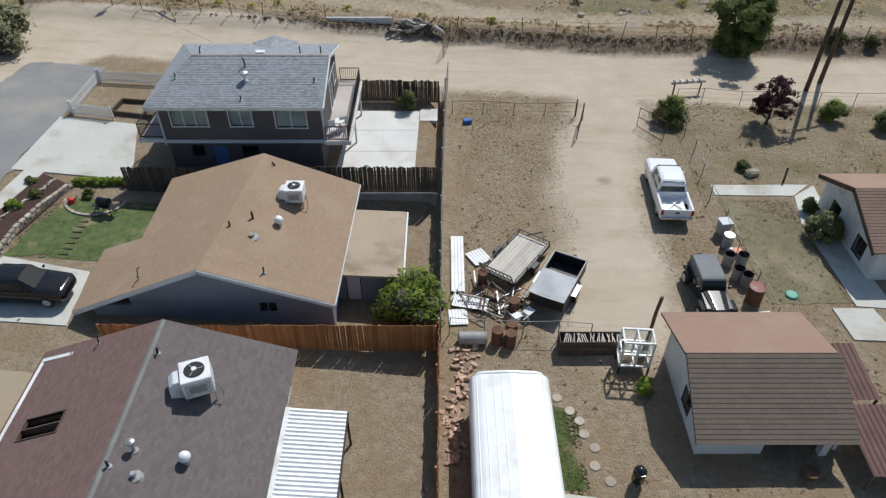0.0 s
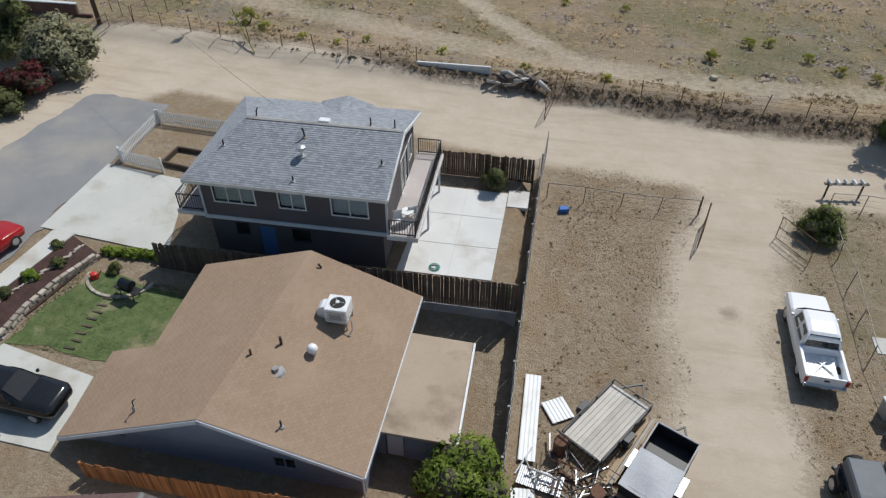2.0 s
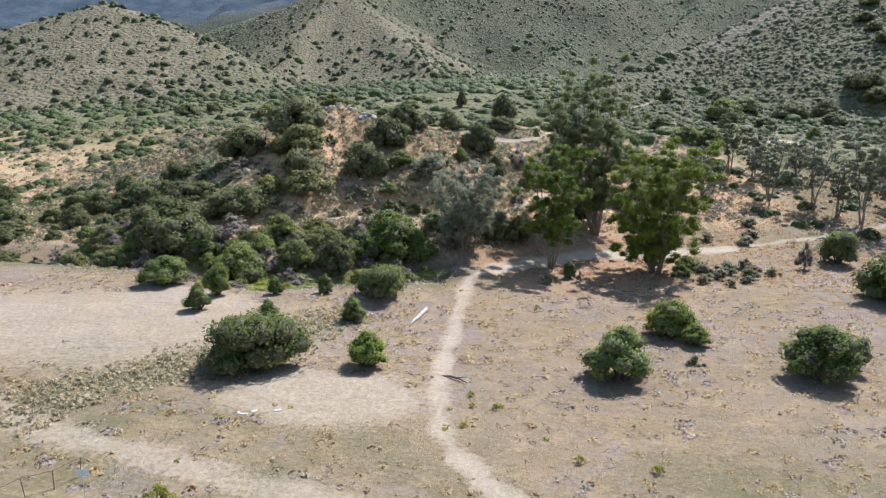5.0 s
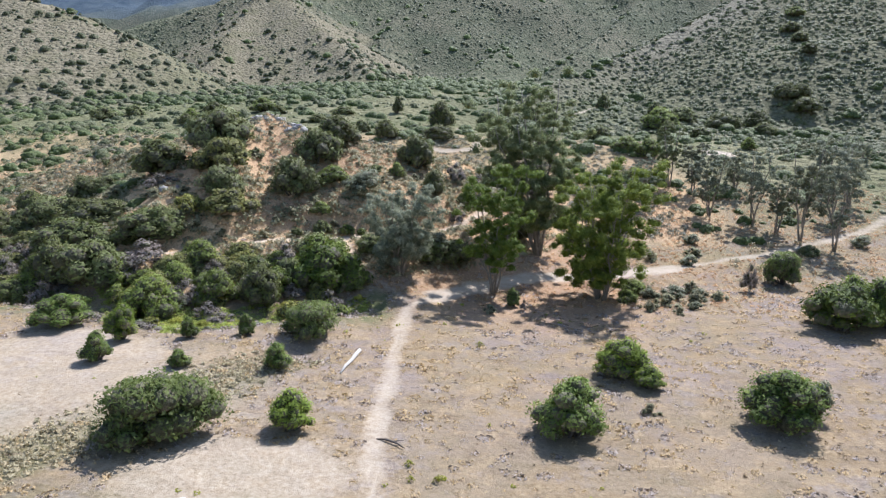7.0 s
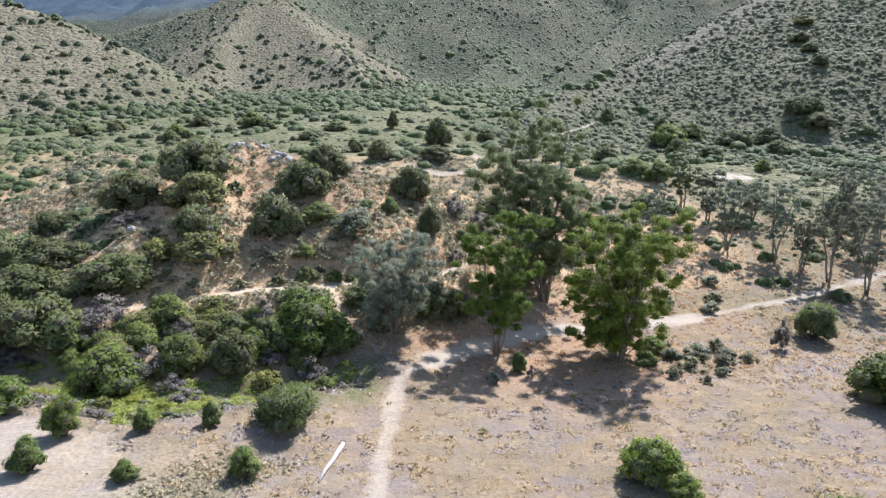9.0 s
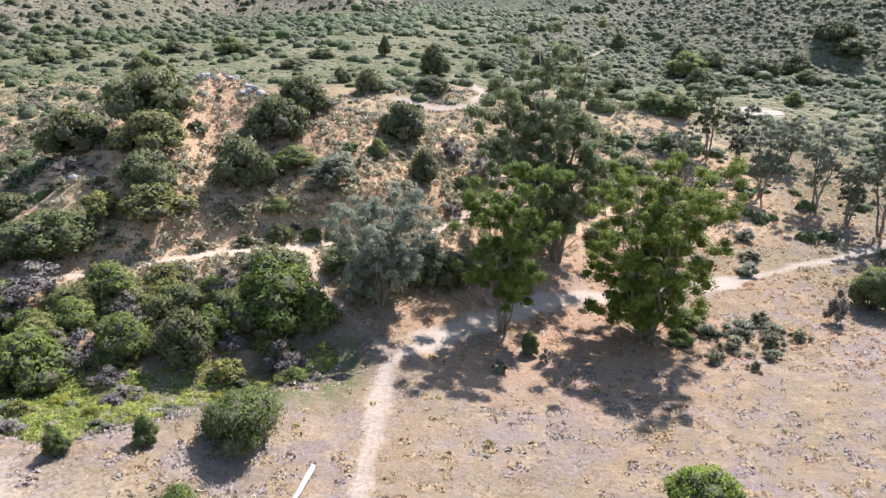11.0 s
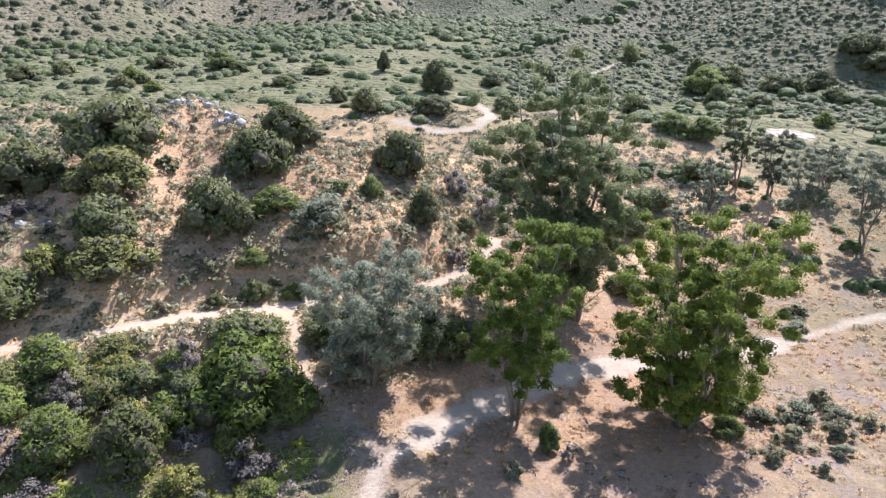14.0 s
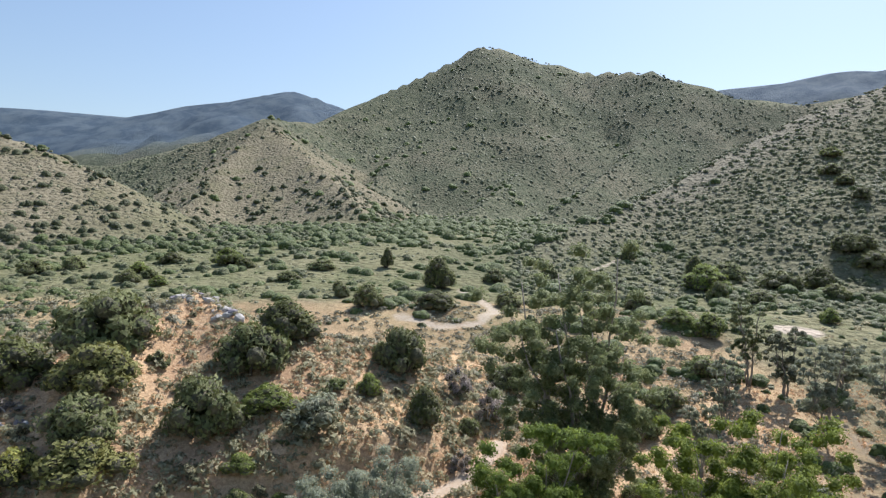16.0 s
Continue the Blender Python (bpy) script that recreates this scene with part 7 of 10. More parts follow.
tw.make_each("wall", M["siding_blue"], T, "blue-grey boarded wall")
sid = Geo()
for i in range(13):
    z = 1.5 + i * 0.2
    if z < TE - 0.1 and not 2.6 < z < 3.4:
        sid.box(-17.6, -5.5, 24.285, 24.3, z, z + 0.012)
sid.make_each("siding_joint", M["siding_blue"], T)
window(T, "x", 24.3, -9.2, -8.35, 2.75, 3.35, -1, 2, "siding_blue", 0.05, back="void")
roof_plane(T, [(-5.3, 23.75, TE), (-4.97, 33.8, TE), (TXF, 33.8, TRF), (TX, 23.75, TR)], "roof_tan", 0.14, label="tan shingle slope")
TL = (TR - (TE + 0.42)) / (16.1 + TX)      # fall of the left slope
TLM = TRM - (TRM - (TE + 0.42)) / (TXM + 16.1) * (TXM + 18.35)
roof_plane(T, [(-18.35, 28.3, TLM), (-18.35, 23.75, TR - TL * (18.35 + TX)), (TX, 23.75, TR), (TXM, 28.3, TRM)], "roof_tan", 0.14)
roof_plane(T, [(-16.1, 33.8, TE + 0.42), (-16.1, 28.3, TE + 0.42), (TXM, 28.3, TRM), (TXF, 33.8, TRF)], "roof_tan", 0.14)
fas = Geo()
fas.slab([(-5.3, 23.7, TE - 0.02), (-5.3, 23.75, TE - 0.02), (TX, 23.75, TR - 0.02), (TX, 23.7, TR - 0.02)], 0.2)
fas.slab([(-18.35, 23.75, TR - TL * (18.35 + TX) - 0.02), (-18.35, 23.7, TR - TL * (18.35 + TX) - 0.02), (TX, 23.7, TR - 0.02), (TX, 23.75, TR - 0.02)], 0.2)
fas.slab([(-5.3, 23.75, TE - 0.02), (-5.25, 23.75, TE - 0.02), (-4.92, 33.8, TE - 0.02), (-4.97, 33.8, TE - 0.02)], 0.18)
fas.make_each("fascia", M["trim_pale"], T, "pale blue fascia")
ext = Geo()
wall(ext, "x", 26.2, -5.498, -2.5, 1.2, 3.5, 0.15, [(-5.1, -4.3, 1.5, 3.4)])
wall(ext, "y", -2.5, 26.35, 30.9, 1.2, 3.5, -0.15)
wall(ext, "x", 31.05, -5.498, -2.5, 1.2, 3.5, -0.15)
ext.make_each("extension_wall", M["siding_blue"], T, "blue-grey extension wall")
box_part("back_door", M["trim_pale"], T, -5.05, -4.35, 26.25, 26.3, 1.5, 3.38, 0.01)
Geo().slab([(-5.2, 25.9, 3.72), (-2.1, 25.9, 3.55), (-2.1, 31.4, 3.55), (-5.2, 31.4, 3.72)], 0.14).make("flat_roof", M["roll_roof"], T, "stained tan roll roofing", 0.01)
box_part("gutter", M["white_paint"], T, -2.08, -1.98, 25.9, 31.4, 3.4, 3.54, 0.01)
for p in ((-5.44, 23.95),):
    Geo().tube([(p[0], p[1], 1.4), (p[0], p[1], 3.6)], 0.05, 8).make("downspout", M["white_paint"], T)
ac_unit(-8.1, 30.6, 5.0, 0, "white rooftop cooler with a curved duct on the tan roof", 0.92)


def on_tan(x):
    return TE + (x + 4.95) * (TR - TE) / (TX + 4.95) if x > TX else TR + (x - TX) * 0.35


vent_pipe("vent_pipe", -9.6, 33.0, on_tan(-9.6), "black bent vent pipe on the tan roof", 0.5, 0.05, lean=-0.15)
vent_pipe("vent_pipe", -9.9, 28.2, on_tan(-9.9), "black vent pipe with a tee cap on the tan roof", 0.55, 0.06)
vent_pipe("vent_pipe", -10.8, 27.2, on_tan(-10.8), "black vent pipe on the tan roof", 0.4, 0.05)
vent_pipe("box_vent", -9.7, 26.9, on_tan(-9.7), "squat blue-grey roof vent", 0.22, 0.13, "grey_metal")
turbine_vent(-8.6, 28.3, on_tan(-8.6), "round white turbine vent on the tan roof")
vent_pipe("vent_pipe", -8.7, 24.6, on_tan(-8.7), "black tee pipe near the gable edge", 0.4, 0.04)
vent_pipe("aerial_stub", -14.9, 24.6, on_tan(-14.9), "thin bent aerial bracket on the roof edge", 0.6, 0.025, lean=0.25)

# ---- the brown-roofed house ----
B = thing("brown_roofed_house", (0, 0, 0), "low house with dark brown shingles and a white patio cover", "house")
BE, BR, BX, BY = 3.85, 5.9, -12.2, 20.75
bw = Geo()
wall(bw, "x", BY - 0.5, -18.0, -7.1, 1.0, BE, -0.2)
wall(bw, "y", -7.1, 0.0, BY - 0.7, 1.0, BE, -0.2, [(12.0, 14.0, 1.4, 3.4)])
wall(bw, "y", -18.0, 0.0, BY - 0.7, 1.0, BE, 0.2)
wall(bw, "x", -0.2, -18.0, -7.1, 1.0, BE, 0.2)
bw.prism([(-18.0, BE), (-7.1, BE), (BX, BR - 0.15)], BY - 0.7, BY - 0.5, "y")
bw.make_each("wall", M["white_wall"], B, "cream wall")
roof_plane(B, [(-6.6, -0.6, BE), (-6.6, BY, BE), (BX, BY, BR), (BX, -0.6, BR)], "roof_brown", 0.14, edge="wood_old", label="dark brown shingle slope")
hole = (-17.0, -15.2, 15.75, 16.75)


def on_brown(x):
    return BE + (x + 6.6) * (BR - BE) / (BX + 6.6) if x > BX else BR - (BX - x) * (BR - BE) / 5.6


for xa, xb, ya, yb in ((-18.15, BX, 16.75, BY), (-18.15, BX, -0.6, 15.75), (hole[1], BX, 15.75, 16.75), (-18.15, hole[0], 15.75, 16.75)):
    roof_plane(B, [(xa, yb, on_brown(xa)), (xa, ya, on_brown(xa)), (xb, ya, on_brown(xb)), (xb, yb, on_brown(xb))], "roof_red", 0.14, 0.1, edge="wood_old", label="red-brown shingle slope")
wellg = Geo()
for xa, xb, ya, yb in ((hole[0] - 0.05, hole[0], 15.7, 16.8), (hole[1], hole[1] + 0.05, 15.7, 16.8), (hole[0], hole[1], 15.7, 15.75), (hole[0], hole[1], 16.75, 16.8), (hole[0], hole[1], 16.2, 16.25)):
    wellg.add([(x, y, on_brown(x) + dz) for dz in (-0.35, 0.06) for y in (ya, yb) for x in (xa, xb)], [(0, 2, 3, 1), (4, 5, 7, 6), (0, 1, 5, 4), (2, 6, 7, 3), (0, 4, 6, 2), (1, 3, 7, 5)])
wellg.make_each("well_curb", M["wood_old"], B, "open timber-framed well through the roof")
rid = Geo()
for i in range(70):
    y = BY - 0.02 - i * 0.3
    rid.slab([(BX - 0.12, y, BR - 0.02), (BX - 0.12, y - 0.32, BR - 0.03), (BX, y - 0.32, BR + 0.04), (BX, y, BR + 0.05)], 0.02)
    rid.slab([(BX, y, BR + 0.05), (BX, y - 0.32, BR + 0.04), (BX + 0.12, y - 0.32, BR - 0.03), (BX + 0.12, y, BR - 0.02)], 0.02)
rid.make("ridge_cap", M["ridge_grey"], B, "grey-green ridge cap")
box_part("gutter", M["white_paint"], B, -6.66, -6.4, -0.6, 17.62, BE - 0.2, BE + 0.03, 0.01)
ac_unit(-9.9, 17.6, on_brown(-9.9) + 0.15, 20, "white rooftop cooler on the dark brown roof", 1.08)
vent_pipe("vent_pipe", -11.9, 18.9, on_brown(-11.9), "black bent vent pipe near the ridge", 0.4, 0.05, lean=0.12)
turbine_vent(-9.6, 14.3, on_brown(-9.6), "round white turbine vent on the dark brown roof")
vent_pipe("vent_pipe", -11.4, 14.4, on_brown(-11.4), "pale capped vent on the dark brown roof", 0.4, 0.06, "galv", 0.0, True)
vent_pipe("vent_pipe", -12.0, 13.6, on_brown(-12.0), "black vent pipe with pale sealant", 0.35, 0.05)
vent_pipe("box_vent", -11.1, 13.4, on_brown(-11.1), "short wide galvanised vent", 0.25, 0.1, "galv")
vent_pipe("aerial_stub", -15.2, 20.3, on_brown(-15.2), "thin bent aerial bracket on the roof edge", 0.6, 0.03, lean=0.2)
pc = thing("patio_cover", (0, 0, 0), "white corrugated metal patio cover on posts", "patio cover")
corrugated("corrugated_panel", M["white_metal"], pc, [(-6.45, 10.0, 3.84), (-6.45, 17.6, 3.84), (-4.05, 17.6, 3.58), (-4.05, 10.0, 3.58)], 0.2, 0.07)
box_part("beam", M["black_metal"], pc, -4.1, -4.0, 10.0, 17.6, 3.38, 3.52, 0.01)
for y in (17.3, 14.5, 11.5):
    box_part("post", M["black_metal"], pc, -4.1, -4.0, y - 0.05, y + 0.05, 1.2, 3.38, 0.01)

# ---- the shed-like house with two roof colours ----
S = thing("small_white_house", (0, 0, 0), "small white house with a two-coloured shingle roof", "house")
sw = Geo()
wall(sw, "y", 11.0, 17.2, 22.4, 0.9, 2.9, 0.18, [(18.6, 19.5, 1.9, 2.85)])
wall(sw, "x", 17.0, 11.0, 13.9, 0.9, 2.95, 0.18)
wall(sw, "x", 22.55, 11.0, 17.3, 0.9, 3.9, -0.18)
wall(sw, "y", 17.3, 17.2, 22.4, 0.9, 2.9, -0.18)
wall(sw, "x", 18.4, 13.9, 17.1, 0.9, 3.0, 0.15)
for x in (11.0, 17.12):
    sw.prism([(17.2, 2.9), (22.4, 2.9), (22.4, 3.95), (19.75, 4.68), (17.2, 3.05)], x, x + 0.18, "x")
sw.make_each("wall", M["white_wall"], S, "white painted wall")
window(S, "y", 11.0, 18.6, 19.5, 1.9, 2.85, -1, 2, "wood_old", 0.06, back="void")
box_part("dark_door", M["block_wall"], S, 14.0, 16.2, 18.34, 18.396, 1.2, 2.9, 0.01, "dark red porch front")
box_part("porch_post", M["white_wall"], S, 16.4, 16.75, 16.9, 17.2, 0.9, 2.9, 0.01)
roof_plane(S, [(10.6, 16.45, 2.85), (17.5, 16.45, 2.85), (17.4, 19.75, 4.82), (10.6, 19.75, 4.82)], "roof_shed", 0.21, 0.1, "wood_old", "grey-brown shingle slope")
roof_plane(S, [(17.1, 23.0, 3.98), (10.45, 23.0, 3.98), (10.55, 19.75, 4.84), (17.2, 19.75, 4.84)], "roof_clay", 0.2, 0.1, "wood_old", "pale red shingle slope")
vent_pipe("stove_pipe", 10.35, 23.4, gz(10.35, 23.4), "rusty stove pipe at the corner of the small house", 3.3, 0.09, "rust", 0.12)
# rust-red lean-to roofs
for nm, (x0, x1, y0, y1, z0, z1) in (("lean_to_roof", (17.5, 19.6, 18.9, 22.0, 2.9, 2.6)), ("lean_to_roof", (17.6, 20.6, 15.2, 18.6, 2.7, 2.45))):
    lt = thing(nm, (0, 0, 0), "rust-red corrugated metal lean-to roof", "lean-to")
    corrugated("corrugated_panel", M["block_wall"], lt, [(x0, y0, z1), (x1, y0, z1), (x1, y1, z0), (x0, y1, z0)], 0.24, 0.045)
    for x in (x0 + 0.1, x1 - 0.1):
        for y in (y0 + 0.1, y1 - 0.1):
            Geo().bar((x, y, 1.0), (x, y, 2.5), 0.09).make("post", M["wood_old"], lt)
    box_part("back_wall", M["block_wall"], lt, x0, x1, y1 - 0.08, y1 - 0.02, 1.0, 2.55, 0.0)

# ---- the white house at the far right ----
W = thing("white_bungalow", (0, 0, 0), "white bungalow with a red-brown shingle roof", "house")
ww = Geo()
wall(ww, "y", 23.7, 28.3, 34.7, 0.9, 3.5, 0.2, [(29.3, 30.3, 1.7, 2.8), (32.6, 33.5, 1.7, 2.8)])
wall(ww, "x", 34.9, 23.7, 34.0, 0.9, 3.45, -0.2)
wall(ww, "x", 28.1, 23.7, 34.0, 0.9, 3.4, 0.2)
wall(ww, "y", 34.0, 28.3, 34.7, 0.9, 3.5, -0.2)
ww.prism([(28.3, 3.5), (34.7, 3.5), (31.62, 4.83)], 23.7, 23.9, "x")
ww.make_each("wall", M["white_wall"], W, "white stucco wall")
window(W, "y", 23.7, 29.3, 30.3, 1.7, 2.8, -1, 2, "wood_old", 0.05, back="void")
window(W, "y", 23.7, 32.6, 33.5, 1.7, 2.8, -1, 2, "wood_old", 0.05, back="void")
# The near slope is darker and redder, the far slope paler.
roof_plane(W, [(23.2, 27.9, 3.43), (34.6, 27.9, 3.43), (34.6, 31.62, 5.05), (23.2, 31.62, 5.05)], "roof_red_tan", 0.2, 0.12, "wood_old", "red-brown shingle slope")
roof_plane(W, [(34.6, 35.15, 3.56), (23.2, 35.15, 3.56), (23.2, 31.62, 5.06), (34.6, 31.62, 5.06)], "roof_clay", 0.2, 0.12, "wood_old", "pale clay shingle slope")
Geo().slab([(23.17, 27.85, 3.4), (23.21, 27.85, 3.4), (23.21, 31.62, 5.03), (23.17, 31.62, 5.03)], 0.24).make("rake_board", M["wood_old"], W)
Geo().slab([(23.21, 35.2, 3.52), (23.17, 35.2, 3.52), (23.17, 31.62, 5.03), (23.21, 31.62, 5.03)], 0.24).make("rake_board", M["wood_old"], W)
rg_ = Geo().tube([(0, 0, 0), (0, 0, 0.03)], 0.26, 16, False).make("wall_ring", M["rust"])
rg_.matrix_basis = pose(23.66, 33.2, 3.75, 0, 90, 0)
tagged(rg_, "rusty iron ring hung on the white wall", "ornament")

# ---- paving and beds ----


def patch(name, corners, lift, mat, label, category, step=0.5, kind="", wobble=0.0, skirt=0.25):
    """A paved or planted piece laid over the ground between four corners (two pairs of opposite sides)."""
    a, b, c, d = [np.array(p, float) for p in corners]
    nu = max(2, int(np.linalg.norm(b - a) / step))
    nv = max(2, int(np.linalg.norm(d - a) / step))
    verts, faces = [], []
    for j in range(nv + 1):
        for i in range(nu + 1):
            u, v = i / nu, j / nv
            p = a * (1 - u) * (1 - v) + b * u * (1 - v) + c * u * v + d * (1 - u) * v
            if wobble and (i in (0, nu) or j in (0, nv)):
                p = p + wobble * np.array([vnoise(p[0], p[1], 1.3, 90), vnoise(p[0], p[1], 1.3, 91)])
            verts.append((p[0], p[1], gz(p[0], p[1]) + lift))
    for j in range(nv):
        for i in range(nu):
            k = j * (nu + 1) + i
            faces.append((k, k + 1, k + nu + 2, k + nu + 1))
    ring = [i for i in range(nu + 1)] + [j * (nu + 1) + nu for j in range(1, nv + 1)] + [nv * (nu + 1) + i for i in range(nu - 1, -1, -1)] + [j * (nu + 1) for j in range(nv - 1, 0, -1)]
    n0 = len(verts)
    verts += [(verts[i][0], verts[i][1], verts[i][2] - skirt) for i in ring]
    for k in range(len(ring)):
        k2 = (k + 1) % len(ring)
        faces.append((ring[k], n0 + k, n0 + k2, ring[k2]))
    ob = link_mesh(name, verts, faces, M[mat])
    return tagged(ob, label, category, kind=kind)


patch("road", [(-38.0, 22), (-28.0, 22), (-26.35, 50.4), (-32.2, 50.6)], 0.05, "asphalt", "worn grey asphalt street ending in dirt", "road", kind="structure", wobble=0.5)
patch("driveway", [(-27.25, 36.2), (-19.6, 35.75), (-21.4, 42.3), (-26.85, 42.7)], 0.07, "concrete", "pale concrete driveway beside the picket fence", "driveway", kind="structure")
patch("driveway", [(-24.8, 23.6), (-18.7, 23.4), (-19.0, 27.3), (-24.0, 28.2)], 0.06, "concrete", "pale concrete driveway under the dark car", "driveway", kind="structure")
patch("pavement", [(-27.6, 28.0), (-26.9, 28.0), (-25.1, 36.1), (-26.4, 36.1)], 0.1, "concrete", "narrow concrete kerb strip along the garden", "pavement", kind="structure")
patch("garden_bed", [(-26.85, 28.0), (-24.3, 28.9), (-22.9, 34.8), (-25.1, 35.9)], 0.09, "mulch", "dark mulched garden bed with small plants", "garden bed", kind="structure")
patch("lot_drive", [(-30, 12), (-18.6, 12), (-18.4, 20.3), (-27, 21.5)], 0.04, "tan_drive", "tan worn paving beside the brown-roofed house", "driveway", kind="structure", wobble=0.3)
patch("patio", [(-7.0, 36.9), (-1.85, 36.9), (-1.7, 44.8), (-6.6, 44.9)], 0.05, "concrete_white", "pale concrete patio with joints", "patio", kind="structure")
patch("patio", [(-1.66, 43.5), (-0.4, 43.5), (-0.4, 45.2), (-1.66, 45.2)], 0.05, "concrete_white", "small square of pale concrete", "patio", kind="structure")
patch("path", [(17.6, 36.0), (22.6, 35.9), (24.0, 37.1), (17.6, 37.1)], 0.05, "concrete", "pale concrete garden walk", "path", kind="structure")
patch("path", [(22.0, 33.0), (23.9, 30.5), (24.3, 37.0), (22.65, 35.85)], 0.055, "concrete", "pale concrete walk curving to the house", "path", kind="structure")
patch("path", [(22.2, 26.0), (24.2, 25.8), (23.95, 30.5), (22.1, 33.0)], 0.05, "concrete", "pale concrete walk along the house", "path", kind="structure")
patch("slab", [(21.0, 23.6), (23.4, 23.4), (23.0, 25.8), (20.8, 25.8)], 0.07, "concrete", "square concrete slab beside the lawn", "slab", kind="structure")
patch("slab", [(4.9, 13.4), (6.4, 13.3), (6.4, 14.9), (4.9, 15.1)], 0.07, "concrete", "small concrete slab by the trailer", "slab", kind="structure")
joint = Geo()
for x0, y0, x1, y1, z in ((-6.4, 39.5, -1.8, 39.5, 2.41), (-6.4, 42.2, -1.8, 42.2, 2.41), (-4.2, 37, -4.2, 44.8, 2.41)):
    joint.bar((x0, y0, z - 0.003), (x1, y1, z - 0.003), 0.02)
tagged(joint.make("patio_joint", M["concrete"]), "thin joints across the patio", "joint", kind="structure")
for nm, c, n, r1, mt, lab in (("lawn", (-24, -16.4, 28.2, 33.6), 6500, 0.07, "lawn", "patchy green lawn by the tan-roofed house"), ("lawn", (17.6, 22.2, 26.0, 35.6), 3600, 0.08, "dry_lawn", "dry mown lawn by the concrete walk"), ("lawn", (4.85, 6.2, 15.0, 19.3), 1500, 0.1, "lawn", "strip of green grass beside the trailer")):
    scatter("lawn_grass", lab, 200 + int(c[0]), 3 * n, c, lambda x, y, r: (vnoise(x, y, 2.6, 93, 3) + 0.5 * r.uniform(-1, 1, len(x)) > -0.1), 0.02, 0.6 * r1, 0.7, mt, 5, 1.0, category="lawn")
sod = patch("lawn_sod", [(-24, 28.3), (-17.0, 28.4), (-16.9, 32.8), (-22.6, 33.6)], 0.02, "turf", "patchy green and straw turf", "lawn", kind="structure", wobble=0.5)
sod = patch("lawn_sod", [(17.7, 26.2), (22.0, 26.2), (21.9, 33.3), (17.7, 35.7)], 0.02, "turf_dry", "dry turf", "lawn", kind="structure", wobble=0.4)
sod = patch("lawn_sod", [(4.9, 15.2), (6.0, 15.2), (5.6, 19.4), (4.9, 19.4)], 0.02, "lawn", "strip of green turf", "lawn", kind="structure", wobble=0.2)

# ---- fences ----


def board_fence(name, label, a, b, mat, height, top=None, foot=None, width=0.14, gap=0.012, uneven=0.03, seed=0, thick=0.022):
    """Upright boards on two rails, each board a piece of its own."""
    rng = random.Random(seed)
    t = thing(name, (0, 0, 0), label, "fence")
    L = math.hypot(b[0] - a[0], b[1] - a[1])
    n = int(L / width)
    ang = math.degrees(math.atan2(b[1] - a[1], b[0] - a[0]))
    g = Geo().box(-width / 2 + gap / 2, width / 2 - gap / 2, -thick / 2, thick / 2, 0, 1)
    src = g.make("board", M[mat], t)
    me = src.data
    bpy.data.objects.remove(src)
    for i in range(n):
        u = (i + 0.5) / n
        x, y = a[0] + (b[0] - a[0]) * u, a[1] + (b[1] - a[1]) * u
        z0 = (gz(x, y) if foot is None else foot) + 0.03
        z1 = (z0 + height if top is None else top) + rng.uniform(-uneven, uneven)
        o = new("board", me)
        o.parent = t
        o.matrix_basis = pose(x, y, z0, rng.uniform(-1, 1), rng.uniform(-0.8, 0.8), ang + rng.uniform(-1.5, 1.5)) @ Matrix.Diagonal((1, 1, z1 - z0, 1))
    nx, ny = -(b[1] - a[1]) / L * 0.04, (b[0] - a[0]) / L * 0.04
    za, zb = (gz(*a), gz(*b)) if foot is None else (foot, foot)
    for f in (0.22, 0.82):
        Geo().bar((a[0] + nx, a[1] + ny, za + height * f), (b[0] + nx, b[1] + ny, zb + height * f), 0.04, 0.09).make("rail", M[mat], t)
    k = max(2, int(L / 2.4))
    for i in range(k + 1):
        u = i / k
        x, y = a[0] + (b[0] - a[0]) * u + nx * 2.2, a[1] + (b[1] - a[1]) * u + ny * 2.2
        z0 = gz(x, y) if foot is None else foot
        Geo().box(x - 0.045, x + 0.045, y - 0.045, y + 0.045, z0 - 0.2, z0 + height * 0.98).make("post", M[mat], t)
    return t


ret = Geo().box(-19.6, -0.35, 34.62, 34.86, 1.1, 2.42)
tagged(ret.make("retaining_wall", M["concrete_grey"], None, "", 0.01), "grey block retaining wall below the brown fence", "wall", kind="structure")
board_fence("brown_board_fence", "weathered dark brown board fence on a retaining wall", (-19.5, 34.74), (-0.4, 34.74), "wood_old", 1.9, foot=2.42, seed=1, uneven=0.05)
board_fence("brown_board_fence", "dark brown board fence behind the patio", (-6.2, 46.3), (-0.3, 46.2), "wood_old", 1.75, seed=2, uneven=0.06)
board_fence("cedar_fence", "new orange cedar board fence between two lots", (-16.7, 22.7), (-0.35, 22.62), "wood_orange", 1.85, foot=1.58, seed=3, uneven=0.012)
board_fence("cedar_fence", "orange cedar board fence along the yard", (-0.2, 10.0), (-0.2, 23.2), "wood_orange", 1.8, seed=4, uneven=0.012)
board_fence("pale_board_fence", "pale painted board fence along the dirt lot", (-0.12, 23.4), (-0.02, 36.0), "wood_grey", 1.9, seed=5, uneven=0.03)
board_fence("pale_board_fence", "pale painted board fence climbing towards the dirt road", (-0.02, 36.0), (0.25, 48.2), "wood_grey", 1.9, seed=6, foot=1.5, uneven=0.03)


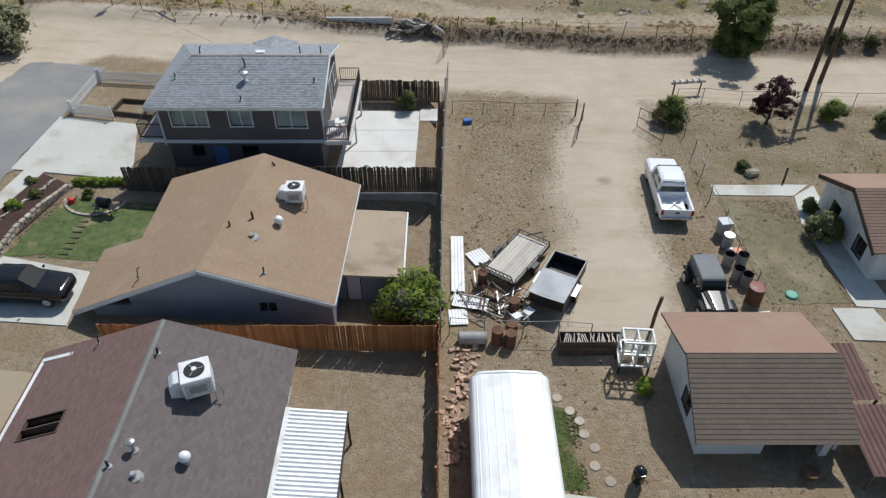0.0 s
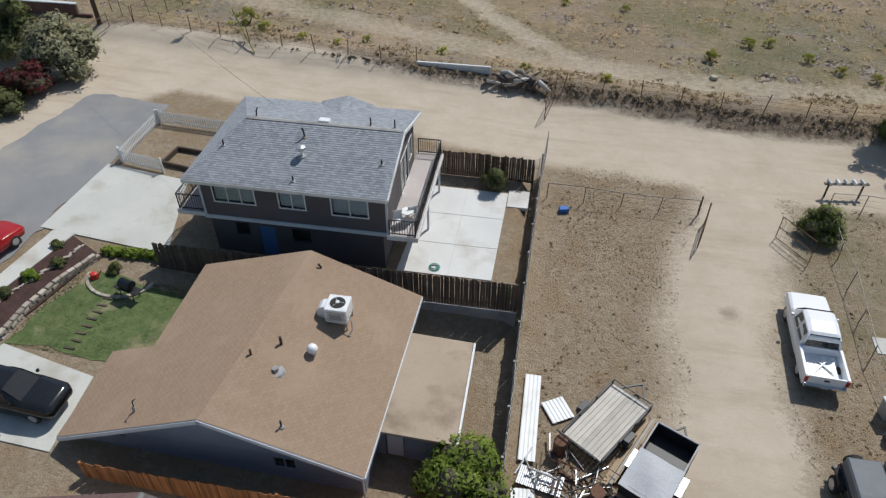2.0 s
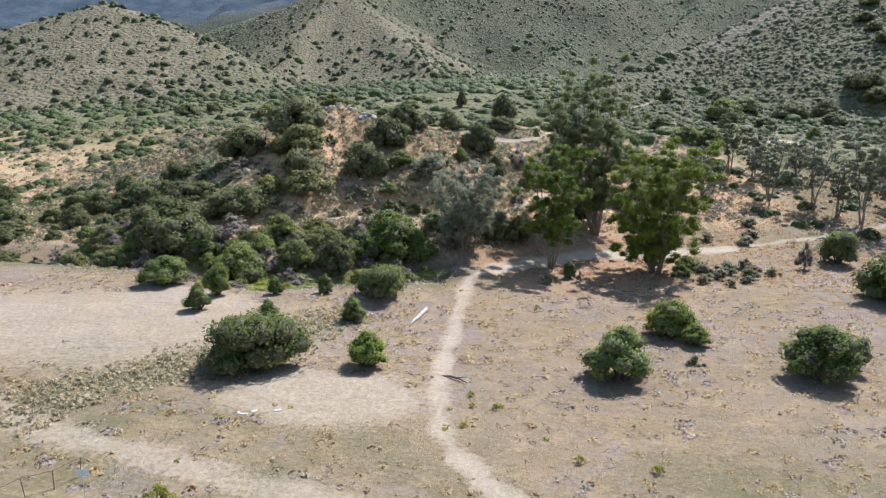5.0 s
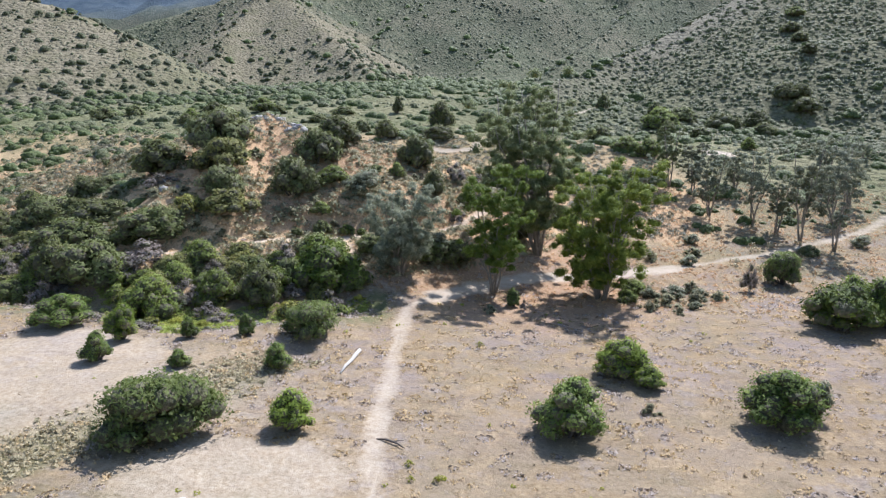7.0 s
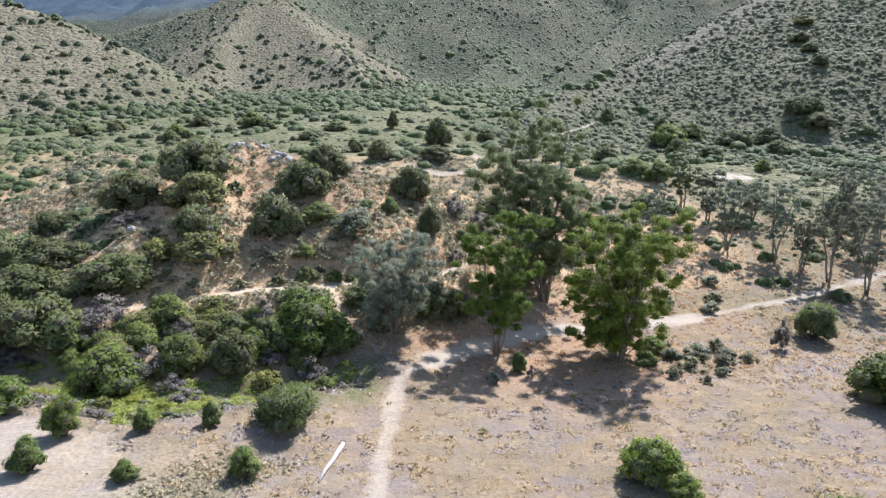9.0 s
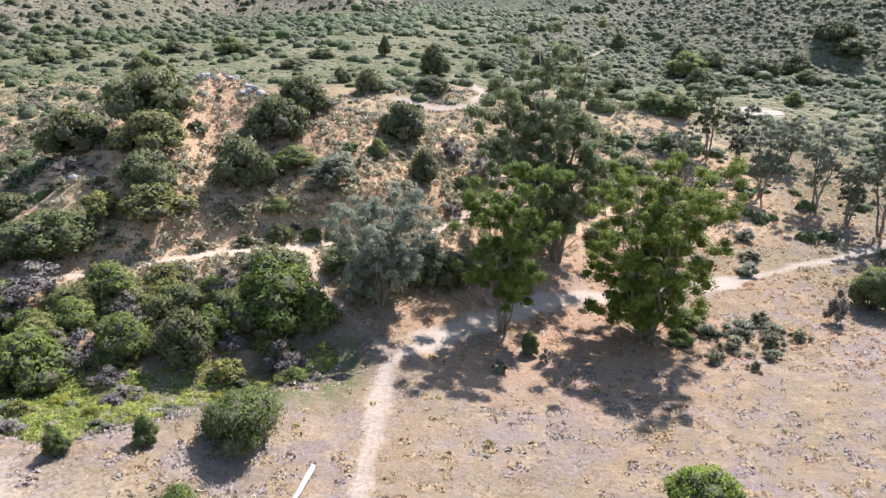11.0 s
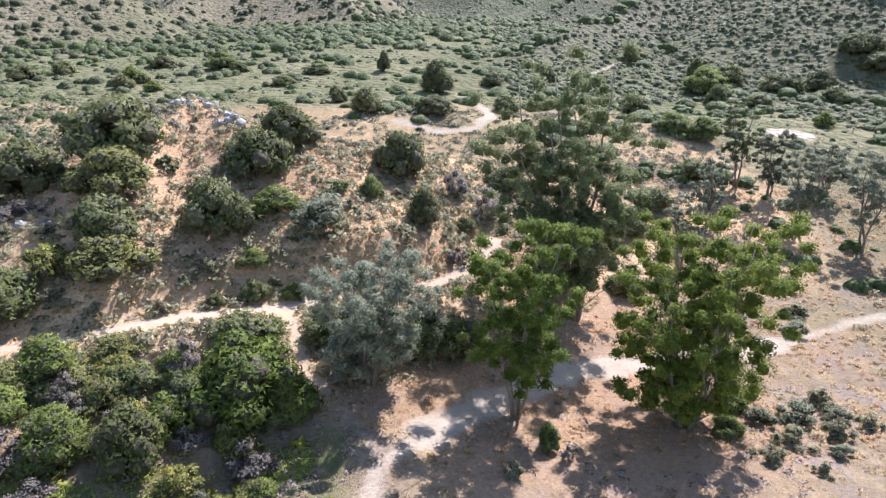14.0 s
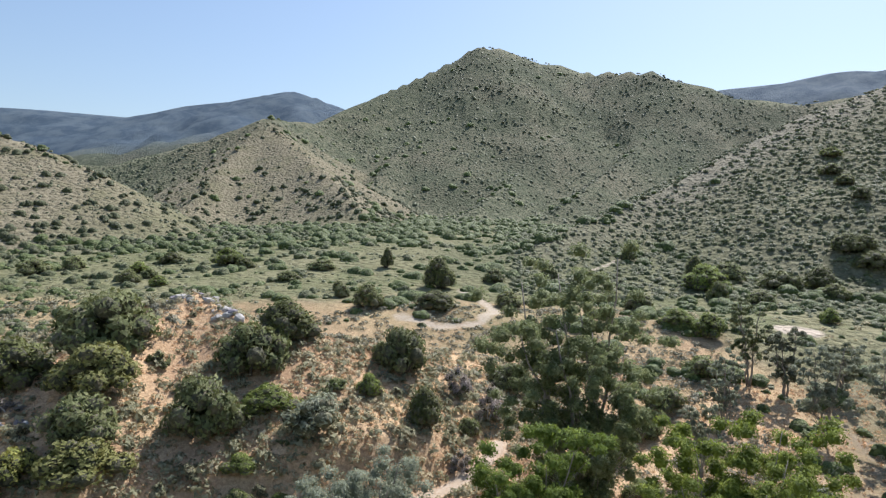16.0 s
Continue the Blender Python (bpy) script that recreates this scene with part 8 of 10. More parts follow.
def picket_run(label, a, b, seed):
    t = thing("picket_fence", (0, 0, 0), label, "fence")
    L = math.hypot(b[0] - a[0], b[1] - a[1])
    n = int(L / 0.16)
    ang = math.degrees(math.atan2(b[1] - a[1], b[0] - a[0]))
    g = Geo().prism([(-0.04, 0), (0.04, 0), (0.04, 0.88), (0, 0.98), (-0.04, 0.88)], -0.012, 0.012, "y")
    src = g.make("picket", M["white_paint"], t)
    me = src.data
    bpy.data.objects.remove(src)
    for i in range(n):
        u = (i + 0.5) / n
        x, y = a[0] + (b[0] - a[0]) * u, a[1] + (b[1] - a[1]) * u
        o = new("picket", me)
        o.parent = t
        o.matrix_basis = pose(x, y, gz(x, y) + 0.06, 0, 0, ang)
    for h in (0.25, 0.75):
        Geo().bar((a[0], a[1], gz(*a) + 0.06 + h), (b[0], b[1], gz(*b) + 0.06 + h), 0.03, 0.07).make("rail", M["white_paint"], t)
    for p in (a, b):
        Geo().box(p[0] - 0.06, p[0] + 0.06, p[1] - 0.06, p[1] + 0.06, gz(*p) - 0.1, gz(*p) + 1.12).make("post", M["white_paint"], t, "", 0.015)


picket_run("white picket fence beside the street", (-26.2, 43.2), (-26.1, 47.9), 1)
picket_run("white picket fence facing the dirt road", (-26.0, 48.0), (-19.5, 48.1), 2)
picket_run("white picket fence across the driveway end", (-26.1, 43.1), (-23.2, 42.75), 3)
pl = thing("raised_planter", (0, 0, 0), "low timber planter frame with gravel", "planter")
for a, b in (((-23.6, 43.5), (-20.2, 43.2)), ((-23.4, 45.3), (-20.2, 45.2)), ((-23.6, 43.5), (-23.4, 45.3))):
    Geo().bar((a[0], a[1], gz(*a) + 0.15), (b[0], b[1], gz(*b) + 0.15), 0.12, 0.34).make("sleeper", M["wood_old"], pl)


def wire_fence(name, label, pts, height=1.2, step=2.6, seed=0, lean=5.0, rail=True, strands=3, mat="wire", radius=0.028, thick=0.006, post_mat=None):
    rng = random.Random(seed)
    t = thing(name, (0, 0, 0), label, "fence")
    tops = []
    for a, b in zip(pts[:-1], pts[1:]):
        L = math.hypot(b[0] - a[0], b[1] - a[1])
        n = max(1, round(L / step))
        for i in range(n + (b is pts[-1])):
            u = i / n
            x, y = a[0] + (b[0] - a[0]) * u, a[1] + (b[1] - a[1]) * u
            z = gz(x, y)
            h = height * rng.uniform(0.92, 1.08)
            top = Vector((x + h * math.tan(radians(rng.uniform(-lean, lean))), y + h * math.tan(radians(rng.uniform(-lean, lean))), z + h))
            Geo().tube([(x, y, z - 0.15), top], radius, 6).make("post", M[post_mat or mat], t)
            tops.append((Vector((x, y, z)), top))
    g = Geo()
    for (b0, t0), (b1, t1) in zip(tops[:-1], tops[1:]):
        for k in range(strands):
            f = (k + 0.6) / strands if not rail else k / strands + 0.08
            g.tube([b0.lerp(t0, f), b0.lerp(t0, f).lerp(b1.lerp(t1, f), 0.5) - Vector((0, 0, 0.02)), b1.lerp(t1, f)], thick, 4, False)
    if strands:
        g.make_each("wire_strand", M[mat], t)
    if rail:
        for (b0, t0), (b1, t1) in zip(tops[:-1], tops[1:]):
            Geo().tube([t0, t1], 0.02, 6).make("rail", M[mat], t)
    return t


wire_fence("field_fence", "rusty wire fence with crooked posts along the field", [(-34.5, 60.9), (-24.3, 60.4), (-13.4, 60.4), (-10.6, 60.9)], 1.35, 2.9, 1, 6, False, 4, "rust", 0.035, 0.007)
wire_fence("field_fence", "rusty wire fence with leaning posts above the bank", [(1.2, 59.9), (7.1, 59.5), (12.8, 58.5), (18.8, 58.3), (34, 57.8), (60, 56.5)], 1.35, 2.9, 2, 9, False, 4, "rust", 0.035, 0.007)
wire_fence("chain_link_fence", "low chain-link fence at the end of the dirt lot", [(0.7, 46.3), (9.9, 45.8)], 1.2, 2.3, 3, 4)
wire_fence("chain_link_fence", "sagging chain-link fence beside the driveway", [(17.7, 45.8), (17.3, 40.5), (17.1, 35.5), (17.0, 30), (17.3, 24.6)], 1.25, 2.7, 4, 7)
wire_fence("chain_link_fence", "chain-link front fence along the dirt road", [(18.0, 47.9), (20.0, 47.9), (28.9, 47.5), (45, 47)], 1.2, 2.9, 5, 4)
wire_fence("chain_link_fence", "low wire fence across the yard", [(0.3, 24.0), (5.9, 23.7), (7.5, 23.6)], 1.2, 2.0, 6, 5)
wire_fence("corner_fence", "rusty wire fence by the utility pole", [(-37.5, 62.8), (-34.5, 60.9), (-33.0, 66.5)], 1.4, 2.0, 7, 6, True, 3, "rust")


def gate_frame(name, label, a, b, height, lean, mat="rust"):
    t = thing(name, (0, 0, 0), label, "gate")
    za, zb = gz(*a) + 0.08, gz(*b) + 0.08
    off = Vector(lean)
    A0, B0 = Vector((a[0], a[1], za)), Vector((b[0], b[1], zb))
    A1, B1 = A0 + off + Vector((0, 0, height)), B0 + off + Vector((0, 0, height))
    for p, q, nm in ((A0, B0, "bottom_rail"), (A1, B1, "top_rail"), (A0, A1, "stile"), (B0, B1, "stile"), (A0.lerp(A1, 0.5), B0.lerp(B1, 0.5), "mid_rail")):
        Geo().tube([p, q], 0.026, 6).make(nm, M[mat], t)
    g = Geo()
    for i in range(1, 9):
        g.tube([A0.lerp(B0, i / 9), A1.lerp(B1, i / 9)], 0.005, 4, False)
    g.make("mesh_wire", M["wire"], t)
    return t


gate_frame("gate", "open pipe gate frame leaning by the round bush", (14.3, 44.5), (15.7, 42.4), 1.35, (0.1, 0.25, 0))
gate_frame("gate", "pipe gate standing open beside the dirt drive", (10.3, 45.2), (9.6, 42.7), 1.4, (0.05, 0, 0))
gate_frame("gate", "narrow pipe gate at the road bank", (0.0, 56.0), (0.6, 58.9), 1.6, (0, 0, 0))
gate_frame("gate", "small galvanised gate by the utility pole", (-36.9, 58.2), (-35.9, 59.6), 1.1, (0, 0, 0), "wire")
gate_frame("gate", "tall narrow side gate at the fence end", (0.25, 48.3), (0.4, 51.4), 1.8, (0, 0, 0), "wire")
for p in ((10.0, 46.0), (10.4, 45.4)):
    pp = Geo().tube([(p[0], p[1], 1.1), (p[0], p[1], 2.75)], 0.05, 8).make("gate_post", M["rust"])
    tagged(pp, "rusty steel gate post beside the dirt drive", "post")

# ---- poles, walls and junk along the road ----


def utility_pole(at, h, arms, label, seed=0, lean=(0, 0), pale=False):
    t = thing("utility_pole", (at[0], at[1], gz(*at)), label, "utility pole")
    Geo().tube([(0, 0, -0.5), (lean[0] * 0.5, lean[1] * 0.5, h * 0.5), (lean[0], lean[1], h)], [0.19, 0.16, 0.12], 12).make("pole", M["pole_wood"], t, smooth=True)
    for k, (z, half, ang) in enumerate(arms):
        m = pose(lean[0], lean[1], z, 0, 0, ang)
        arm = Geo().box(-half, half, -0.06, 0.06, -0.07, 0.07, m).make("crossarm", M["pole_wood"], t, "", 0.01)
        for i in range(6):
            x = -half + 0.12 + (2 * half - 0.24) * i / 5
            p = m @ Vector((x, 0, 0.07))
            Geo().tube([p, p + Vector((0, 0, 0.1)), p + Vector((0, 0, 0.2))], [0.03, 0.11, 0.05], 8).make("insulator", M["white_metal"], arm)
            if k == 0:
                q = m @ Vector((x, -0.25, -0.25))
                Geo().tube([p, q], [0.05, 0.02], 6).make("cutout", M["galv"], arm)
            if pale:
                for w in (-0.5, 0.5):
                    a, b = m @ Vector((x, 0.07 * w, -0.05)), m @ Vector((x + 0.1, w, -0.28))
                    Geo().tube([a, a.lerp(b, 0.4), b], [0.03, 0.09, 0.06], 7).make("strain_insulator", M["planter"], arm)
        for s in (-1, 1):
            Geo().bar(m @ Vector((s * half * 0.6, 0.07, -0.06)), m @ Vector((0, 0.1, -0.75)), 0.03).make("brace", M["galv"], arm)
    return t


utility_pole((-37.0, 60.0), 13.2, [(12.6, 1.5, 12), (11.9, 1.3, 100), (11.2, 1.4, 12)], "tall dark wooden utility pole with crossarms and white insulators", pale=True)
utility_pole((29.1, 50.2), 12.0, [(11.4, 1.3, 20)], "tall dark wooden utility pole at the front fence", lean=(0.2, 0.1))
utility_pole((30.8, 51.6), 11.5, [(11.0, 1.2, 20)], "second dark wooden pole beside the road", lean=(0.2, 0.1))
for i, (a, b) in enumerate((((-37.3, 60, 16.3), (-90, 30, 14)), ((-36.7, 60, 16.3), (-90, 36, 14)), ((-36.5, 60, 15.2), (-90, 41, 13.2)), ((-36.8, 59.8, 12.0), (-14.6, 41.6, 9.2)), ((-36.6, 60.1, 16.2), (-60, 120, 17)))):
    a, b = Vector(a), Vector(b)
    pts = [a.lerp(b, k / 14) - Vector((0, 0, 4 * (0.8 if i == 3 else 1.4) * (k / 14) * (1 - k / 14))) for k in range(15)]
    tagged(Geo().tube(pts, 0.007, 5).make("overhead_wire", M["black_metal"]), "thin dark overhead wire sagging from the pole", "cable")
sg = thing("road_sign", (-28.9, 61.6, gz(-28.9, 61.6)), "small blue-grey blank sign on a thin steel post", "sign", turn=15)
Geo().tube([(0, 0, -0.2), (0, 0, 3.1)], 0.03, 8).make("post", M["galv"], sg)
box_part("plate", M["trim_pale"], sg, -0.36, 0.36, -0.02, 0.0, 2.75, 3.2, 0.005)
gy_ = Geo().tube([(-25.9, 61.6, gz(-25.9, 61.6) + 2.0), (-23.6, 59.4, gz(-23.6, 59.4) + 0.1)], 0.045, 8).make("guy_guard", M["leaf_lime"])
tagged(gy_, "yellow plastic guy wire guard", "guy guard")
low_wall = Geo().box(-10.55, -4.6, 60.5, 60.7, 1.2, 2.95)
tagged(low_wall.make("low_white_wall", M["white_wall"], None, "", 0.03), "low whitewashed concrete wall along the road bank", "wall")
lp = thing("log_pile", (-2.0, 59.9, 1.5), "heap of bleached dead branches and stumps", "log pile")
rl = random.Random(8)
for i in range(34):
    a = rl.uniform(-0.9, 0.9)
    p = Vector((rl.uniform(-2.0, 1.9), rl.uniform(-0.6, 0.7), rl.uniform(0.2, 1.1)))
    p.z *= 1.0 - 0.12 * abs(p.x)
    d = Vector((math.cos(a), math.sin(a), rl.uniform(-0.5, 0.75))) * rl.uniform(0.4, 1.1)
    r = rl.uniform(0.05, 0.2)
    k1 = Vector((rl.uniform(-0.2, 0.2), rl.uniform(-0.2, 0.2), rl.uniform(-0.1, 0.3)))
    Geo().tube([p - d, p - d * 0.4 + k1, p + d * 0.3 + k1 * 0.6, p + d], [r * 1.1, r, r * 0.8, r * 0.35], 8).make("branch", M["deadwood" if i % 4 == 0 else "bark_dark" if i % 4 < 3 else "bark"], lp, smooth=True)
for i in range(3):
    p = Vector((-1.4 + i * 1.0, rl.uniform(-0.2, 0.3), 0.25))
    Geo().tube([p, p + Vector((0.1, 0, 0.45)), p + Vector((0.25, -0.1, 0.95))], [0.42, 0.33, 0.24], 9).make("stump", M["bark_dark"], lp)
bw = thing("block_wall", (0, 0, 0), "dark red-brown block wall with pale coping by the road", "wall")
Geo().box(-56, -39.4, 60.9, 61.15, 3.0, 5.5).make("wall_body", M["block_wall"], bw)
Geo().box(-39.4, -38.2, 60.9, 61.15, 3.0, 4.7).make("wall_step", M["block_wall"], bw)
Geo().box(-56.05, -39.35, 60.85, 61.2, 5.5, 5.58).make("coping", M["trim_pale"], bw)
st = Geo().add(*[[(0.35 * math.cos(a) * (1 + 0.2 * math.sin(3 * a)), 0.3 * math.sin(a), z) for z in (0.0, 0.3) for a in [k * 0.9 for k in range(7)]], [tuple(range(6, -1, -1)), tuple(range(7, 14))] + [(k, (k + 1) % 7, 7 + (k + 1) % 7, 7 + k) for k in range(7)]]).make("boulder", M["stone"], None, "", 0.06)
st.matrix_basis = pose(13.2, 64.5, gz(13.2, 64.5) - 0.03)
tagged(st, "single pale boulder beside the field track", "boulder")
fl_ = Geo().tube([(-18.3, 105.0, 3.52), (-18.2, 107.0, 3.62), (-17.9, 109.0, 3.6), (-17.75, 110.6, 3.7), (-17.6, 112.3, 3.66)], [0.1, 0.17, 0.22, 0.25, 0.22], 9).make("fallen_log", M["deadwood"], smooth=True)
fl_.matrix_basis = pose(0, 0, gz(-18.0, 108.6) - 3.45)
tagged(fl_, "bleached white fallen log in the dry field", "log")
fs = thing("fallen_branch", (-10.9, 91.2, gz(-10.9, 91.2)), "dark forked fallen branch beside the trail", "branch")
Geo().tube([(-1.3, 0.5, 0.1), (-0.4, 0.2, 0.22), (0.6, -0.3, 0.16), (1.4, -1.0, 0.08)], [0.05, 0.1, 0.09, 0.04], 7).make("limb", M["bark_dark"], fs)
Geo().tube([(0.2, -0.1, 0.18), (0.8, -0.1, 0.3), (1.2, 0.2, 0.2)], [0.06, 0.04, 0.02], 6).make("fork", M["bark_dark"], fs)


def outcrop(at, label, seed, n, wide, deep, big):
    """Broken rocks bedded in the slope, each a lump with uneven corners."""
    rk = thing("rock_outcrop", (at[0], at[1], gz(*at)), label, "rocks")
    rr = random.Random(seed)
    for k in range(n):
        x, y = rr.gauss(0, wide), rr.gauss(0, deep)
        z = gz(at[0] + x, at[1] + y) - gz(*at)
        w = rr.uniform(0.25, 1.0) ** 1.5 * big + 0.2
        vs, m = [], pose(x, y, z, rr.uniform(-25, 25), rr.uniform(-25, 25), rr.uniform(0, 360))
        for h, q in ((-0.35, 0.9), (0.25, 1.0), (0.6, 0.55)):
            vs += [m @ Vector((math.cos(a) * w * q * rr.uniform(0.65, 1.2), math.sin(a) * w * 0.7 * q * rr.uniform(0.65, 1.2), h * w * rr.uniform(0.7, 1.2))) for a in [2 * math.pi * c / 6 for c in range(6)]]
        fs = [tuple(range(5, -1, -1)), tuple(range(12, 18))] + [(r * 6 + c, r * 6 + (c + 1) % 6, r * 6 + 6 + (c + 1) % 6, r * 6 + 6 + c) for r in range(2) for c in range(6)]
        Geo().add(vs, fs).make("rock", M["rock_pale" if k % 3 else "rock_violet"], rk, "", 0.03 * w)
    return rk


outcrop((-44.6, 183.0), "tumbled pale and purple-grey rocks on the crest of the mound", 4, 16, 1.6, 0.8, 1.2)
outcrop((-53.0, 187.2), "low band of pale broken rocks along the crest of the mound", 9, 26, 3.2, 0.8, 0.9)
outcrop((-62.5, 158.0), "grey broken rocks and rubble beside the dry brush pile", 12, 10, 2.0, 0.6, 0.8)
for x, y, a in [(-26.7, 78.3, 10), (-26.1, 79.0, 60), (-27.2, 78.4, 120), (-24.3, 79.6, 30)]:
    o = Geo().box(-0.3, 0.3, -0.12, 0.12, -0.05, 0.06).make("flat_stone", M["concrete_white"], None, "", 0.03)
    o.matrix_basis = pose(x, y, gz(x, y) + 0.02, 4, 3, a)
    tagged(o, "small white flat stone on the sandy field", "stone", "pale stones")
mb = thing("mailbox_row", (19.3, 49.6, gz(19.3, 49.6)), "row of five pale mailboxes on a rail", "mailboxes", turn=8)
for x in (-1.1, 1.1):
    Geo().bar((x, 0, -0.2), (x, 0, 1.0), 0.09).make("post", M["wood_old"], mb)
Geo().box(-1.4, 1.4, -0.12, 0.12, 0.98, 1.03).make("shelf", M["wood_old"], mb)
for i in range(5):
    x = -1.1 + i * 0.52
    Geo().prism([(x - 0.09, 1.035), (x + 0.09, 1.035), (x + 0.09, 1.16), (x + 0.06, 1.22), (x, 1.245), (x - 0.06, 1.22), (x - 0.09, 1.16)], -0.25, 0.25, "y").make("mailbox", M["white_metal" if i % 2 else "galv"], mb)

# ---- vehicles ----


def wheel(parent, x, y, r, w, side):
    t = Geo().tube([(x - w / 2, y, r), (x - w / 2 + 0.03, y, r), (x + w / 2 - 0.03, y, r), (x + w / 2, y, r)], [r * 0.9, r, r, r * 0.9], 22)
    tyre = t.make("wheel", M["rubber"], parent)
    Geo().tube([(x + side * (w / 2 - 0.01), y, r), (x + side * (w / 2 + 0.012), y, r)], r * 0.62, 16).make("rim", M["galv"], tyre)
    return tyre


def shell(stations, n_half):
    """A closed skin through cross-sections (y, list of (x, z) from sill to roof centre), mirrored."""
    verts, faces = [], []
    for y, half in stations:
        verts += [(x, y, z) for x, z in half] + [(-x, y, z) for x, z in reversed(half)]
    n = 2 * n_half
    for i in range(len(stations) - 1):
        for k in range(n - 1):
            faces.append((i * n + k, i * n + k + 1, (i + 1) * n + k + 1, (i + 1) * n + k))
        faces.append((i * n + n - 1, i * n, (i + 1) * n, (i + 1) * n + n - 1))
    faces += [tuple(range(n)), tuple(range(len(stations) * n - 1, (len(stations) - 1) * n - 1, -1))]
    return Geo().add(verts, faces)


def pickup(at, turn):
    t = thing("pickup_truck", (at[0], at[1], gz(*at)), "white crew-cab pickup truck parked on the dirt drive", "truck", turn=turn)
    W = M["car_white"]
    low = [(0.98, 0.42), (1.0, 0.75), (0.97, 1.02), (0.9, 1.1)]
    body = shell([(2.93, [(0.8, 0.5), (0.86, 0.75), (0.84, 0.95), (0.7, 1.02)]), (2.8, [(0.94, 0.45), (0.97, 0.75), (0.94, 1.06), (0.8, 1.13)]), (1.5, [(0.98, 0.42), (1.0, 0.78), (0.98, 1.12), (0.88, 1.2)]), (1.3, low), (-0.9, low)], 4)
    body.make("body", W, t, "", 0.02, smooth=False)
    cab = shell([(1.55, [(0.9, 1.05), (0.86, 1.1), (0.8, 1.14), (0.6, 1.16)]), (0.85, [(0.92, 1.05), (0.88, 1.4), (0.74, 1.8), (0.55, 1.87)]), (0.1, [(0.92, 1.05), (0.88, 1.45), (0.75, 1.85), (0.55, 1.92)]), (-0.65, [(0.92, 1.05), (0.88, 1.45), (0.74, 1.83), (0.55, 1.9)]), (-0.9, [(0.92, 1.05), (0.88, 1.4), (0.76, 1.7), (0.55, 1.76)])], 4)
    cab.make("cab", W, t, "", 0.03)
    Geo().slab([(-0.74, 1.56, 1.2), (0.74, 1.56, 1.2), (0.66, 0.9, 1.9), (-0.66, 0.9, 1.9)], 0.04).make("windscreen", M["dark_glass"], t)
    Geo().slab([(0.66, -0.83, 1.84), (-0.66, -0.83, 1.84), (-0.76, -0.97, 1.2), (0.76, -0.97, 1.2)], 0.02).make("rear_window", M["dark_glass"], t)
    for s in (-1, 1):
        for y0, y1 in ((0.12, 0.85), (-0.72, 0.05)):
            Geo().slab([(s * 0.935, y0, 1.18), (s * 0.935, y1, 1.18), (s * 0.79, y1 - 0.12, 1.76), (s * 0.79, y0 + 0.05, 1.78)], 0.02).make("side_window", M["dark_glass"], t)
        Geo().box(s * 0.96 - 0.02, s * 0.96 + 0.03, -0.9, 1.4, 0.6, 0.63).make("side_trim", M["grey_metal"], t)
        Geo().box(s * 1.04 - 0.07, s * 1.04 + 0.09, 0.92, 1.05, 1.18, 1.36).make("mirror", W, t, "", 0.02)
        Geo().box(s * 0.78 - 0.16, s * 0.78 + 0.14, 2.8, 2.9, 0.82, 0.98).make("headlight", M["galv"], t, "", 0.02)
        Geo().box(s * 0.9 - 0.08, s * 0.9 + 0.08, -2.9, -2.84, 0.78, 1.14).make("tail_light", M["red_lens"], t, "", 0.02)
        Geo().box(s * 0.92 - 0.08, s * 0.92 + 0.07, -2.85, -0.92, 0.5, 1.18).make("bed_side", W, t, "", 0.03)
    Geo().box(-0.84, 0.84, -2.78, -0.98, 0.62, 0.7).make("bed_floor", M["white_metal"], t)
    bs = Geo()
    for i in range(9):
        bs.box(-0.76 + i * 0.19 - 0.03, -0.76 + i * 0.19 + 0.03, -2.76, -1.0, 0.7, 0.715)
    bs.make("bed_rib", M["white_metal"], t)
    Geo().box(-0.84, 0.84, -0.99, -0.93, 0.6, 1.16).make("bed_front", W, t)
    Geo().box(-0.82, 0.82, -2.86, -2.78, 0.62, 1.16).make("tailgate", W, t, "", 0.02)
    Geo().box(-0.12, 0.12, -2.872, -2.858, 0.9, 1.0).make("tailgate_handle", M["black_metal"], t)
    Geo().box(-0.95, 0.95, -3.0, -2.86, 0.5, 0.68).make("rear_bumper", M["chrome"], t, "", 0.03)
    Geo().box(-0.16, 0.16, -3.008, -2.998, 0.53, 0.64).make("plate", M["grey_metal"], t)
    Geo().box(-0.95, 0.95, 2.86, 3.0, 0.45, 0.68).make("front_bumper", M["chrome"], t, "", 0.03)
    Geo().box(-0.6, 0.6, 2.9, 2.96, 0.72, 0.98).make("grille", M["black_metal"], t, "", 0.01)
    Geo().box(-0.75, 0.75, -2.6, 2.6, 0.3, 0.46).make("chassis", M["black_metal"], t)
    Geo().bar((-0.6, -2.5, 0.75), (0.3, -1.4, 0.8), 0.08, 0.05).make("loose_board", M["planter"], t)
    Geo().bar((-0.3, -1.2, 0.75), (0.5, -2.2, 0.78), 0.07, 0.05).make("loose_board", M["planter"], t)
    for x in (-0.84, 0.84):
        for y in (1.9, -1.85):
            wheel(t, x, y, 0.4, 0.28, 1 if x > 0 else -1)
    return t


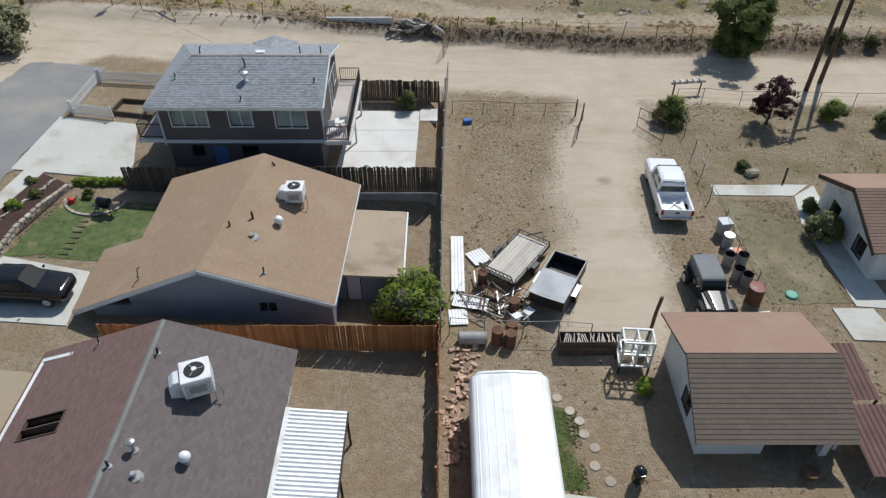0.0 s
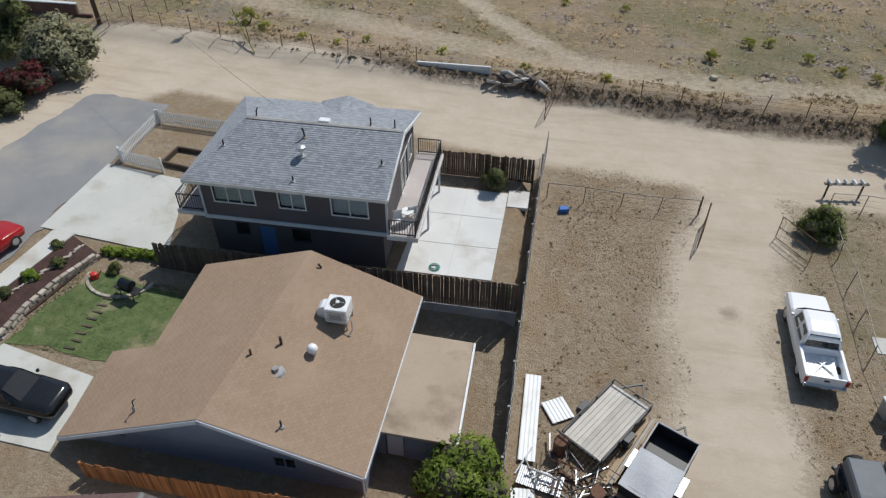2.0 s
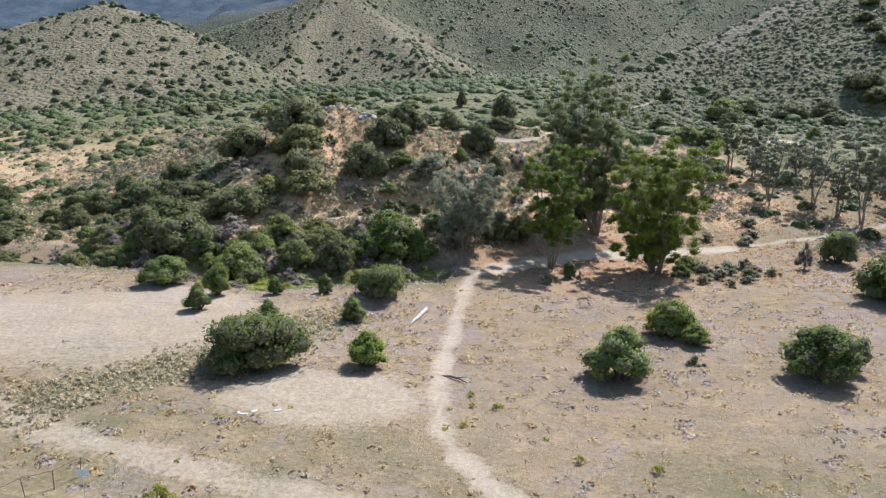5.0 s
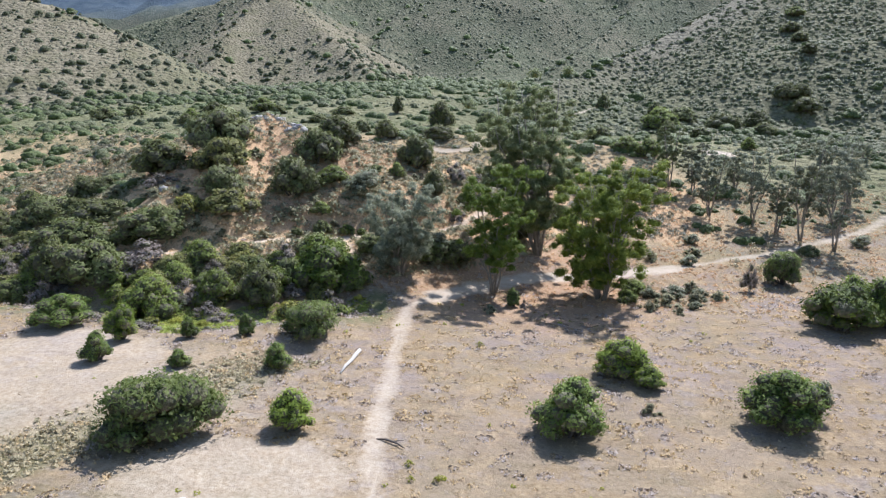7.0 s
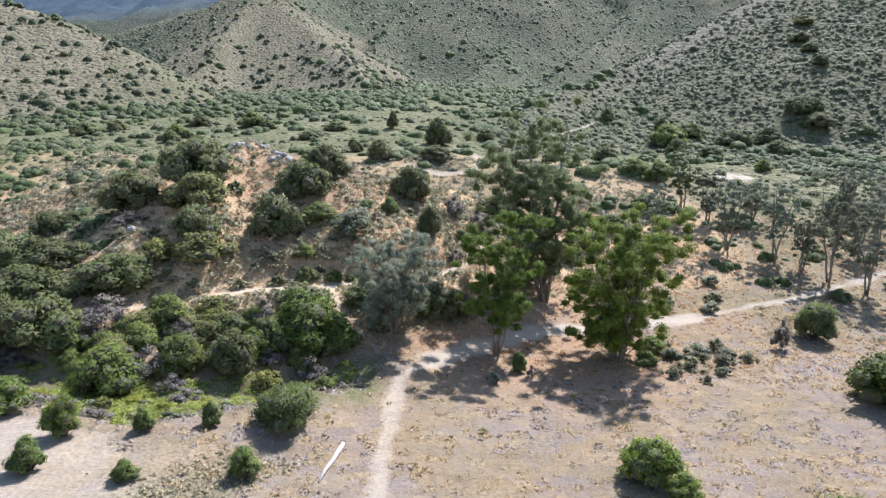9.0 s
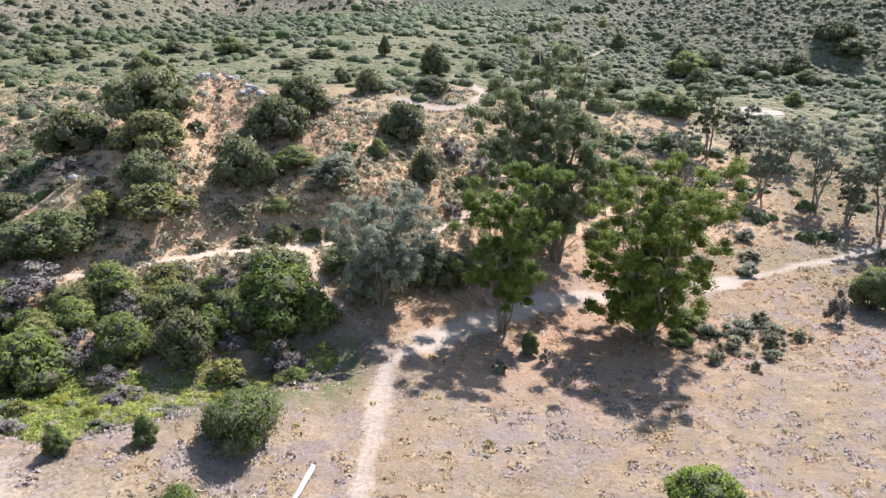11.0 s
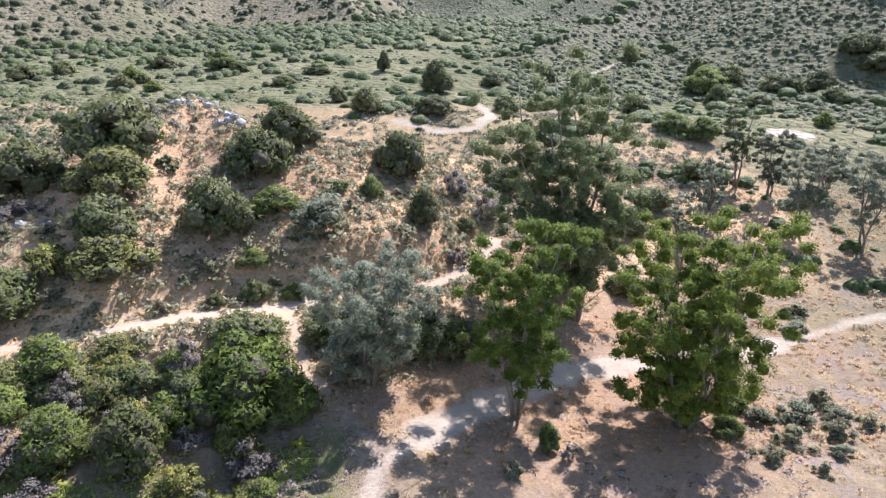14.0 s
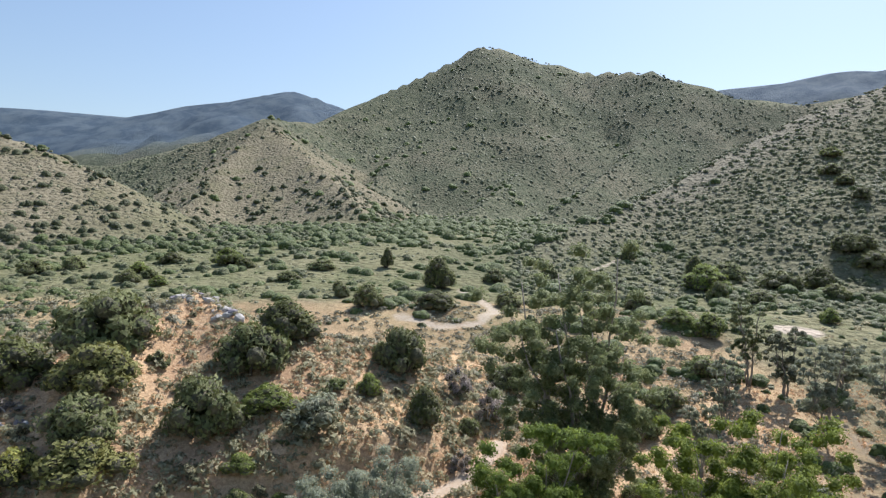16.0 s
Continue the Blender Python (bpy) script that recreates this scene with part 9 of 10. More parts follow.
def jeep(at, turn):
    t = thing("off_road_vehicle", (at[0], at[1], gz(*at)), "black soft-top off-road vehicle with a spare wheel", "car", turn=turn)
    K = M["car_black"]
    Geo().prism([(-1.95, 0.55), (1.9, 0.55), (1.9, 0.95), (1.75, 1.08), (0.55, 1.14), (-1.95, 1.14)], -0.72, 0.72, "x").make("body", K, t, "", 0.05)
    hood = shell([(1.86, [(0.5, 0.9), (0.52, 1.0), (0.42, 1.1), (0.2, 1.13)]), (0.5, [(0.68, 0.9), (0.7, 1.05), (0.58, 1.18), (0.3, 1.22)])], 4).make("hood", M["car_black"], t, "", 0.02)
    Geo().prism([(-1.93, 1.13), (0.5, 1.13), (0.18, 1.68), (-0.1, 1.74), (-1.85, 1.74)], -0.68, 0.68, "x").make("soft_top", M["soft_top"], t, "", 0.07)
    Geo().slab([(-0.62, 0.52, 1.2), (0.62, 0.52, 1.2), (0.58, 0.22, 1.66), (-0.58, 0.22, 1.66)], 0.03).make("windscreen", M["dark_glass"], t)
    for s in (-1, 1):
        for y in (1.35, -1.35):
            Geo().prism([(y - 0.52, 0.82), (y - 0.36, 1.02), (y + 0.36, 1.02), (y + 0.52, 0.82), (y + 0.4, 0.82), (y + 0.3, 0.92), (y - 0.3, 0.92), (y - 0.4, 0.82)], s * 0.66, s * 0.94, "x").make("fender", M["rubber"], t)
        Geo().tube([(s * 0.42, 1.9, 0.9), (s * 0.42, 1.95, 0.9)], 0.1, 14).make("headlight", M["chrome"], t)
        Geo().slab([(s * 0.69, -0.4, 1.2), (s * 0.69, 0.3, 1.2), (s * 0.67, 0.1, 1.62), (s * 0.67, -0.4, 1.62)], 0.02).make("side_window", M["dark_glass"], t)
        Geo().box(s * 0.85 - 0.1, s * 0.85 + 0.08, 0.3, 0.4, 1.2, 1.38).make("mirror", M["black_metal"], t, "", 0.02)
        Geo().box(s * 0.62 - 0.07, s * 0.62 + 0.07, -1.99, -1.94, 0.85, 1.0).make("tail_light", M["red_lens"], t)
    for i in range(7):
        Geo().box(-0.27 + i * 0.09 - 0.022, -0.27 + i * 0.09 + 0.022, 1.9, 1.915, 0.76, 1.0).make("grille_slot", M["dark_glass"], t)
    Geo().box(-0.82, 0.82, 1.95, 2.15, 0.5, 0.68).make("front_bumper", M["black_metal"], t, "", 0.03)
    Geo().tube([(-0.3, 2.08, 0.72), (-0.3, 2.18, 0.72)], 0.07, 12).make("fog_lamp", M["chrome"], t)
    Geo().tube([(0.3, 2.08, 0.72), (0.3, 2.18, 0.72)], 0.07, 12).make("fog_lamp", M["chrome"], t)
    Geo().box(-0.8, 0.8, -2.1, -1.96, 0.5, 0.66).make("rear_bumper", M["black_metal"], t, "", 0.03)
    Geo().tube([(0.1, -2.22, 1.05), (0.1, -2.0, 1.05)], 0.38, 22).make("spare_wheel", M["rubber"], t)
    for x in (-0.78, 0.78):
        for y in (1.35, -1.35):
            wheel(t, x, y, 0.39, 0.27, 1 if x > 0 else -1)
    return t


def sedan(name, at, turn, paint, label, tall=1.0):
    t = thing(name, (at[0], at[1], gz(*at) + 0.06), label, "car", turn=turn)
    W = M[paint]
    k = tall
    shell([(2.3, [(0.6, 0.35), (0.7, 0.5), (0.66, 0.66 * k), (0.4, 0.7 * k)]), (2.1, [(0.82, 0.3), (0.88, 0.55), (0.82, 0.76 * k), (0.5, 0.82 * k)]), (0.9, [(0.88, 0.28), (0.92, 0.6), (0.88, 0.9 * k), (0.6, 0.98 * k)]), (-1.6, [(0.88, 0.28), (0.92, 0.6), (0.88, 0.95 * k), (0.6, 1.02 * k)]), (-2.25, [(0.78, 0.35), (0.82, 0.55), (0.76, 0.9 * k), (0.5, 0.95 * k)])], 4).make("body", W, t, "", 0.03, smooth=True)
    shell([(1.0, [(0.84, 0.88 * k), (0.8, 0.92 * k), (0.7, 0.95 * k), (0.4, 0.98 * k)]), (0.2, [(0.84, 0.9 * k), (0.76, 1.15 * k), (0.62, 1.38 * k), (0.35, 1.44 * k)]), (-1.0, [(0.84, 0.92 * k), (0.76, 1.18 * k), (0.63, 1.42 * k), (0.35, 1.47 * k)]), (-1.9, [(0.8, 0.92 * k), (0.72, 1.05 * k), (0.6, 1.1 * k), (0.35, 1.13 * k)])], 4).make("cabin", W, t, "", 0.03, smooth=True)
    Geo().slab([(-0.66, 0.98, 1.0 * k), (0.66, 0.98, 1.0 * k), (0.55, 0.26, 1.43 * k), (-0.55, 0.26, 1.43 * k)], 0.03).make("windscreen", M["dark_glass"], t)
    Geo().slab([(0.52, -1.08, 1.47 * k), (-0.52, -1.08, 1.47 * k), (-0.62, -1.86, 1.14 * k), (0.62, -1.86, 1.14 * k)], 0.02).make("rear_window", M["dark_glass"], t)
    for s in (-1, 1):
        for y0, y1 in ((-0.35, 0.5), (-1.25, -0.45)):
            Geo().slab([(s * 0.85, y0, 0.96 * k), (s * 0.85, y1, 0.96 * k), (s * 0.68, y1 - 0.2, 1.34 * k), (s * 0.68, y0 + 0.05, 1.36 * k)], 0.02).make("side_window", M["dark_glass"], t)
        Geo().box(s * 0.6 - 0.16, s * 0.6 + 0.14, 2.12, 2.24, 0.58, 0.7).make("headlight", M["chrome"], t, "", 0.03)
        Geo().box(s * 0.96 - 0.06, s * 0.96 + 0.08, 0.62, 0.72, 0.96 * k, 1.08 * k).make("mirror", W, t, "", 0.02)
        Geo().box(s * 0.62 - 0.14, s * 0.62 + 0.14, -2.28, -2.2, 0.68, 0.84).make("tail_light", M["red_lens"], t, "", 0.02)
    for x in (-0.8, 0.8):
        for y in (1.4, -1.4):
            wheel(t, x, y, 0.33, 0.22, 1 if x > 0 else -1)
    return t


pickup((14.3, 35.75), -3)
jeep((14.25, 26.5), 180)
sedan("dark_car", (-21.3, 25.4), -92, "car_black", "black car parked on the concrete driveway", 1.12)
sedan("red_car", (-28.5, 33.2), -12, "car_red", "dark red car parked at the kerb")


def travel_trailer():
    t = thing("travel_trailer", (2.9, 13.2, gz(2.9, 14)), "long white ribbed-roof trailer parked in the yard", "trailer")
    prof = [(-1.72, 0.55), (1.72, 0.55), (1.74, 2.45), (1.62, 2.68), (1.3, 2.8), (0, 2.88), (-1.3, 2.8), (-1.62, 2.68), (-1.74, 2.45)]
    Geo().prism(prof, -6.0, 6.0, "y").make("body", M["white_metal"], t, "", 0.05)
    Geo().prism([(x * 0.9, 0.6 + (z - 0.55) * 0.96) for x, z in prof], 6.0, 6.25, "y").make("end_cap", M["white_metal"], t, "", 0.08)
    for i in range(9):
        x = -1.44 + i * 0.36
        z = 2.88 - 0.08 * abs(x) / 1.3 if abs(x) <= 1.3 else 2.8 - (abs(x) - 1.3) * 0.37
        Geo().box(x - 0.02, x + 0.02, -5.95, 5.95, z - 0.03, z + 0.02).make("roof_rib", M["white_metal"], t)
    Geo().box(1.735, 1.75, -5.8, 5.8, 1.3, 1.45).make("side_stripe", M["grey_metal"], t)
    for y in (-1.2, -0.2):
        for x in (-1.55, 1.55):
            wheel(t, x, y, 0.36, 0.22, 1 if x > 0 else -1)
    Geo().box(-1.2, 1.2, -5.8, 5.9, 0.4, 0.56).make("chassis", M["black_metal"], t)


travel_trailer()


def flat_trailer(at, turn):
    t = thing("utility_trailer", (at[0], at[1], gz(*at)), "flatbed utility trailer with a plank deck and black ramp gate", "trailer", turn=turn)
    for i in range(9):
        x = -0.96 + i * 0.215
        Geo().box(x, x + 0.2, -1.9, 1.9, 0.58, 0.62).make("plank", M["wood_bleached"], t)
    fr = Geo()
    for x in (-1.02, 1.02):
        fr.bar((x, -1.95, 0.55), (x, 1.95, 0.55), 0.09)
        fr.bar((x, -1.95, 0.9), (x, 1.95, 0.9), 0.05)
        for y in (-1.95, -0.65, 0.65, 1.95):
            fr.bar((x, y, 0.55), (x, y, 0.92), 0.05)
    fr.bar((-1.02, 1.95, 0.55), (1.02, 1.95, 0.55), 0.09)
    fr.bar((-1.02, 1.95, 0.9), (1.02, 1.95, 0.9), 0.05)
    fr.bar((-1.02, -1.95, 0.55), (1.02, -1.95, 0.55), 0.09)
    fr.make("frame", M["black_metal"], t)
    tg = Geo().bar((-0.7, 1.95, 0.5), (0, 3.0, 0.45), 0.08).bar((0.7, 1.95, 0.5), (0, 3.0, 0.45), 0.08)
    tg.make("tongue", M["black_metal"], t)
    rg = Geo()
    for x in (-0.98, 0.98):
        rg.bar((x, -1.98, 0.55), (x, -2.5, 1.55), 0.05)
    for f in (0.0, 0.5, 1.0):
        rg.bar((-0.98, -1.98 - 0.52 * f, 0.55 + f), (0.98, -1.98 - 0.52 * f, 0.55 + f), 0.05)
    for i in range(1, 8):
        x = -0.98 + i * 0.245
        rg.bar((x, -1.98, 0.55), (x, -2.5, 1.55), 0.03)
    rg.make_each("ramp_bar", M["black_metal"], t)
    for x in (-1.22, 1.22):
        wheel(t, x, -0.1, 0.34, 0.22, 1 if x > 0 else -1)
        Geo().prism([(-0.5, 0.5), (-0.4, 0.74), (0.2, 0.74), (0.3, 0.5), (0.2, 0.5), (0.12, 0.68), (-0.32, 0.68), (-0.4, 0.5)], x - 0.13, x + 0.13, "x").make("fender", M["black_metal"], t)


def box_trailer(at, turn):
    t = thing("dump_trailer", (at[0], at[1], gz(*at)), "dark steel box trailer half covered by a grey sheet", "trailer", turn=turn)
    for nm, b in (("side", (-0.95, -0.9, -1.8, 1.8, 0.5, 1.25)), ("side", (0.9, 0.95, -1.8, 1.8, 0.5, 1.25)), ("front_panel", (-0.9, 0.9, 1.75, 1.8, 0.5, 1.25)), ("tailgate", (-0.9, 0.9, -1.8, -1.75, 0.5, 1.25)), ("floor_plate", (-0.9, 0.9, -1.75, 1.75, 0.5, 0.55))):
        box_part(nm, M["black_metal"], t, *b, 0.01)
    rim = Geo()
    for x in (-0.93, 0.93):
        rim.bar((x, -1.82, 1.27), (x, 1.82, 1.27), 0.07)
    rim.bar((-0.93, 1.78, 1.27), (0.93, 1.78, 1.27), 0.07).bar((-0.93, -1.78, 1.27), (0.93, -1.78, 1.27), 0.07)
    rim.make("rim_rail", M["grey_metal"], t)
    sh = Geo()
    for i in range(8):
        for j in range(6):
            x0, x1 = -0.98 + 1.96 * j / 6, -0.98 + 1.96 * (j + 1) / 6
            y0, y1 = -1.95 + 2.1 * i / 8, -1.95 + 2.1 * (i + 1) / 8
            f = lambda x, y: 1.33 - 0.05 * math.sin(2.2 * y + x) * math.cos(1.6 * x)
            sh.add([(x0, y0, f(x0, y0)), (x1, y0, f(x1, y0)), (x1, y1, f(x1, y1)), (x0, y1, f(x0, y1))], [(0, 1, 2, 3)])
    sh.make("cover_sheet", M["tarp_grey"], t, "creased grey cover sheet")
    Geo().bar((-0.6, 1.8, 0.5), (0, 2.9, 0.45), 0.08).bar((0.6, 1.8, 0.5), (0, 2.9, 0.45), 0.08).make("tongue", M["black_metal"], t)
    for x in (-1.1, 1.1):
        wheel(t, x, -0.2, 0.36, 0.24, 1 if x > 0 else -1)
        Geo().box(x - 0.14, x + 0.14, -0.7, 0.3, 0.76, 0.8).make("fender", M["galv"], t, "", 0.01)


flat_trailer((4.2, 29.3), -35)
for i, (x, y, a, ln, mt) in enumerate(((5.35, 27.6, -33, 3.2, "wood_tan"), (5.1, 27.4, -30, 2.8, "rust"))):
    bd = Geo().box(-0.1, 0.1, -ln / 2, ln / 2, 0, 0.06).make("loose_plank", M[mt])
    bd.matrix_basis = pose(x, y, gz(x, y) + 0.02, 4, 0, a)
    tagged(bd, "long loose board lying between the two trailers", "board")
box_trailer((6.25, 27.1), -28)

# ---- loose things in the dirt lot ----


def barrel(at, label, mat="rust", r=0.29, h=0.88, lid=None, open_top=False, group="barrels"):
    t = thing("barrel", (at[0], at[1], gz(*at)), label, "barrel", group)
    n = 18
    prof = [(0, r), (0.28, r), (0.3, r + 0.015), (0.32, r), (0.56, r), (0.58, r + 0.015), (0.6, r), (h, r)]
    Geo().tube([(0, 0, z) for z, _ in prof], [q for _, q in prof], n, not open_top).make("drum", M[mat], t)
    if open_top:
        # Inside of the drum coloured near-black, as the shade within it.
        Geo().tube([(0, 0, 0.05), (0, 0, h - 0.005)], [r - 0.02, r - 0.02], n, False).make("inner_wall", M["void"], t)
        Geo().tube([(0, 0, 0.04), (0, 0, 0.06)], r - 0.02, n).make("bottom", M["void"], t)
        Geo().tube([(0, 0, h - 0.03), (0, 0, h + 0.01)], r + 0.02, n, False).make("rim", M[mat], t)
    else:
        Geo().tube([(0, 0, h), (0, 0, h + 0.025)], r + 0.012, n).make("lid", M[lid or mat], t)
    return t


for at in ((2.2, 27.75), (3.75, 25.6), (2.75, 23.5), (3.4, 23.3), (3.5, 23.95)):
    barrel(at, "rusty steel drum among the scrap")
for at in ((16.3, 29.4), (17.05, 29.35), (16.45, 28.2), (16.75, 27.7)):
    barrel(at, "open blue-grey plastic barrel by the fence", "grey_metal", 0.3, 0.8, None, True)
barrel((16.75, 26.4), "dark barrel with a faded red lid by the fence", "rust", 0.42, 1.05, "rust_red")
barrel((16.75, 31.0), "grey round dustbin by the fence", "grey_metal", 0.3, 0.85, "galv")
barrel((4.95, 30.95), "small black drum on the trailer edge", "black_metal", 0.17, 0.5, None)
bn = thing("wheeled_bin", (16.8, 32.1, gz(16.8, 32.1)), "grey plastic wheeled bin by the fence", "bin", turn=10)
Geo().prism([(-0.26, 0.05), (0.26, 0.05), (0.33, 0.98), (-0.33, 0.98)], -0.3, 0.3, "y").make("body", M["grey_metal"], bn, "", 0.03)
Geo().box(-0.36, 0.36, -0.36, 0.36, 0.98, 1.05).make("lid", M["trim_pale"], bn, "", 0.02)
ob = Geo().tube([(0, 0, 0), (0, 0, 0.35), (0, 0, 0.36)], [0.2, 0.27, 0.29], 16).make("orange_pot", M["orange_plastic"])
ob.matrix_basis = pose(17.1, 30.2, gz(17.1, 30.2))
tagged(ob, "bright orange plastic pot by the fence", "pot")
ob = Geo().tube([(0, 0, 0), (0, 0, 0.3), (0, 0, 0.4)], [0.16, 0.16, 0.1], 12).make("white_jug", M["planter"])
ob.matrix_basis = pose(16.75, 30.35, gz(16.75, 30.35))
tagged(ob, "white plastic jug by the barrels", "jug")
ob = Geo().tube([(0, 0, 0), (0, 0, 0.1), (0, 0, 0.13)], [0.34, 0.34, 0.28], 24).make("well_cover", M["green_plastic"])
ob.matrix_basis = pose(19.0, 26.8, gz(19.0, 26.8))
tagged(ob, "round pale green cover in the dry lawn", "cover")
ob = Geo().box(-0.3, 0.3, -0.2, 0.2, 0, 0.32).make("blue_crate", M["blue_plastic"], None, "", 0.03)
ob.matrix_basis = pose(1.8, 45.0, gz(1.8, 45.0), 0, 0, 15)
tagged(ob, "blue plastic crate on the dry weeds", "crate")
sc = thing("white_stand", (16.7, 24.9, gz(16.7, 24.9)), "small white metal stand beside the fence", "stand", turn=8)
box_part("shelf", M["white_paint"], sc, -0.45, 0.45, -0.25, 0.25, 0.45, 0.5)
for x in (-0.4, 0.4):
    for y in (-0.2, 0.2):
        Geo().bar((x, y, 0), (x, y, 0.46), 0.04).make("leg", M["white_paint"], sc)
for (x0, x1, y0, y1, z, tn, mt, lab) in ((0.45, 1.2, 27.0, 31.7, 0.16, 0, "white_metal", "long white corrugated sheet lying by the fence"), (0.3, 1.3, 24.6, 25.7, 0.1, 3, "white_metal", "white sheet lying on the ground"), (0.5, 2.4, 25.7, 26.6, 0.18, -12, "galv", "stack of pale sheet offcuts"), (1.5, 2.6, 29.3, 30.5, 0.12, 30, "white_metal", "square white panel leaning on weeds")):
    t = thing("sheet_panel", ((x0 + x1) / 2, (y0 + y1) / 2, gz((x0 + x1) / 2, (y0 + y1) / 2) + z), lab, "panel", turn=tn)
    hx, hy = (x1 - x0) / 2, (y1 - y0) / 2
    corrugated("sheet", M[mt], t, [(-hx, -hy, 0), (hx, -hy, 0), (hx, hy, 0), (-hx, hy, 0)], 0.16, 0.025)
    for y in (-hy * 0.7, hy * 0.7):
        Geo().bar((-hx, y, -z * 0.5 - 0.01), (hx, y, -z * 0.5 - 0.01), 0.08, max(0.05, z - 0.04)).make("bearer", M["wood_old"], t)
sp = thing("scrap_heap", (2.9, 26.4, gz(2.9, 26.4)), "tangled heap of rusty bars, pipes and frames", "scrap heap")
for i in range(46):
    a = rl.uniform(0, math.pi)
    p = Vector((rl.gauss(0, 0.9), rl.gauss(0, 0.7), rl.uniform(0.03, 0.5)))
    d = Vector((math.cos(a), math.sin(a), rl.uniform(-0.15, 0.15))) * rl.uniform(0.3, 0.9)
    p.z = max(p.z, abs(d.z) + 0.03)
    g = Geo()
    if i % 3:
        g.tube([p - d, p + d], rl.uniform(0.015, 0.04), 6)
    else:
        g.bar(p - d, p + d, rl.uniform(0.03, 0.07), rl.uniform(0.02, 0.1))
    g.make("bar", M[rl.choice(["rust", "rust", "galv", "grey_metal", "wood_old", "black_metal"])], sp)
lu = thing("lumber_stack", (5.3, 28.3, gz(5.3, 28.3)), "long raw timber boards beside the trailer", "lumber", turn=-29)
for i, (x, z, m_) in enumerate(((-0.22, 0.06, "wood_tan"), (-0.05, 0.06, "wood_old"), (0.12, 0.06, "wood_tan"), (-0.1, 0.16, "wood_tan"), (0.06, 0.16, "wood_grey"))):
    Geo().box(x - 0.07, x + 0.07, -2.2 + 0.15 * (i % 3), 2.0 - 0.2 * (i % 2), z - 0.05, z + 0.04).make("plank", M[m_], lu, "", 0.005)
for x, y, r, tn in ((4.15, 26.2, 0.33, 10), (4.5, 25.7, 0.3, 60)):
    g = Geo()
    n, q = 20, 8
    vs, fs_ = [], []
    for i in range(n):
        a = 2 * math.pi * i / n
        for j in range(q):
            b = 2 * math.pi * j / q
            rr = r - 0.09 + 0.09 * math.cos(b)
            vs.append((rr * math.cos(a), rr * math.sin(a), 0.09 + 0.09 * math.sin(b)))
            fs_.append((i * q + j, i * q + (j + 1) % q, ((i + 1) % n) * q + (j + 1) % q, ((i + 1) % n) * q + j))
    o = g.add(vs, fs_).make("tire", M["rubber"], smooth=True)
    o.matrix_basis = pose(x, y, gz(x, y) + 0.01, 0, 0, tn)
    tagged(o, "worn black tyre lying on the dirt", "tyre")
for x, y, tn in ((3.75, 25.0, 30), (4.35, 25.05, 130)):
    c = thing("old_chair", (x, y, gz(x, y)), "tipped white plastic garden chair among the scrap", "chair", turn=tn)
    c.matrix_basis = pose(x, y, gz(x, y) + 0.28, 80, 0, tn)
    box_part("seat", M["planter"], c, -0.24, 0.24, -0.24, 0.24, -0.02, 0.02, 0.01)
    box_part("backrest", M["planter"], c, -0.24, 0.24, 0.2, 0.24, 0.02, 0.46, 0.01)
    for a in (-0.2, 0.2):
        for b in (-0.2, 0.2):
            Geo().bar((a, b, -0.4), (a, b, -0.02), 0.04).make("leg", M["planter"], c)
tk = thing("steel_tank", (1.5, 23.45, gz(1.5, 23.4)), "galvanised cylindrical tank lying by the wire fence", "tank")
Geo().tube([(-0.75, 0, 0.36), (-0.68, 0, 0.36), (0.68, 0, 0.36), (0.75, 0, 0.36)], [0.2, 0.33, 0.33, 0.2], 18).make("shell", M["grey_metal"], tk)
for x in (-0.5, 0.5):
    box_part("cradle", M["wood_old"], tk, x - 0.05, x + 0.05, -0.3, 0.3, 0, 0.1)
wb = thing("timber_bin", (7.35, 22.95, gz(7.3, 23)), "long board-sided bin full of slats and pots", "bin")
for i in range(5):
    box_part("side_board", M["wood_old"], wb, -1.6, 1.6, -0.36, -0.32, 0.02 + i * 0.2, 0.2 + i * 0.2, 0.005)
    box_part("back_board", M["wood_old"], wb, -1.6, 1.6, 0.32, 0.36, 0.02 + i * 0.2, 0.2 + i * 0.2, 0.005)
for x in (-1.56, 1.56):
    box_part("end_board", M["wood_old"], wb, x - 0.02, x + 0.02, -0.32, 0.32, 0.02, 1.0, 0.005)
for i in range(26):
    x = -1.4 + i * 0.11
    Geo().bar((x, -0.28, 0.8 + rl.uniform(0, 0.12)), (x + rl.uniform(-0.2, 0.2), 0.28, 0.85 + rl.uniform(0, 0.15)), 0.05, 0.03).make("slat", M["wood_grey"], wb)
gc = thing("glazed_cabinet", (9.25, 21.9, gz(9.25, 21.9)), "tall white glazed frame cabinet on a dark stand", "cabinet", turn=-4)
for x in (-0.7, 0.7):
    for y in (-0.45, 0.45):
        Geo().bar((x, y, 0.0), (x, y, 0.55), 0.08).make("leg", M["black_metal"], gc)
        Geo().bar((x, y, 0.55), (x, y, 2.25), 0.09).make("upright", M["white_paint"], gc)
for z in (0.58, 1.4, 2.22):
    for y in (-0.45, 0.45):
        Geo().bar((-0.7, y, z), (0.7, y, z), 0.09).make("rail", M["white_paint"], gc)
    for x in (-0.7, 0, 0.7):
        Geo().bar((x, -0.45, z), (x, 0.45, z), 0.07).make("cross_rail", M["white_paint"], gc)
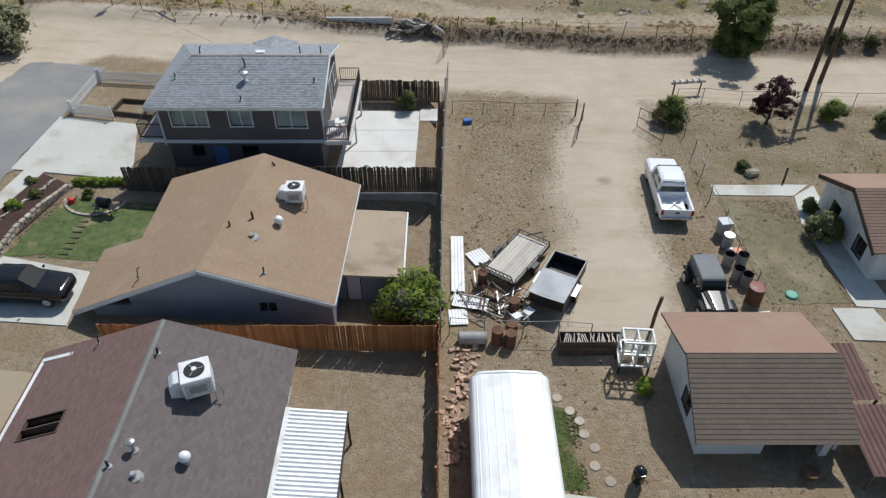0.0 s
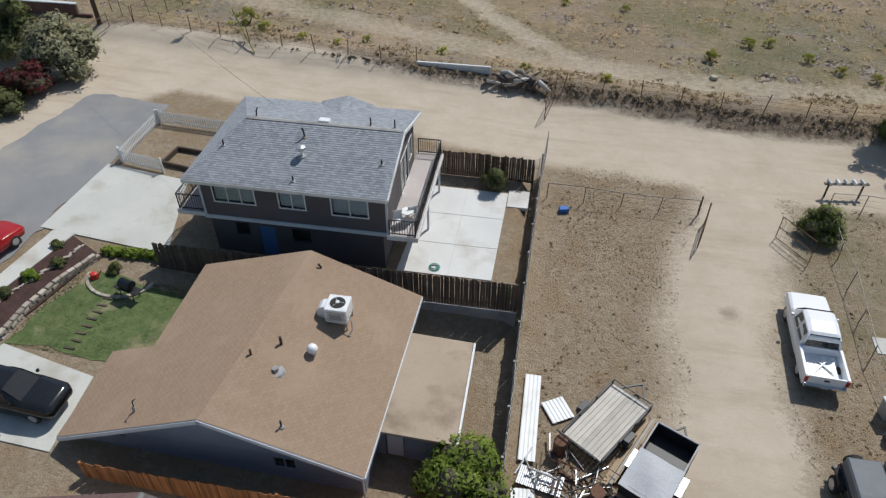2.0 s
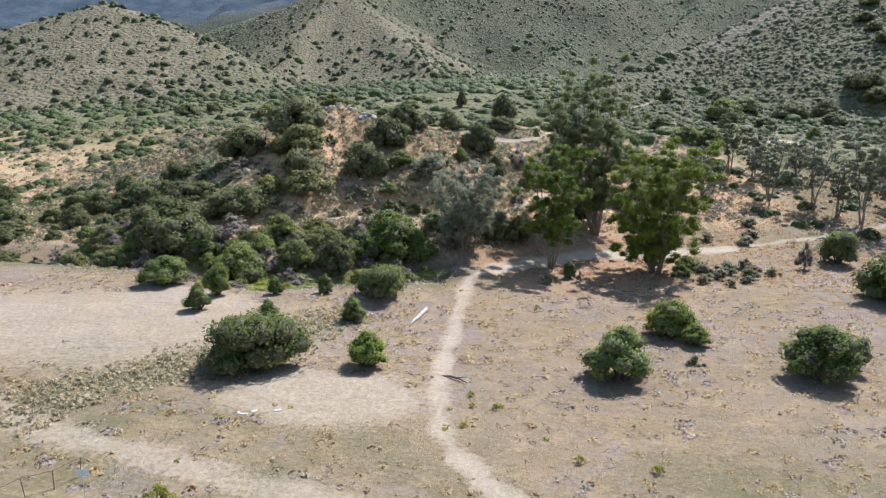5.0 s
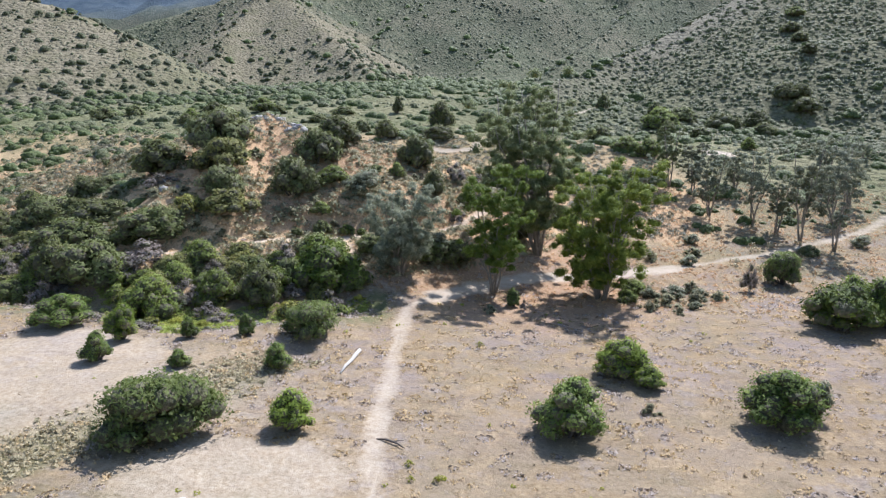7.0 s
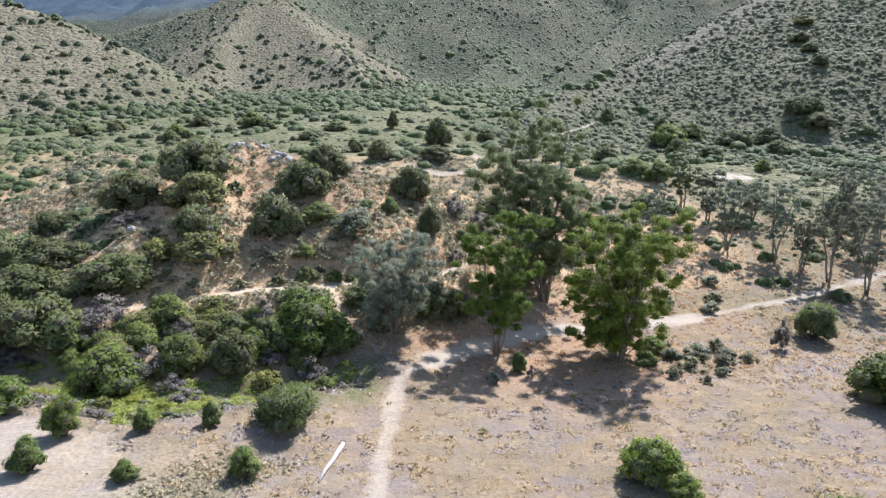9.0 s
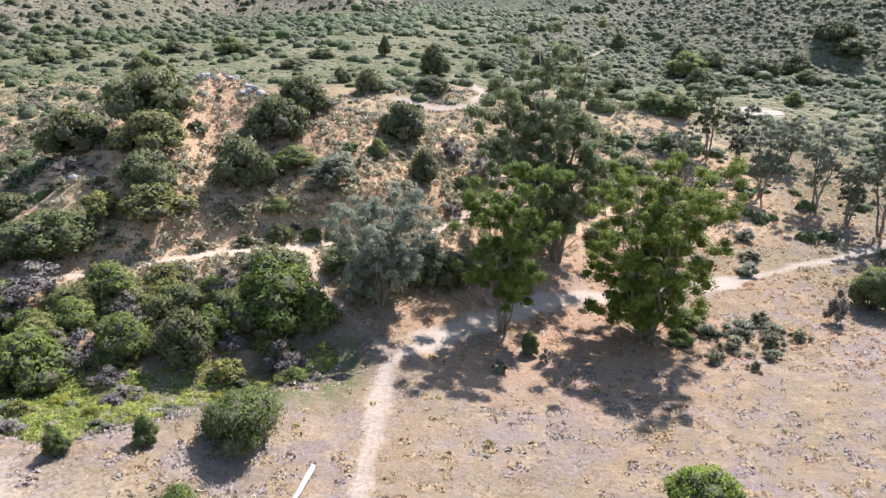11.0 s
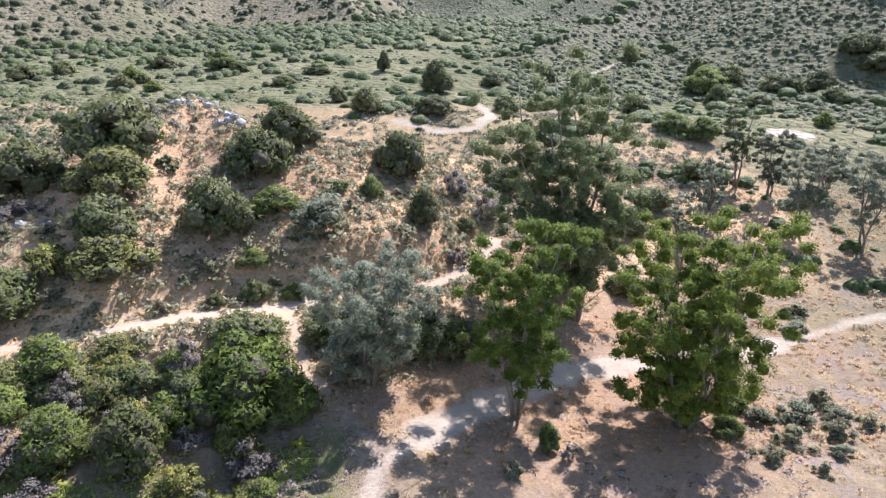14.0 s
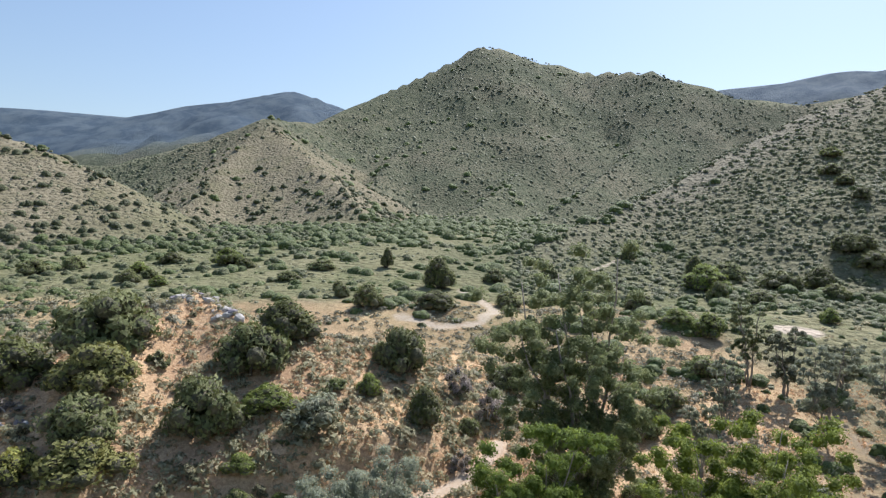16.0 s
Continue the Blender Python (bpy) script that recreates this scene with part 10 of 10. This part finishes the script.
for y in (-0.45, 0.45):
    Geo().bar((0, y, 0.58), (0, y, 2.22), 0.09).make("mullion", M["white_paint"], gc)
    for x in (-0.35, 0.35):
        for z in (0.98, 1.8):
            p = box_part("pane", M["glass"], gc, x - 0.3, x + 0.3, y - 0.004, y + 0.004, z - 0.36, z + 0.36, 0.0)
            p.visible_shadow = False
box_part("base_shelf", M["wood_old"], gc, -0.7, 0.7, -0.45, 0.45, 0.5, 0.55, 0.005)
rb = thing("rubble_heap", (1.0, 21.0, gz(1, 21)), "heap of broken bricks and tile along the fence", "rubble")
bmesh_brick = Geo().box(-0.14, 0.14, -0.08, 0.08, -0.045, 0.045).make("brick", M["brick"], rb)
bme = bmesh_brick.data
bpy.data.objects.remove(bmesh_brick)
for i in range(150):
    y = rl.uniform(-4.5, 2.2)
    x = rl.gauss(0.0 if y > -1 else -0.55, 0.42 if y > -1 else 0.2)
    o = new("brick", bme)
    o.parent = rb
    k = rl.uniform(0.5, 1.3)
    o.matrix_basis = pose(x, y, 0.04 + 0.2 * rl.random() * max(0, 1 - abs(x)), rl.uniform(-25, 25), rl.uniform(-25, 25), rl.uniform(0, 180)) @ Matrix.Diagonal((k, k, k, 1))
for x, y in ((5.37, 20.0), (5.87, 19.26), (6.24, 18.7), (6.34, 18.0), (6.7, 17.3), (6.56, 16.4), (7.1, 15.66)):
    o = Geo().tube([(0, 0, -0.05), (0, 0, 0.04), (0, 0, 0.055)], [0.24, 0.24, 0.21], 11).make("stepping_stone", M["stone"])
    o.matrix_basis = pose(x, y, gz(x, y), 0, 0, rl.uniform(0, 90))
    tagged(o, "round pale stepping stone in the yard", "stepping stone", "stepping stones")
sm = thing("smoker", (8.2, 15.6, gz(8.2, 15.6)), "black upright barrel smoker on legs", "smoker", turn=10)
Geo().tube([(0, 0, 0.25), (0, 0, 0.3), (0, 0, 0.95), (0, 0, 1.08), (0, 0, 1.13)], [0.2, 0.28, 0.28, 0.2, 0.06], 18).make("drum", M["car_black"], sm, smooth=True)
for a in (0, 2.1, 4.2):
    Geo().bar((0.2 * math.cos(a), 0.2 * math.sin(a), 0), (0.2 * math.cos(a), 0.2 * math.sin(a), 0.3), 0.04).make("leg", M["black_metal"], sm)
box_part("handle", M["galv"], sm, -0.1, 0.1, -0.31, -0.27, 0.98, 1.01, 0.005)
pt = Geo().tube([(0, 0, 0), (0, 0, 0.4), (0, 0, 0.42)], [0.22, 0.32, 0.34], 16).make("planter_tub", M["rust"])
pt.matrix_basis = pose(15.6, 15.9, gz(15.6, 15.9))
tagged(pt, "round rusty planter tub in the shade", "planter")
ps = Geo().tube([(0, 0, -0.1), (0.1, 0.25, 1.0)], 0.07, 8).make("leaning_post", M["wood_old"])
ps.matrix_basis = pose(22.5, 37.4, gz(22.5, 37.4))
tagged(ps, "short leaning wooden post by the walk", "post")
rk2 = Geo().box(-0.5, 0.5, -0.3, 0.3, -0.1, 0.4).make("garden_rock", M["stone"], None, "", 0.13)
rk2.matrix_basis = pose(20.7, 38.3, gz(20.7, 38.3), 0, 8, 20)
tagged(rk2, "pale garden rock among dry plants", "rock")

# ---- front garden of the tan-roofed house ----
gw = thing("garden_wall", (0, 0, 0), "low stacked block wall along the garden bed", "wall")
blk = Geo().box(-0.2, 0.2, -0.12, 0.12, 0, 0.18).make("block", M["stone"], gw, "", 0.02)
bl_me = blk.data
bpy.data.objects.remove(blk)
line = [(-24.25, 28.6), (-24.15, 30.4), (-23.75, 32.3), (-22.85, 34.7)]
for a, b in zip(line[:-1], line[1:]):
    L = math.hypot(b[0] - a[0], b[1] - a[1])
    n = int(L / 0.42)
    for i in range(n):
        for k in range(3):
            u = (i + 0.5 * (k % 2)) / n
            x, y = a[0] + (b[0] - a[0]) * u, a[1] + (b[1] - a[1]) * u
            o = new("block", bl_me)
            o.parent = gw
            o.matrix_basis = pose(x + rl.uniform(-0.02, 0.02), y, gz(x, y) - 0.1 + k * 0.185, 0, 0, math.degrees(math.atan2(b[1] - a[1], b[0] - a[0])) + rl.uniform(-4, 4))
ed = thing("stone_edging", (0, 0, 0), "curved stone edging round a small bed in the lawn", "edging")
for i in range(24):
    a = math.pi * (1.05 + 0.9 * i / 23)
    x, y = -21.0 + 1.75 * math.cos(a), 33.6 + 1.5 * math.sin(a)
    o = new("block", bl_me)
    o.parent = ed
    o.matrix_basis = pose(x, y, gz(x, y) - 0.02, 0, 0, math.degrees(a) + 90) @ Matrix.Diagonal((0.6, 0.7, 0.7, 1))
for i in range(36):
    x = -25.2 + 2.3 * i / 36 + rl.uniform(-0.1, 0.1)
    y = 29 + 6.4 * i / 36
    o = new("edge_stone", bl_me)
    o.parent = ed
    k = rl.uniform(0.35, 0.8)
    o.matrix_basis = pose(x - 1.15, y, gz(x - 1.15, y) + 0.09, 0, 0, rl.uniform(0, 90)) @ Matrix.Diagonal((k, k, k, 1))
    tagged(o, "")
rc = thing("watering_can", (-22.3, 33.2, gz(-22.3, 33.2)), "red watering can on the small bed", "watering can", turn=30)
Geo().tube([(0, 0, 0), (0, 0, 0.32), (0, 0, 0.36)], [0.2, 0.18, 0.1], 14).make("can", M["red_plastic"], rc)
Geo().tube([(0.15, 0, 0.1), (0.42, 0, 0.4)], [0.04, 0.03], 7).make("spout", M["red_plastic"], rc)
Geo().tube([(-0.18, 0, 0.1), (-0.34, 0, 0.25), (-0.1, 0, 0.42)], 0.02, 6).make("handle", M["red_plastic"], rc)
bq = thing("patio_grill", (-19.9, 32.4, gz(-19.9, 32.4)), "black grill on a wheeled stand at the lawn edge", "grill", turn=-15)
Geo().tube([(-0.4, 0, 0.85), (-0.35, 0, 0.85), (0.35, 0, 0.85), (0.4, 0, 0.85)], [0.1, 0.27, 0.27, 0.1], 14).make("hood", M["car_black"], bq)
box_part("shelf", M["black_metal"], bq, -0.75, 0.75, -0.25, 0.25, 0.55, 0.6)
for x in (-0.4, 0.4):
    for y in (-0.2, 0.2):
        Geo().bar((x, y, 0), (x, y, 0.56), 0.04).make("leg", M["black_metal"], bq)
wl = Geo().tube([(0, 0, 0), (0, 0, 0.25), (0, 0, 0.3)], [0.13, 0.15, 0.1], 12).make("white_pot", M["planter"])
wl.matrix_basis = pose(-20.6, 32.9, gz(-20.6, 32.9))
tagged(wl, "white pot beside the grill", "pot")
for i in range(8):
    o = Geo().box(-0.26, 0.26, -0.05, 0.05, -0.05, 0.0).make("path_sleeper", M["wood_old"])
    x, y = -20.95 + 0.05 * (i % 2), 28.6 + i * 0.48
    o.matrix_basis = pose(x, y, gz(x, y) + 0.07, 0, 0, rl.uniform(-8, 8))
    tagged(o, "short timber tread set in the lawn", "tread", "lawn treads")
hr = thing("garden_hose", (-5.0, 37.4, 2.42), "coiled green garden hose on the patio", "hose")
for i in range(4):
    pts = [((0.3 - 0.03 * i) * math.cos(a), (0.3 - 0.03 * i) * math.sin(a), 0.02 + 0.03 * i) for a in [2 * math.pi * k / 14 for k in range(15)]]
    Geo().tube(pts, 0.018, 6).make("coil", M["green_plastic"], hr)

# ---- garden plants ----
gm_ = {
    "round": shrub_model("garden_bush", 51, 2.0, 2.0, 2.1, 34, 130, 0.08, "leaf_green", "round clipped green bush beside the gate"),
    "olive": shrub_model("garden_bush", 52, 2.0, 2.0, 1.7, 28, 80, 0.11, "leaf_olive", "dense olive-green bush by the white house"),
    "bright": shrub_model("garden_bush", 53, 2.0, 2.0, 1.7, 30, 150, 0.075, "leaf_bright", "leafy bright green bush"),
    "dark": shrub_model("garden_bush", 54, 2.0, 2.0, 1.8, 28, 80, 0.11, "leaf_chaparral", "dark green bush"),
    "red": shrub_model("flowering_bush", 55, 2.0, 2.0, 1.5, 24, 70, 0.12, "leaf_red", "red-flowering bush beside the street"),
    "pale": shrub_model("flowering_bush", 56, 2.0, 2.0, 1.8, 34, 130, 0.08, "leaf_sage", "broad pale-leaved oleander beside the dirt road"),
    "strap": shrub_model("strap_plant", 57, 2.0, 2.0, 1.2, 16, 60, 0.26, "leaf_bright", "strap-leaved plant in the garden bed"),
}
base_h = {"round": 2.1, "olive": 1.7, "bright": 1.7, "dark": 1.8, "red": 1.5, "pale": 1.8, "strap": 1.2}
for kind, x, y, w, h, lab in [
    ("round", 16.9, 45.2, 2.9, 2.5, ""), ("bright", 29.0, 45.4, 2.3, 1.8, "small bright green bush in the dry front yard"), ("olive", 22.75, 31.7, 2.6, 2.2, ""), ("dark", 22.9, 34.2, 1.3, 1.3, "small dark bush at the walk"), ("dark", -2.55, 45.3, 2.0, 1.9, "dark bush at the corner of the patio"),
    ("bright", -1.7, 25.0, 4.6, 3.4, "leafy green citrus tree crown over the fence corner"), ("pale", -35.8, 53.2, 6.2, 4.6, ""), ("red", -36.2, 49.4, 5.0, 2.7, ""), ("dark", -36.6, 46.6, 4.6, 2.4, "low dark green bush beside the street"), ("dark", -41.6, 55.0, 6.0, 5.0, "large dark tree-like bush before the block wall"), ("dark", -39.6, 43.5, 4.5, 2.6, "dark bush beside the street"),
    ("dark", 34.5, 57.5, 2.2, 1.6, "low dark bush on the road bank"), ("dark", 37.5, 57.2, 1.6, 1.3, "low dark bush on the road bank"), ("dark", 32.5, 44.0, 2.4, 1.8, "dark bush in the dry yard"), ("dark", 20.3, 38.9, 1.3, 0.8, "dry plant beside the garden rock"), ("strap", 9.5, 20.4, 1.1, 1.0, "spindly potted plant in the yard"), ("strap", -0.9, 35.8, 1.1, 0.7, "strap-leaved plant by the fence"),
    ("dark", -25.4, 34.9, 0.9, 0.6, "small plant in the mulch"), ("dark", -25.9, 31.0, 1.1, 0.7, "small plant in the mulch"), ("strap", -25.3, 32.4, 1.0, 0.7, "spiky yellow-green plant in the mulch"), ("dark", -24.5, 33.6, 1.0, 0.7, "small plant in the mulch"), ("dark", -26.1, 29.5, 0.9, 0.6, "small plant in the mulch"), ("dark", -21.6, 33.9, 1.0, 0.7, "low plant in the small bed"),
]:
    tagged(put(gm_[kind], x, y, w / 2, rs.uniform(0, 360), h / base_h[kind] / (w / 2), lab, 0.04), group="")
for i in range(9):
    tagged(put(gm_["strap"], -22.6 + i * 0.4, 35.15 + 0.03 * i, 0.42, None, 1.0, "strap-leaved green plant along the driveway edge", 0.03, rs), group="hedge plants")
for mm in gm_.values():
    drop_model(mm)
tree("purple_tree", (24.0, 44.9), "small purple-leaved plum tree in the dry yard", 61, 3.4, 3.3, "leaf_purple", "bark_dark", 1, 60, 90, 0.12, 0.3, 0.11, tuft=0.12)
tree("shade_tree", (25.4, 56.4), "bushy green tree on the road bank", 62, 5.5, 5.6, "leaf_pepper", "bark_dark", 4, 96, 130, 0.2, 0.1, 0.28, tuft=0.12, core=0.7)
